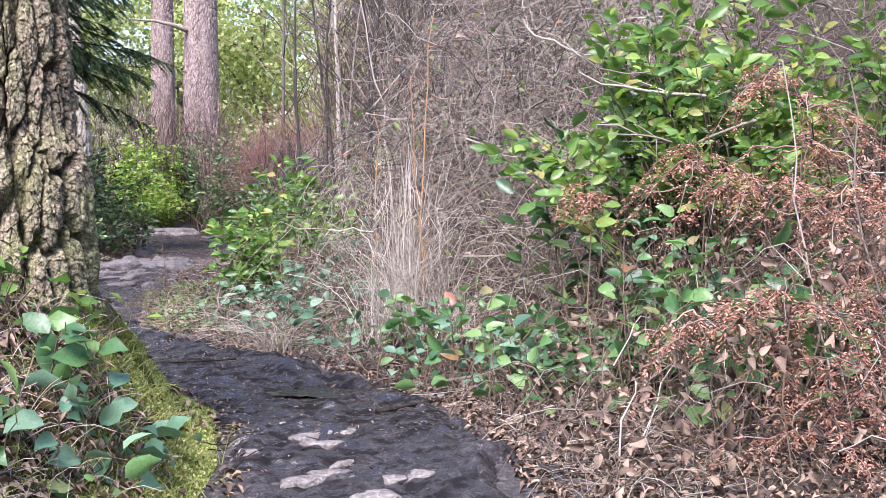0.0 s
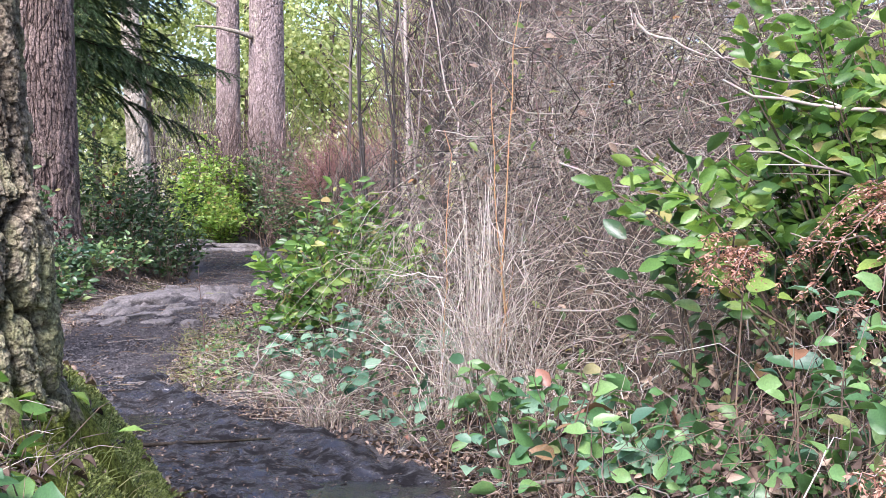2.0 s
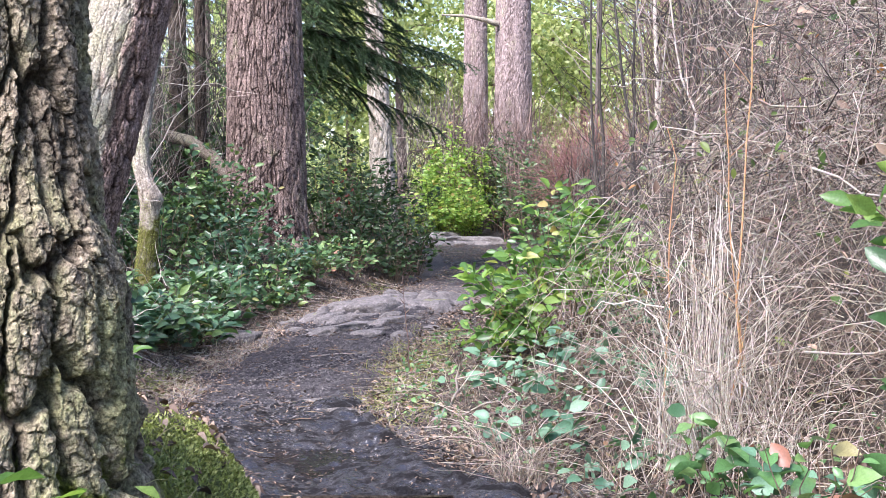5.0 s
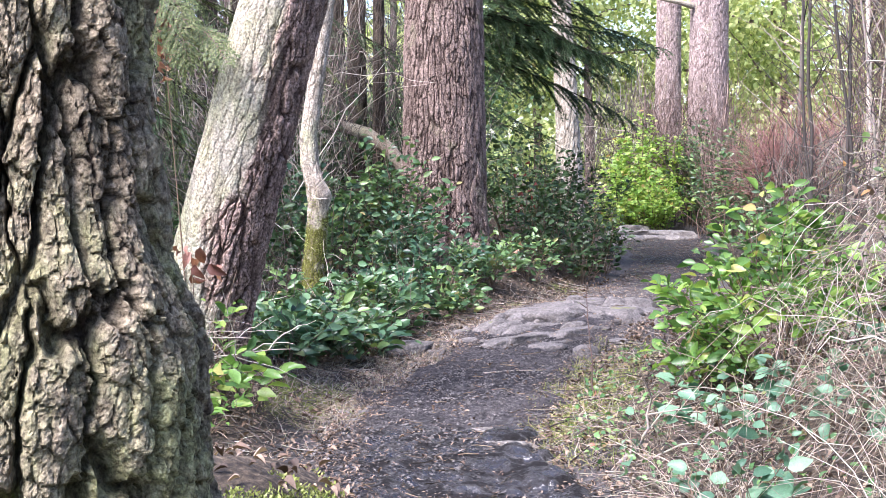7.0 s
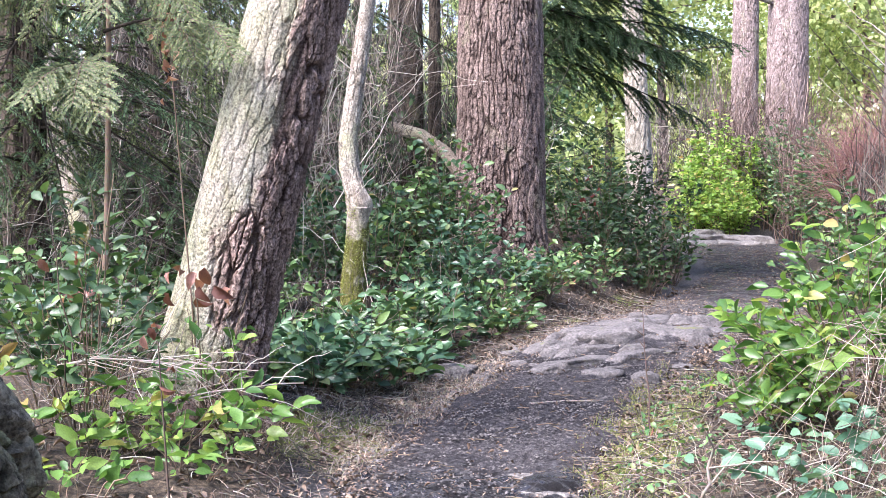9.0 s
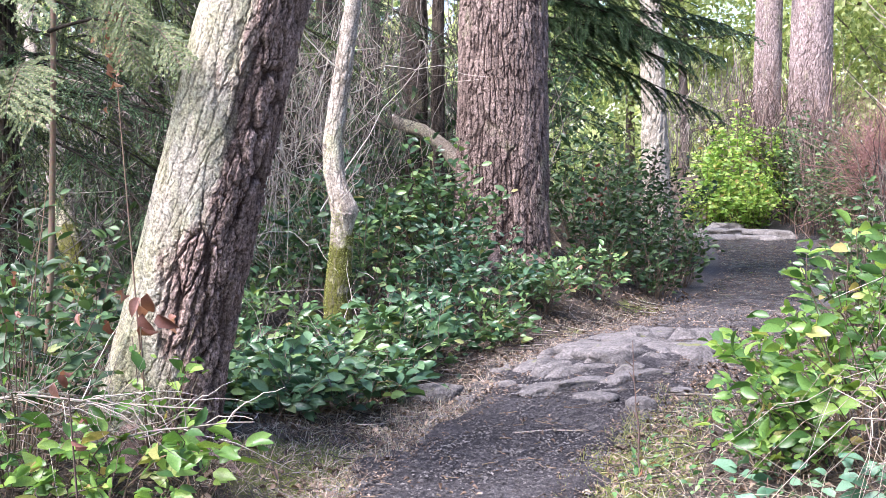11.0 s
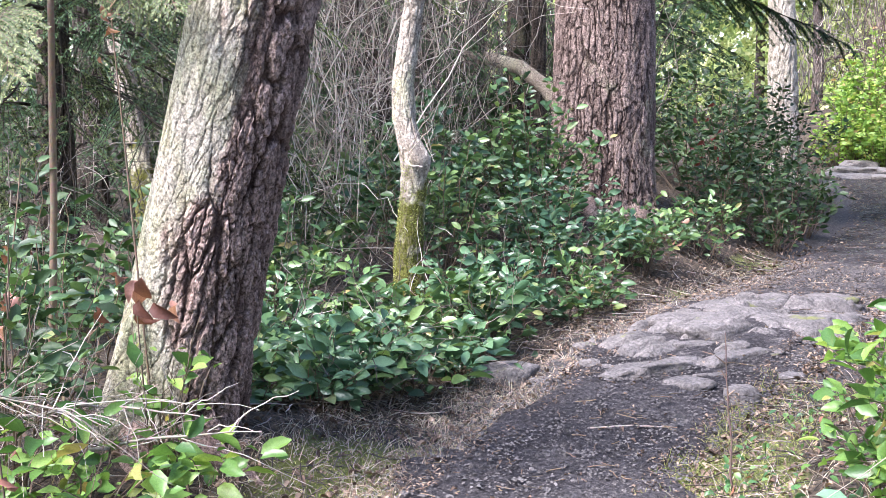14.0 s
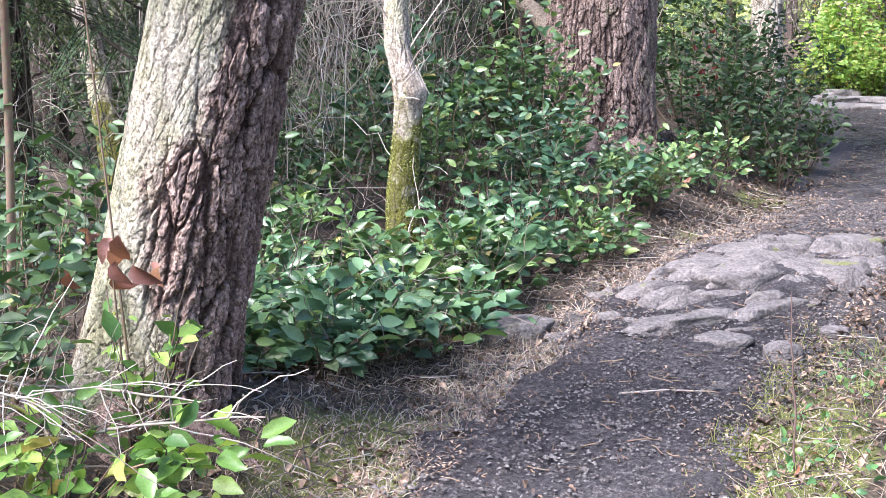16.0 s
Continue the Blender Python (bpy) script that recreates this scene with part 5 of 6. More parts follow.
bare_bush(-3.1, 7.8, 0.35, 0.6, 130, 504, M_PALETWIG, "pale leafless twigs in front of the leaning fir", 0.0017, 0.05, 0.4)
for bx, by, br, bn in ((-3.2, 10.2, 0.7, 90), (-3.3, 11.6, 0.7, 90), (-4.2, 11.0, 0.8, 120), (-3.0, 9.4, 0.4, 60), (-3.5, 12.8, 0.8, 80)):
    bare_bush(bx, by, br, 0.6, bn, 530 + bn + int(by * 10), M_TWIG, "dry twigs among the salal", 0.0022, 0.1, 0.5)

bare_bush(-4.6, 11.8, 0.6, 2.2, 110, 505, M_PALETWIG, "pale bare twigs between the trunks", 0.004)
bare_bush(-5.2, 13.5, 0.9, 3.0, 380, 506, M_TWIG, "grey leafless brush between the trunks", 0.003, 0, 0.6)
bare_bush(-7.0, 12.5, 1.2, 2.6, 400, 507, M_TWIG, "grey leafless brush behind the leaning fir", 0.003, 0, 0.6)
bare_bush(-6.2, 14.3, 1.3, 3.0, 500, 516, M_TWIG, "tan leafless brush between the trunks", 0.003, 0, 0.6)
bare_bush(-8.2, 15.5, 1.6, 4.0, 900, 517, M_TWIG, "grey leafless brush deeper in the wood", 0.005)
bare_bush(-9.5, 19.0, 2.0, 4.5, 900, 518, M_REDTWIG, "brown leafless brush deeper in the wood", 0.006)
bare_bush(-5.0, 12.9, 0.7, 2.6, 260, 519, M_PALETWIG, "pale bare twigs between the trunks", 0.003)
bare_bush(-5.6, 10.2, 0.8, 1.6, 260, 520, M_TWIG, "grey leafless brush behind the leaning fir", 0.003, 0, 0.5)
bare_bush(1.6, 16.0, 1.1, 4.2, 900, 511, M_TWIG, "tall grey leafless brush beyond the thicket", 0.006)
bare_bush(2.6, 20.0, 1.5, 5.0, 900, 512, M_TWIG, "tall grey leafless brush beyond the thicket", 0.007)
bare_bush(1.0, 25.0, 1.3, 5.0, 900, 513, M_REDTWIG, "tall brown leafless brush beyond the thicket", 0.008)
bare_bush(-5.5, 17.0, 1.3, 3.5, 700, 508, M_TWIG, "grey leafless brush behind the firs", 0.005)


def sapling(x, y, h, r0, mat, label, seed, lean=(0, 0), twigs=26):
    r = np.random.default_rng(seed)
    z0 = gz(x, y)
    ob = thing("sapling", x, y, z0, label, "sapling", "saplings")
    u = np.linspace(0, 1, 14)
    p = np.stack([x + lean[0] * h * u, y + lean[1] * h * u, z0 - 0.1 + h * u], 1) + np.cumsum(r.normal(0, 0.015, (14, 3)), 0)
    v, f = tubes(p[None], np.linspace(r0, r0 * 0.35, 14)[None], 6)
    part("trunk", mesh_from("trunk", v, f, mat), ob)
    i = r.integers(2, 13, twigs)
    uu = np.linspace(0, 1, 6)[None, :, None]
    az, L = r.uniform(0, 2 * np.pi, twigs), h * 0.2 * r.uniform(0.4, 1.2, twigs)
    d = np.stack([np.cos(az) * 0.7, np.sin(az) * 0.7, r.uniform(0.2, 1.0, twigs)], 1)
    pts = p[i][:, None] + d[:, None] * L[:, None, None] * uu + np.cumsum(r.normal(0, 0.02, (twigs, 6, 3)), 1) * (uu > 0)
    for j in range(twigs):
        part("twig", mesh_from("twig", *tubes(pts[j:j + 1], np.linspace(r0 * 0.3, r0 * 0.08, 6)[None], 4), mat), ob)
    return ob


for i, (sx, sy, h, r0, lx) in enumerate([(-0.15, 12.2, 4.2, 0.014, -0.06), (0.1, 12.0, 4.5, 0.016, -0.1), (0.3, 11.6, 4.0, 0.012, -0.12), (-0.05, 14.0, 4.5, 0.02, 0.02), (0.35, 13.0, 4.4, 0.014, 0.05), (0.15, 12.8, 4.2, 0.011, 0.08), (0.5, 12.2, 4.4, 0.014, -0.05),
                                      (-0.4, 16.0, 5.0, 0.025, 0.0), (-0.9, 24.0, 7.0, 0.045, 0.02), (0.2, 22.0, 6.5, 0.05, -0.03), (0.6, 18.0, 6.5, 0.04, 0.02), (0.55, 9.2, 2.8, 0.009, -0.15), (0.7, 8.4, 2.6, 0.008, 0.1)]):
    sapling(sx, sy, h, r0, M_TWIG, "slender bare grey sapling rising from the thicket", 520 + i, (lx, 0))

# bowed dead branch between the trunks
def arch():
    ob = thing("fallen_branch", -4.5, 14.9, gz(-4.5, 14.9), "bowed pale dead branch behind the fir trunk", "branch")
    p = np.array([(-5.35, 14.9, 1.72), (-5.1, 14.9, 1.70), (-4.8, 14.9, 1.62), (-4.55, 14.9, 1.45), (-4.35, 14.9, 1.2), (-4.2, 14.9, 0.8), (-4.15, 14.9, 0.4)])
    v, f = tubes(p[None], np.array([[0.05, 0.06, 0.065, 0.07, 0.075, 0.08, 0.085]]), 12)
    part("limb", mesh_from("limb", v, f, M_PALE), ob)


arch()

# ---- conifers ----
def conifer(x, y, h, r0, seed, label, feet, az, length, mat=None, droop=0.3, needles=22, twiglets=22, needle=0.045, bark=None, lean=(0, 0), name="conifer", width=0.22):
    z0 = gz(x, y)
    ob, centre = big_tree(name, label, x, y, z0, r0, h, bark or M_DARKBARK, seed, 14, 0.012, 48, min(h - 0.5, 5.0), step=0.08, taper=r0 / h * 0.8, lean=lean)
    boughs(ob, [(*centre(z0 + fz), z0 + fz) for fz in feet], az, length, seed, mat or M_NEEDLE, needles, twiglets, needle, droop, width=width)
    return ob


conifer(-4.75, 17.2, 11, 0.16, 601, "dark hemlock with drooping needle boughs behind the fir", np.linspace(2.2, 5.8, 42), (-1.0, 0.7), 2.3, needles=190, twiglets=50, needle=0.036, droop=0.2, width=0.2)
conifer(-5.9, 19.5, 12, 0.15, 602, "dark hemlock with drooping needle boughs", np.linspace(1.2, 6, 20), (-1.6, 0.6), 2.2, needles=40, twiglets=26, needle=0.06)
conifer(-6.6, 11.2, 9, 0.12, 603, "cedar with drooping yellow-green sprays behind the leaning fir", np.linspace(1.5, 4.2, 16), (-1.4, 0.5), 2.4, M_CEDAR, 0.45, 200, 34, 0.024, width=0.4)


def cedar_spray(parent, base, az, length, seed, mat, droop=0.7):
    """A flat hanging cedar spray: a rib, alternate branchlets and scale leaves along each."""
    r = np.random.default_rng(seed)
    u = np.linspace(0, 1, 16)
    d = np.array([math.cos(az), math.sin(az), 0.1])
    p = np.array(base) + d * (length * u)[:, None] - np.array([0, 0, 1.0]) * (droop * length * u ** 1.8)[:, None]
    tan = unit(np.gradient(p, axis=0))
    side = unit(np.cross(tan, unit(np.array([0.25, -0.85, 0.45]) + r.normal(0, 0.2, 3))))
    ribs, radii, pos, ax = [p[::3]], [np.linspace(0.003, 0.001, 6)], [], []
    for j in range(1, 16):
        for sgn in (-1, 1):
            w = length * 0.42 * math.sin(math.pi * (0.12 + 0.86 * (1 - u[j]))) ** 0.8 * r.uniform(0.65, 1.1)
            q = p[j] + (unit(side[j] * sgn + 0.75 * tan[j] + r.normal(0, 0.1, 3)) * np.linspace(0, 1, 6)[:, None] - np.array([0, 0, 0.3]) * np.linspace(0, 1, 6)[:, None] ** 2) * w
            ribs.append(q)
            radii.append(np.linspace(0.0014, 0.0006, 6))
            m = max(6, int(w / 0.006))
            t = np.linspace(0.05, 1, m)
            i = np.minimum((t * 5).astype(int), 4)
            o = q[i] + (q[i + 1] - q[i]) * (t * 5 - i)[:, None]
            dd = unit(q[i + 1] - q[i])
            for s2 in (-1, 1):
                pos.append(o)
                ax.append(unit(dd + 0.8 * s2 * np.cross(dd, np.cross(side[j], tan[j])) + r.normal(0, 0.15, (m, 3))))
    pos, ax = np.concatenate(pos), np.concatenate(ax)
    v, f = spread(DIAMOND[0] * np.array([0.45, 1, 1]), DIAMOND[1], pos, turned(ax, np.array([0.2, -0.8, 0.5]) + r.normal(0, 0.25, ax.shape)), 0.015 * r.uniform(0.6, 1.3, len(pos)))
    sp = tagged(part("spray", mesh_from("spray", v, f, mat), parent), kind="stuff")
    under(tagged(new("rib", mesh_from("rib", *tubes(np.array(ribs), np.array(radii), 4), M_STEM)), kind="stuff"), sp)


def young_cedar(x, y):
    r = np.random.default_rng(1700)
    z0 = gz(x, y)
    ob = thing("young_cedar", x, y, z0, "slim young cedar with hanging yellow-green sprays", "tree")
    u = np.linspace(0, 1, 12)
    p = np.stack([x + 0.1 * u, y - 0.05 * u, z0 - 0.1 + 3.6 * u], 1) + np.cumsum(r.normal(0, 0.012, (12, 3)), 0)
    part("trunk", mesh_from("trunk", *tubes(p[None], np.linspace(0.016, 0.008, 12)[None], 8), M_STEM), ob)
    for i, (h, reach, az) in enumerate([(1.75, 0.75, -0.25), (2.05, 0.6, -0.6), (1.95, 0.5, -2.4), (1.6, 0.35, -1.3), (2.15, 0.5, -1.9)]):
        a = np.array([x + 0.08, y - 0.03, z0 + h])
        b = a + 0.85 * reach * np.array([math.cos(az), math.sin(az), 0.12])
        q = a + (b - a) * np.linspace(0, 1, 7)[:, None] - np.array([0, 0, 0.1]) * np.linspace(0, 1, 7)[:, None] ** 2 + np.cumsum(r.normal(0, 0.006, (7, 3)), 0)
        part("branch", mesh_from("branch", *tubes(q[None], np.linspace(0.009, 0.003, 7)[None], 6), M_DARKBARK), ob)
        for j in range(5):
            k = min(6, 2 + j)
            cedar_spray(ob, q[k], az + r.uniform(-0.9, 0.9), r.uniform(0.22, 0.42), 1710 + i * 7 + j, M_CEDAR, r.uniform(0.5, 1.1))


young_cedar(-3.62, 8.38)
for i, (cx, cy, h, r0) in enumerate([(-8.6, 13.5, 13, 0.14), (-9.5, 16.5, 14, 0.2), (-7.8, 18.5, 15, 0.2), (-10.5, 11.0, 12, 0.16), (-11.5, 19.5, 15, 0.22), (-7.0, 23.0, 16, 0.2), (-9.2, 24.0, 16, 0.22), (-13.0, 15.0, 14, 0.2)]):
    conifer(cx, cy, h, r0, 610 + i, "shaded conifer in the wood with thin drooping boughs", np.linspace(0.8, 7, 20), (-3.1, 3.1), 2.2, needles=24, twiglets=20, needle=0.075, droop=0.35)
for i, (cx, cy, r0) in enumerate([(-5.55, 16.4, 0.13), (-4.95, 15.6, 0.08), (-6.2, 15.5, 0.1), (-7.3, 16.0, 0.14), (-8.2, 20.5, 0.16), (-6.4, 21.5, 0.12)]):
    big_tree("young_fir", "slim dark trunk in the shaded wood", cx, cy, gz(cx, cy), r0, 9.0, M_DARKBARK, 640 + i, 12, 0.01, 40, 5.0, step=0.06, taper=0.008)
big_tree("alder", "pale leaning alder trunk in the wood", -7.0, 12.6, gz(-7.0, 12.6), 0.1, 5.0, M_PALE, 660, 12, 0.006, 48, 3.0, lean=(-0.3, 0.1), step=0.04, taper=0.01)


for i, (cx, cy, h, r0) in enumerate([(-6.1, 14.6, 10, 0.12), (-5.9, 10.6, 9, 0.09), (-7.4, 14.2, 11, 0.13)]):
    conifer(cx, cy, h, r0, 670 + i, "young conifer with low sweeping boughs in the wood", np.linspace(0.3, 4.6, 20), (-2.6, 0.2), 1.7, M_NEEDLE, needles=160, twiglets=34, needle=0.026, droop=0.3)


def shaded_growth():
    """Dense dark evergreen undergrowth deeper in the wood, added to fill the gaps between trunks with shade."""
    r = np.random.default_rng(680)
    n = 17000
    x, y = r.uniform(-13, -5.2, n), r.uniform(13.5, 23, n)
    top = 0.5 + 2.6 * fbm(x * 0.8, y * 0.8, 0, 681, 3) * smooth(13.0, 16.5, y - 0.25 * (x + 5))
    pos = np.stack([x, y, ground_z(x, y) + top * r.uniform(0, 1, n) ** 0.7], 1)
    v, f = spread(*OVAL_FLAT, pos, turned(r.normal(0, 1, (n, 3)), r.normal(0, 1, (n, 3)) + np.array([0, -0.4, 0.9])), 0.11 * r.uniform(0.5, 1.3, n))
    tagged(new("undergrowth", mesh_from("undergrowth", v, f, M_DARKLEAF)), "dense dark evergreen undergrowth added as shade deeper in the wood", "undergrowth", kind="stuff")


shaded_growth()


# ---- distance ----
def broadleaf(x, y, h, crown_r, seed, mat, leaves, label, size=0.16, low=0.15):
    r = np.random.default_rng(seed)
    z0 = gz(x, y)
    ob = thing("tree", x, y, z0, label, "tree", "trees in the distance")
    u = np.linspace(0, 1, 12)
    p = np.stack([x + 0 * u, y + 0 * u, z0 - 0.2 + h * 0.9 * u], 1) + np.cumsum(r.normal(0, 0.06, (12, 3)), 0)
    limbs = 16
    i = r.integers(2, 11, limbs)
    az, L = r.uniform(0, 2 * np.pi, limbs), crown_r * r.uniform(0.6, 1.1, limbs)
    uu = np.linspace(0, 1, 12)[None, :, None]
    lp = p[i][:, None] + np.stack([np.cos(az), np.sin(az), r.uniform(0, 0.6, limbs)], 1)[:, None] * L[:, None, None] * uu + np.cumsum(r.normal(0, 0.04, (limbs, 12, 3)), 1) * (uu > 0)
    v, f = tubes(np.concatenate([p[None], lp]), np.concatenate([np.linspace(0.16, 0.03, 12)[None], np.linspace(0.05, 0.012, 12)[None] * np.ones((limbs, 1))]), 6)
    part("trunk", mesh_from("trunk", v, f, M_FARBARK), ob)
    clumps = 46
    ck = lp[r.integers(0, limbs, clumps), r.integers(4, 12, clumps)] + r.normal(0, 0.35, (clumps, 3))
    who = r.integers(0, clumps, leaves)
    pos = ck[who] + r.normal(0, 1, (leaves, 3)) * np.array([0.55, 0.55, 0.3]) * crown_r / 3
    pos[:, 2] = np.maximum(pos[:, 2], z0 + h * low * r.uniform(0.2, 1.5, leaves))
    ax = unit(r.normal(0, 1, (leaves, 3)) + np.array([0, 0, -0.3]))
    v, f = spread(DIAMOND[0] * np.array([0.7, 1, 1]), DIAMOND[1], pos, turned(ax, r.normal(0, 1, (leaves, 3)) + np.array([0, -0.4, 1.0])), size * r.uniform(0.5, 1.4, leaves))
    part("crown", mesh_from("crown", v, f, mat), ob)
    return ob


for i, (bx, by, h, cr, m, n) in enumerate([(-7.0, 36, 11, 3.2, 0, 5000), (-2.0, 38, 12, 3.5, 0, 6000), (-5.0, 42, 13, 4, 0, 6000), (1.0, 36, 10, 3, 0, 4000), (3.5, 33, 9, 3, 1, 3000), (-9.5, 40, 13, 4, 0, 4500), (-12, 34, 12, 3.5, 1, 4000), (6, 40, 12, 4, 1, 3000), (0, 48, 14, 4.5, 0, 4000),
                                         (-14, 28, 12, 3.2, 1, 3500), (-16, 22, 12, 3.2, 1, 3500), (-13, 45, 14, 4, 0, 3500), (-18, 36, 14, 4, 1, 3000), (9, 30, 11, 3.5, 1, 2500), (10, 20, 10, 3.5, 1, 2500), (-17, 15, 11, 3.2, 1, 3000)]):
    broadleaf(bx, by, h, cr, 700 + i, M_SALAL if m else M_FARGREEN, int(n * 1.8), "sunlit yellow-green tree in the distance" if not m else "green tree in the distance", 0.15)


def far_woods():
    r = np.random.default_rng(800)
    n = 26000
    a = r.uniform(0, 2 * np.pi, n)
    q = r.uniform(48, 70, n)
    x, y = np.cos(a) * q, np.sin(a) * q + 10
    h = 4 + 9 * vnoise(np.cos(a) * 9, np.sin(a) * 9, 0, 77)
    pos = np.stack([x, y, ground_z(x, y) + h * r.uniform(0, 1, n) ** 0.8], 1)
    v, f = spread(DIAMOND[0] * np.array([0.8, 1, 1]), DIAMOND[1], pos, turned(r.normal(0, 1, (n, 3)), r.normal(0, 1, (n, 3))), r.uniform(0.5, 1.4, n))
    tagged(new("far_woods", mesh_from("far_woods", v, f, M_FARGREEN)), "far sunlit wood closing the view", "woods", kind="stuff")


far_woods()


def sunlit_woods():
    """Leaves of the wood beyond the far firs, sunlight put into their colour, in layered sprays with gaps."""
    r = np.random.default_rng(810)
    n = 150000
    x, y, h = r.uniform(-15, 9, n), r.uniform(34, 47, n), 11 * r.uniform(0, 1, n) ** 0.9
    keep = fbm(x * 0.9, y * 0.5, h * 1.1, 811, 3) > r.uniform(0.36, 0.62, n)
    x, y, h = x[keep], y[keep], h[keep]
    n = len(x)
    pos = np.stack([x, y, ground_z(x, y) + h], 1)
    v, f = spread(DIAMOND[0] * np.array([0.7, 1, 1]), DIAMOND[1], pos, turned(r.normal(0, 1, (n, 3)), r.normal(0, 0.7, (n, 3)) + np.array([0, -0.5, 0.9])), 0.14 * r.uniform(0.4, 1.5, n))
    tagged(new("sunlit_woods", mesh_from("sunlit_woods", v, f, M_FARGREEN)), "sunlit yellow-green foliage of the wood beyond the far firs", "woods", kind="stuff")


sunlit_woods()


# ---- the rock ledge and stones ----
def ledge():
    ob = thing("rock_ledge", -1.85, 11.2, gz(-1.85, 11.2), "ledge of worn grey bedrock ribs crossing the path", "rock")
    r = np.random.default_rng(900)
    # the bedrock itself, its furrows filled with mud
    ca, sa = math.cos(radians(58)), math.sin(radians(58))
    gu, gv = (g.ravel() for g in np.meshgrid(np.arange(-1.35, 1.35, 0.012), np.arange(-0.62, 0.62, 0.012)))
    px, py = -1.84 + ca * gu - sa * gv, 11.55 + sa * gu + ca * gv
    wu, wv = gu + 0.2 * (fbm(gu * 3, gv * 5, 0, 901) - 0.5), gv + 0.1 * (fbm(gu * 5, gv * 5, 4, 902) - 0.5)
    f1, f2, who, dx, dy = worley(wu / 0.5 + 40, wv / 0.2 + 40, 200, 903)
    rib = smooth(0.02, 0.42, f2 - f1) * (0.35 + 0.65 * who)
    mask = smooth(1.0, 0.55, np.hypot(gu / 1.35, gv / 0.6) + 0.7 * (fbm(gu * 3, gv * 3, 7, 904) - 0.5))
    pz = ground_z(px, py) - 0.02 + mask * (0.04 + 0.085 * rib + 0.03 * (fbm(gu * 14, gv * 20, 2, 905, 5) - 0.5)) - 0.12 * (1 - mask)
    nu = len(np.arange(-1.35, 1.35, 0.012))
    q = (np.arange(len(gu) // nu - 1)[:, None] * nu + np.arange(nu - 1)[None]).ravel()
    part("bedrock", mesh_from("bedrock", np.stack([px, py, pz], 1), np.stack([q, q + 1, q + nu + 1, q + nu], 1), M_ROCK), ob)
    # ribs: place, half length, half width, height, bearing
    for i, (x, y, hl, hw, hz, turn_deg) in enumerate([
            (-2.62, 10.36, 0.17, 0.11, 0.12, 46), (-2.44, 10.31, 0.08, 0.04, 0.04, 49), (-2.3, 10.63, 0.12, 0.05, 0.05, 40), (-2.06, 10.55, 0.26, 0.075, 0.06, 62), (-1.9, 10.64, 0.2, 0.08, 0.075, 60),
            (-1.75, 10.42, 0.13, 0.085, 0.075, 26), (-1.68, 10.86, 0.27, 0.085, 0.07, 60), (-1.7, 11.0, 0.09, 0.08, 0.085, 26), (-1.9, 10.98, 0.15, 0.055, 0.06, 50), (-1.88, 11.2, 0.2, 0.15, 0.12, 33),
            (-2.08, 11.5, 0.25, 0.13, 0.09, 49), (-1.9, 11.7, 0.24, 0.11, 0.08, 55), (-1.69, 11.6, 0.09, 0.06, 0.06, 70), (-1.5, 11.68, 0.19, 0.12, 0.1, 55), (-1.88, 12.2, 0.38, 0.14, 0.08, 66),
            (-1.65, 12.75, 0.4, 0.14, 0.08, 70), (-1.53, 11.32, 0.09, 0.03, 0.035, 49), (-1.5, 12.3, 0.32, 0.1, 0.06, 72), (-1.37, 10.77, 0.09, 0.05, 0.05, 60), (-1.59, 11.43, 0.11, 0.035, 0.04, 60), (-2.1, 12.0, 0.2, 0.1, 0.06, 58)]):
        stone("slab", ob, x, y, gz(x, y) + 0.012, hl * 1.12, hw * 1.2, hz, turn_deg, M_ROCK, i * 1.7, 0.55)
    for i in range(16):
        u, w = r.uniform(-1, 1), r.uniform(0, 1)
        x, y = -1.8 + 0.4 * u + 0.12 * w, 10.5 + 1.9 * w
        k = r.uniform(0.03, 0.07)
        stone("slab", ob, x, y, gz(x, y) + 0.015, k * r.uniform(1.2, 2.0), k * r.uniform(0.5, 0.9), r.uniform(0.02, 0.04), r.uniform(30, 80), M_ROCK, 60 + i * 1.7, 0.5)
    return ob


ledge()
for i, (sx, sy, a, b, c, m) in enumerate([(-1.38, 8.25, 0.16, 0.09, 0.05, M_STONE), (-1.55, 8.45, 0.1, 0.05, 0.04, M_STONE), (-1.48, 10.42, 0.09, 0.08, 0.1, M_ROCK),
                                            (0.5, 5.72, 0.1, 0.05, 0.035, M_STONE), (-0.1, 4.9, 0.1, 0.08, 0.035, M_STONE), (0.03, 4.96, 0.09, 0.07, 0.04, M_STONE), (-0.02, 4.78, 0.11, 0.05, 0.03, M_STONE), (0.11, 4.45, 0.11, 0.05, 0.04, M_STONE), (-0.09, 4.26, 0.14, 0.06, 0.035, M_STONE),
                                            (0.23, 4.25, 0.07, 0.05, 0.035, M_STONE), (0.35, 4.27, 0.12, 0.075, 0.05, M_STONE), (0.0, 4.36, 0.09, 0.05, 0.03, M_STONE), (-0.16, 5.15, 0.06, 0.04, 0.03, M_STONE), (-0.53, 6.65, 0.06, 0.03, 0.025, M_STONE), (0.15, 4.08, 0.12, 0.07, 0.035, M_STONE), (-0.3, 4.62, 0.05, 0.04, 0.04, M_STONE)]):
    st = stone("stone", None, sx, sy, gz(sx, sy) + 0.014, a, b, c, i * 37 % 50 - 20, m, 40 + i * 2.3, 0.45)
    tagged(st, "pale weathered stone bedded in the muddy path" if m is M_STONE else "grey rock at the edge of the path", "stone", "stones in the path")
far_rock = thing("rock_outcrop", -3.7, 25.8, gz(-3.7, 25.8), "flat pale bedrock at the bend of the path", "rock")
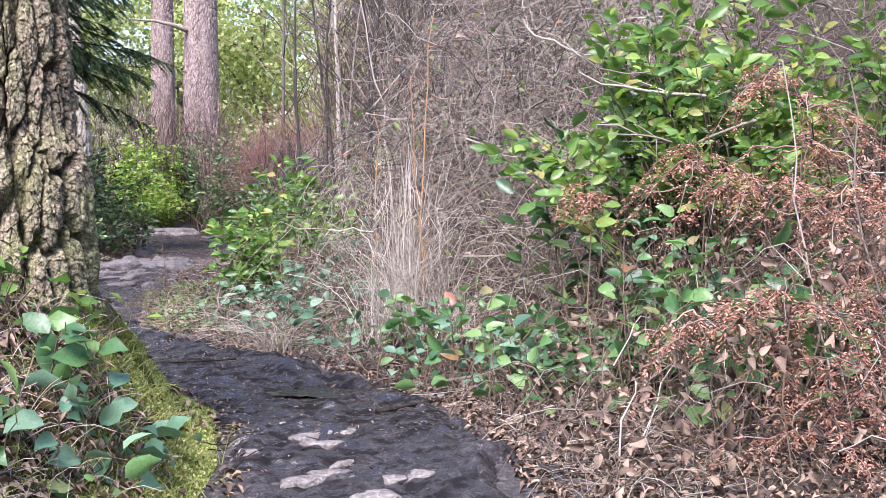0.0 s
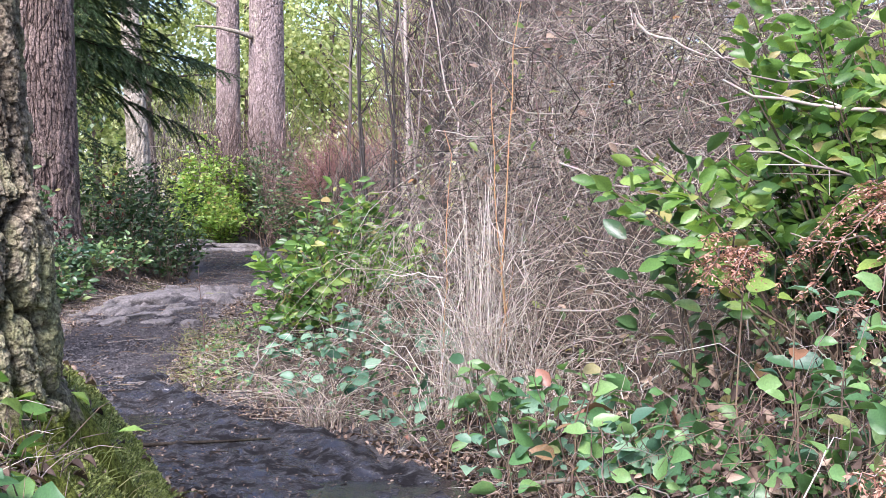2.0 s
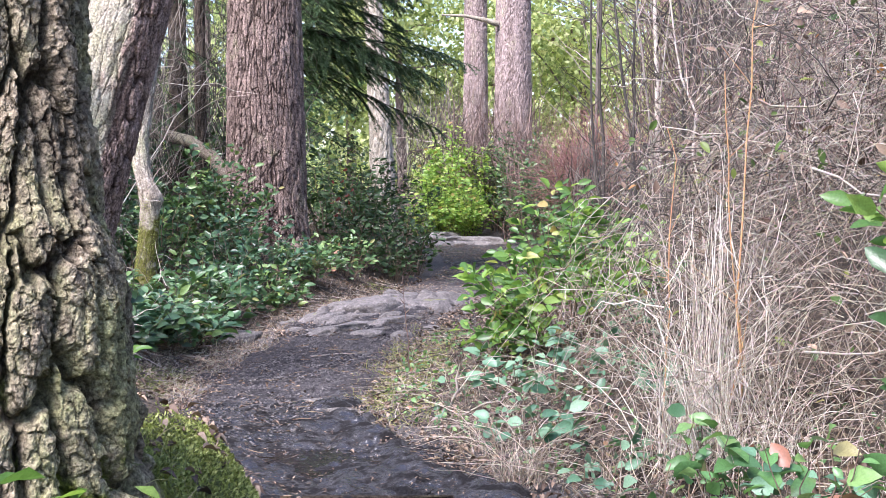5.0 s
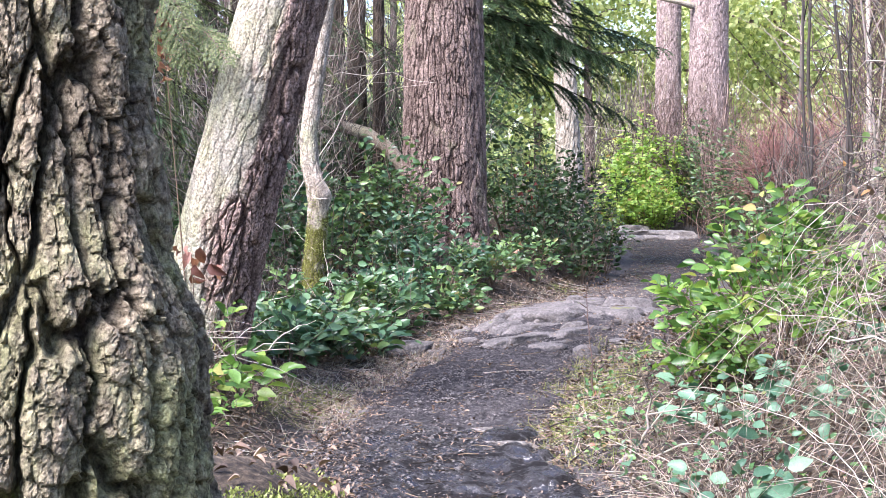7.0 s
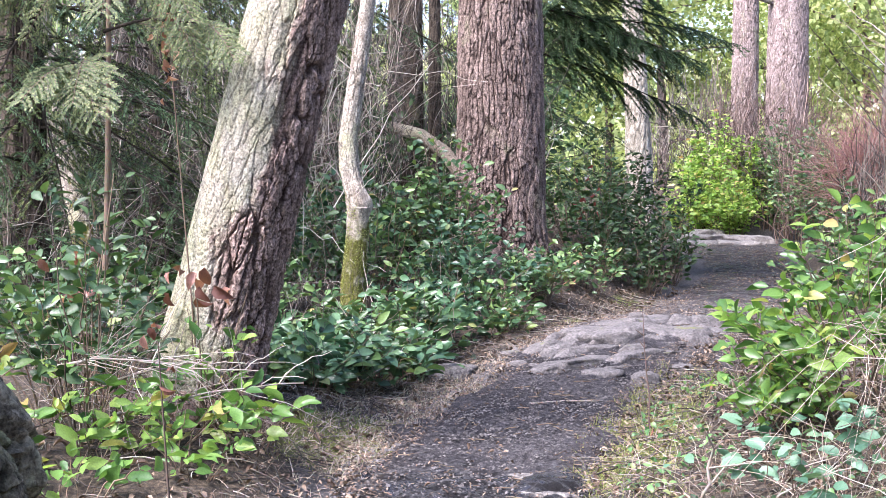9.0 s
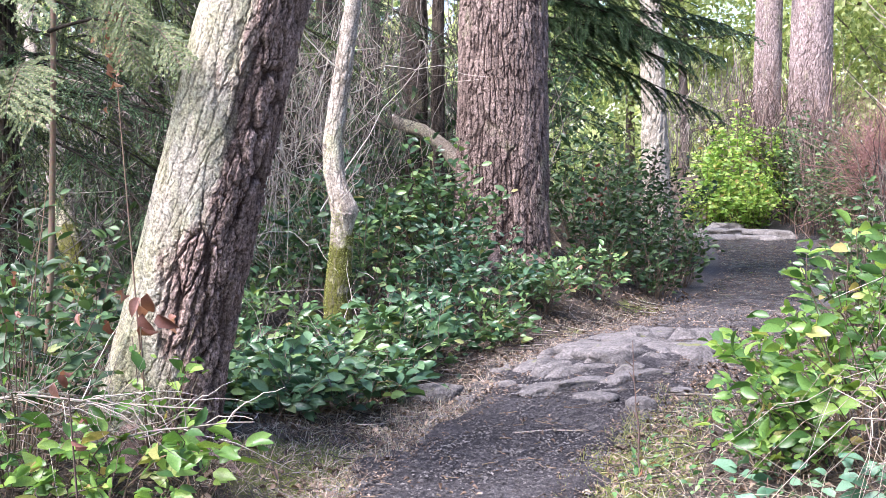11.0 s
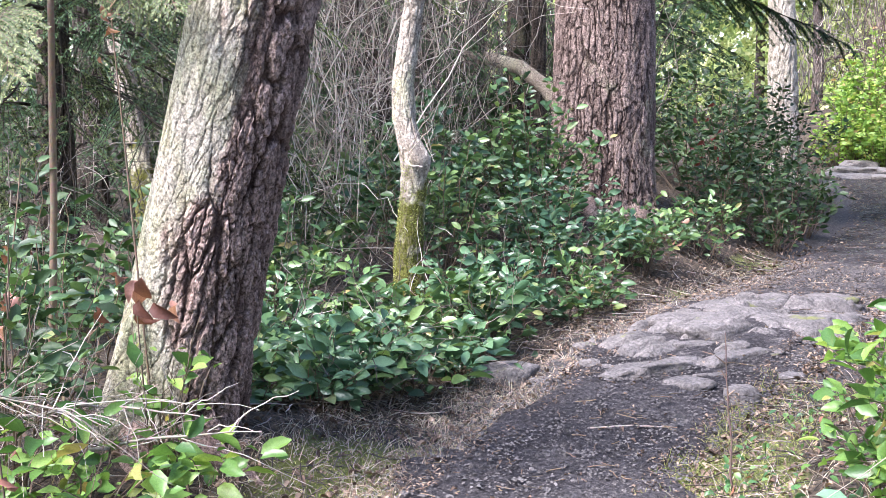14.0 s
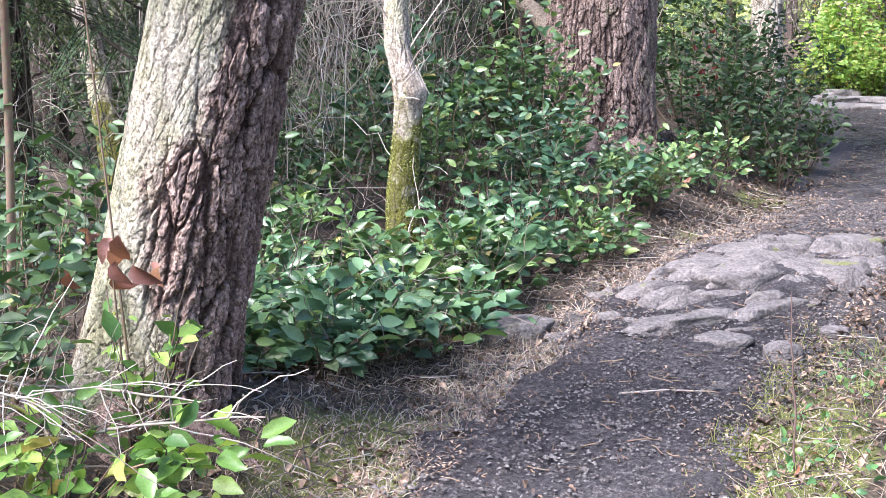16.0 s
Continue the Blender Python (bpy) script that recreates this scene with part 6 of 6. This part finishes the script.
for i in range(9):
    fx, fy = -4.15 + 0.36 * (i % 4) + 0.1 * (i // 4), 25.0 + 0.55 * (i // 4)
    stone("slab", far_rock, fx, fy, gz(fx, fy) + 0.02 + 0.07 * (i // 4), 0.34, 0.36, 0.13, i * 40, M_STONE, 70 + i, 0.45)



# ---- litter ----
def scatter(n, seed, shape, size, mat, name, label, category, place, lift=0.012, flat=0.25):
    r = np.random.default_rng(seed)
    x, y = place(n, r)
    pos = np.stack([x, y, ground_z(x, y) + lift + r.uniform(0, 0.015, len(x))], 1)
    ax = unit(np.stack([r.normal(0, 1, len(x)), r.normal(0, 1, len(x)), r.normal(0, flat, len(x))], 1))
    up = np.stack([r.normal(0, flat, len(x)), r.normal(0, flat, len(x)), np.ones(len(x))], 1)
    v, f = spread(*shape, pos, turned(ax, up), size * r.uniform(0.5, 1.4, len(x)))
    return tagged(new(name, mesh_from(name, v, f, mat)), label, category, kind="stuff")


def beside(lo, hi, y0, y1, side):
    def place(n, r):
        y = r.uniform(y0, y1, n)
        d = r.uniform(0, 1, n) ** 1.5 * (hi - lo) + lo
        return trail_x(y) + side * (trail_half(y) + d), y
    return place


def on_trail(y0, y1):
    def place(n, r):
        y = r.uniform(y0, y1, n)
        return trail_x(y) + r.uniform(-1, 1, n) * trail_half(y), y
    return place


def hump(n, r):
    y = r.uniform(3.3, 5.2, n)
    return np.clip(r.normal(-0.85, 0.22, n), -1.4, trail_x(y) - trail_half(y) + 0.02), y


def hump_left(n, r):
    y = r.uniform(3.2, 4.5, n)
    return np.clip(r.normal(-0.95, 0.16, n), -1.4, -0.62), y


scatter(5200, 1001, CURLED, 0.03, M_DEADLEAF, "fallen_leaves", "brown fallen leaves under the bank", "leaves", beside(-0.05, 1.6, 3.2, 13, 1))
scatter(4500, 1006, CURLED, 0.03, M_DEADLEAF, "fallen_leaves", "brown leaf litter at the foot of the bank", "leaves", beside(0.0, 1.5, 3.2, 6.6, 1), 0.012, 0.35)
scatter(3600, 1002, CURLED, 0.036, M_DEADLEAF, "fallen_leaves", "brown fallen leaves under the firs", "leaves", beside(-0.1, 1.6, 3.5, 16, -1))
PEB = (np.array([(-0.5, 0, 0), (0, -0.4, 0), (0.5, 0, 0), (0, 0.4, 0), (0, 0, 0.3)]), np.array([(0, 1, 4), (1, 2, 4), (2, 3, 4), (3, 0, 4)]))
def drier(n, r):
    y = 7.3 + 7.7 * r.uniform(0, 1, n) ** 0.75
    return trail_x(y) + r.uniform(-1, 1, n) * trail_half(y), y


scatter(16000, 1003, PEB, 0.014, M_PEBBLE, "gravel", "loose gravel and grit on the path", "gravel", drier, 0.028)
scatter(420, 1004, PEB, 0.026, M_PEBBLE, "pebbles", "small stones on the path", "gravel", on_trail(7.6, 13), 0.02)
scatter(260, 1005, CURLED, 0.022, M_DEADLEAF, "leaf_scraps", "scraps of brown leaves on the path", "leaves", on_trail(7.5, 14), 0.035)


def grass_strip(n, seed, place, height, mat, label, name="grass"):
    r = np.random.default_rng(seed)
    x, y = place(n, r)
    p0 = np.stack([x, y, ground_z(x, y) - 0.01], 1)
    h, az = height * r.uniform(0.4, 1.3, n), r.uniform(0, 2 * np.pi, n)
    t = r.uniform(0.2, 1.4, n)
    u = np.linspace(0, 1, 4)[None, :, None]
    d = np.stack([np.cos(az) * t, np.sin(az) * t, np.ones(n)], 1)
    pts = p0[:, None] + d[:, None] * h[:, None, None] * u
    pts[..., 2] -= (0.6 * t * h)[:, None] * u[..., 0] ** 2
    v, f = tubes(pts, np.linspace(0.0022, 0.0006, 4)[None] * np.ones((n, 1)), 3)
    return tagged(new(name, mesh_from(name, v, f, mat)), label, "grass", kind="stuff")


grass_strip(900, 1104, hump, 0.12, M_GRASS, "long limp green grass hanging over the mossy hump")
grass_strip(500, 1105, hump_left, 0.16, M_STRAW, "dry grass on the mossy hump")
grass_strip(1300, 1101, beside(0.0, 0.9, 6.3, 12, 1), 0.1, M_TWIG, "dry grey-brown grass along the path")
grass_strip(1500, 1102, beside(-0.05, 0.5, 7.3, 14, -1), 0.08, M_STRAW, "short dry grass and needles along the path")
grass_strip(2600, 1103, beside(-0.15, 0.35, 8.0, 10.8, 1), 0.07, M_GRASS, "short mossy grass along the path")


def moss_cover():
    r = np.random.default_rng(1200)
    x, y = r.uniform(-3.0, 0.2, 420000), r.uniform(3.4, 15, 420000)
    keep = moss_amount(x, y) + 0.5 * (fbm(x * 2, y * 2, 0, 5) - 0.5) > r.uniform(0.35, 0.9, len(x))
    x, y = x[keep], y[keep]
    n = len(x)
    pos = np.stack([x, y, ground_z(x, y) - 0.004], 1)
    ax = unit(np.stack([r.normal(0, 0.7, n), r.normal(0, 0.7, n), np.ones(n)], 1))
    v, f = spread(DIAMOND[0] * np.array([0.3, 1, 1]), DIAMOND[1], pos, turned(ax, r.normal(0, 1, (n, 3))), 0.012 * r.uniform(0.5, 1.5, n))
    tagged(new("moss", mesh_from("moss", v, f, M_MOSS)), "soft yellow-green moss over the bank and roots", "moss", kind="stuff")


moss_cover()


def moss_mound():
    """Deep soft moss over the hump at the foot of the near fir."""
    r = np.random.default_rng(1210)
    n = 170000
    x, y = r.uniform(-1.35, -0.25, n), r.uniform(3.0, 6.2, n)
    keep = (bump_at(x, y, -0.75, 4.6, 0.5, 1.5) + 0.9 * (fbm(x * 3, y * 3, 0, 1211) - 0.5) > r.uniform(0.3, 0.75, n)) & (trail_x(y) - trail_half(y) - x > 0.02)
    x, y = x[keep], y[keep]
    n = len(x)
    pos = np.stack([x, y, ground_z(x, y) + r.uniform(-0.004, 0.012, n)], 1)
    ax = unit(np.stack([r.normal(0, 1.1, n), r.normal(0, 1.1, n), np.ones(n)], 1))
    v, f = spread(DIAMOND[0] * np.array([0.5, 1, 1]), DIAMOND[1], pos, turned(ax, r.normal(0, 1, (n, 3))), 0.011 * r.uniform(0.5, 1.6, n))
    tagged(new("moss", mesh_from("moss", v, f, M_MOSS)), "deep soft green moss on the hump below the near fir", "moss", kind="stuff")


moss_mound()


scatter(1500, 1010, CURLED, 0.04, M_DEADLEAF, "fallen_leaves", "brown leaves on the mossy hump", "leaves", hump_left, 0.012, 0.35)


def stick(pts, radius, label, mat):
    p = np.array(pts, float)
    p[:, 2] += ground_z(p[:, 0], p[:, 1])
    v, f = tubes(p[None], np.linspace(radius, radius * 0.5, len(p))[None], 6)
    tagged(new("stick", mesh_from("stick", v, f, mat)), label, "stick", "sticks on the path")


stick([(-1.07, 6.61, 0.045), (-0.88, 6.63, 0.05), (-0.7, 6.65, 0.05), (-0.51, 6.69, 0.05)], 0.01, "dark wet stick lying across the puddle", M_DARKBARK)
stick([(0.2, 5.3, 0.03), (0.35, 5.4, 0.04), (0.5, 5.55, 0.03)], 0.011, "dark stick lying in the mud", M_DARKBARK)
stick([(0.5, 5.9, 0.05), (0.7, 5.8, 0.06), (0.95, 5.65, 0.05)], 0.012, "pale stick at the foot of the bank", M_PALETWIG)
stick([(-1.95, 9.75, 0.03), (-1.8, 9.85, 0.03), (-1.65, 9.9, 0.03)], 0.006, "thin brown stick on the path", M_TWIG)


def twig_litter(n, seed, place, length, mat, label):
    r = np.random.default_rng(seed)
    x, y = place(n, r)
    az, L = r.uniform(0, 2 * np.pi, n), length * r.uniform(0.3, 1.3, n)
    u = np.linspace(0, 1, 4)[None]
    px = x[:, None] + np.cos(az)[:, None] * L[:, None] * u + np.cumsum(r.normal(0, 0.006, (n, 4)), 1)
    py = y[:, None] + np.sin(az)[:, None] * L[:, None] * u + np.cumsum(r.normal(0, 0.006, (n, 4)), 1)
    pz = ground_z(px.ravel(), py.ravel()).reshape(n, 4) + 0.032 + r.uniform(0, 0.015, (n, 1))
    v, f = tubes(np.stack([px, py, pz], 2), r.uniform(0.001, 0.003, (n, 1)) * np.ones((1, 4)), 3)
    tagged(new("twig_litter", mesh_from("twig_litter", v, f, mat)), label, "twigs", kind="stuff")


twig_litter(160, 1304, hump_left, 0.2, M_TWIG, "fallen twigs on the mossy hump")
scatter(7000, 1007, SLIM, 0.018, M_DEADLEAF, "needle_litter", "brown needles and chips along the edges of the path", "litter", beside(-0.22, 0.4, 6.4, 15, -1), 0.03, 0.15)
scatter(6000, 1008, SLIM, 0.018, M_DEADLEAF, "needle_litter", "brown needles and chips along the edges of the path", "litter", beside(-0.18, 0.35, 7.0, 15, 1), 0.03, 0.15)
scatter(4500, 1011, SLIM, 0.028, M_DEADLEAF, "needle_litter", "needles and chips strewn over the far path", "litter", on_trail(12.5, 25), 0.036, 0.2)
twig_litter(260, 1305, on_trail(12.5, 24), 0.14, M_TWIG, "broken twigs strewn over the far path")
scatter(2600, 1012, SLIM, 0.016, M_DEADLEAF, "needle_litter", "needles and chips trodden into the mud", "litter", on_trail(4.2, 8.5), 0.034, 0.2)
twig_litter(120, 1306, on_trail(4.3, 8.0), 0.09, M_DARKBARK, "wet twigs trodden into the mud")
twig_litter(380, 1301, on_trail(7.2, 14), 0.07, M_STEM, "small broken twigs trodden into the path")
twig_litter(1500, 1302, beside(0.08, 1.4, 3.5, 13, 1), 0.2, M_TWIG, "fallen twigs under the bank")
twig_litter(1500, 1303, beside(0.12, 1.5, 6.6, 15, -1), 0.16, M_TWIG, "fallen twigs under the firs")


def dead_branch_fan(x, y, z, az, seed):
    """A fallen dead branch whose bare grey twigs fan out over the low salal."""
    r = np.random.default_rng(seed)
    ob = thing("dead_branch", x, y, gz(x, y), "brittle grey dead branch with fanned bare twigs", "branch", "dead branches")
    d = np.array([math.cos(az), math.sin(az), 0.28])
    u = np.linspace(0, 1, 10)
    p = np.array([x, y, z]) + d * (0.75 * u)[:, None] - np.array([0, 0, 0.12]) * (u ** 2)[:, None] + np.cumsum(r.normal(0, 0.008, (10, 3)), 0)
    part("limb", mesh_from("limb", *tubes(p[None], np.linspace(0.007, 0.002, 10)[None], 6), M_PALETWIG), ob)
    for i in range(22):
        q = p[r.integers(0, 9)]
        e = unit(d * 0.6 + r.normal(0, 0.42, 3) + np.array([0, 0, 0.15])) * r.uniform(0.12, 0.42)
        t = q + e * np.linspace(0, 1, 7)[:, None] - np.array([0, 0, 0.06]) * np.linspace(0, 1, 7)[:, None] ** 2 + np.cumsum(r.normal(0, 0.006, (7, 3)), 0)
        part("twig", mesh_from("twig", *tubes(t[None], np.linspace(0.0026, 0.0009, 7)[None], 4), M_PALETWIG), ob)


dead_branch_fan(-3.2, 7.85, 0.42, 0.15, 1801)
dead_branch_fan(-3.3, 7.7, 0.5, -0.25, 1802)
dead_branch_fan(-3.05, 7.75, 0.34, 0.45, 1803)


# withered leaves that hang in the undergrowth
def leaf_spray(x, y, z, n, size, mat, seed, label, drop=0.12):
    r = np.random.default_rng(seed)
    ob = thing("withered_spray", x, y, gz(x, y), label, "leaves", "withered sprays")
    foot = np.array([x + r.normal(0, 0.05), y + 0.05, gz(x, y)])
    tip = np.array([x, y, z])
    part("stem", mesh_from("stem", *tubes((foot + (tip - foot) * np.linspace(0, 1, 6)[:, None])[None], np.linspace(0.005, 0.002, 6)[None], 5), M_STEM), ob)
    pos = tip + r.normal(0, 1, (n, 3)) * np.array([size, size * 0.6, drop])
    ax = unit(np.stack([r.normal(0, 0.6, n), r.normal(0, 0.6, n), -np.ones(n)], 1))
    leaf_parts(ob, "curled", CURLED, mat, pos, turned(ax, r.normal(0, 1, (n, 3)) + np.array([0, -1.0, 0.2])), size * r.uniform(0.7, 1.3, n))


leaf_spray(-2.86, 8.05, 0.86, 9, 0.08, M_RUSTLEAF, 1401, "withered brown leaves hanging before the leaning fir", 0.07)
leaf_spray(-3.1, 15.0, 1.0, 12, 0.055, M_REDLEAF, 1402, "withered red leaves beside the fir trunk", 0.16)
leaf_spray(-2.3, 7.0, 0.75, 6, 0.05, M_RUSTLEAF, 1403, "withered brown leaves on a bare twig", 0.08)
leaf_spray(-3.08, 8.2, 1.88, 34, 0.036, M_FERN, 1404, "withered red spray high behind the leaning fir", 0.1)
leaf_spray(-3.5, 8.05, 0.8, 12, 0.06, M_RUSTLEAF, 1405, "withered rust-coloured leaves among the shrubs", 0.1)
leaf_spray(-2.9, 13.6, 0.45, 8, 0.08, M_FERN, 1406, "withered rust-coloured leaves under the fir", 0.08)

grass_strip(2600, 1110, beside(-0.12, 0.42, 8.2, 10.2, -1), 0.08, M_STRAW, "matted dry straw at the foot of the leaning fir")
grass_strip(1500, 1111, beside(-0.1, 0.3, 10.0, 15, -1), 0.06, M_STRAW, "matted dry straw along the path")


def bank_feet(n, r):
    y = r.uniform(3.5, 6.4, n)
    x = trail_x(y) + trail_half(y) + r.uniform(0.12, 1.9, n)
    return np.stack([x, y, ground_z(x, y) + r.uniform(0, 0.7, n) * np.clip(x - 0.5, 0.1, 1)], 1)


canes(900, 206, bank_feet, 0.4, 0.9, 0.6, 0.0017, M_STEM, "bank_twigs", "dark dead twigs among the brambles", "twigs")
canes(700, 207, bank_feet, 0.45, 0.9, 0.8, 0.0019, M_REDTWIG, "bracken_stems", "fallen rust-brown bracken stems on the bank", "twigs", upward=0.4)
canes(240, 208, bank_feet, 0.6, 0.9, 0.7, 0.0024, M_PALETWIG, "pale_stems", "pale dead stems among the brambles", "twigs", upward=0.7)


def hanging_litter():
    """Withered leaves caught among the brambles of the bank."""
    r = np.random.default_rng(1500)
    n = 2600
    p = bank_feet(n, r)
    v, f = spread(*CURLED, p, turned(unit(r.normal(0, 1, (n, 3)) + np.array([0, 0, -0.6])), r.normal(0, 1, (n, 3)) + np.array([0, -0.5, 0.5])), 0.04 * r.uniform(0.4, 1.4, n))
    tagged(new("withered_leaves", mesh_from("withered_leaves", v, f, M_DEADLEAF)), "withered brown leaves caught among the brambles", "leaves", kind="stuff")


hanging_litter()


def stalk(x, y, h, label, seed):
    r = np.random.default_rng(seed)
    ob = thing("dead_stalk", x, y, gz(x, y), label, "plant")
    u = np.linspace(0, 1, 12)
    p = np.stack([x - 0.03 * u + np.cumsum(r.normal(0, 0.003, 12)), y + 0 * u, gz(x, y) - 0.02 + h * u], 1)
    part("stem", mesh_from("stem", *tubes(p[None], np.linspace(0.0045, 0.0018, 12)[None], 6), M_REDTWIG), ob)
    for j in range(7):
        q, a = p[3 + j], r.uniform(0, 6.28)
        d = np.array([math.cos(a) * 0.04, math.sin(a) * 0.04, 0.03])
        part("bud", mesh_from("bud", *tubes((q + d * np.linspace(0, 1, 4)[:, None])[None], np.array([[0.002, 0.003, 0.0025, 0.0008]]), 5), M_DEADLEAF), ob)


stalk(-1.2, 9.3, 0.62, "single thin reddish dead stalk standing at the path's edge", 1601)
grass_strip(520, 1112, beside(0.1, 0.9, 7.2, 10.4, 1), 0.13, M_STRAW, "bleached flattened grass over the low bank")
grass_strip(2200, 1113, beside(0.1, 1.6, 3.6, 7.2, 1), 0.13, M_STRAW, "bleached flattened grass under the brambles")
straw_clump(-0.15, 8.35, 60, 0.4, 0.25, 311, "low tuft of dry straw on the bank", bow=1.0)
straw_clump(-0.45, 7.6, 60, 0.3, 0.2, 312, "low tuft of dry straw on the bank", bow=1.2)
scatter(800, 1009, OVAL_FLAT, 0.03, M_BRAMBLE, "ground_leaves", "small green leaves creeping over the bank", "plants", beside(0.1, 1.5, 6.6, 10.5, 1), 0.05, 0.5)
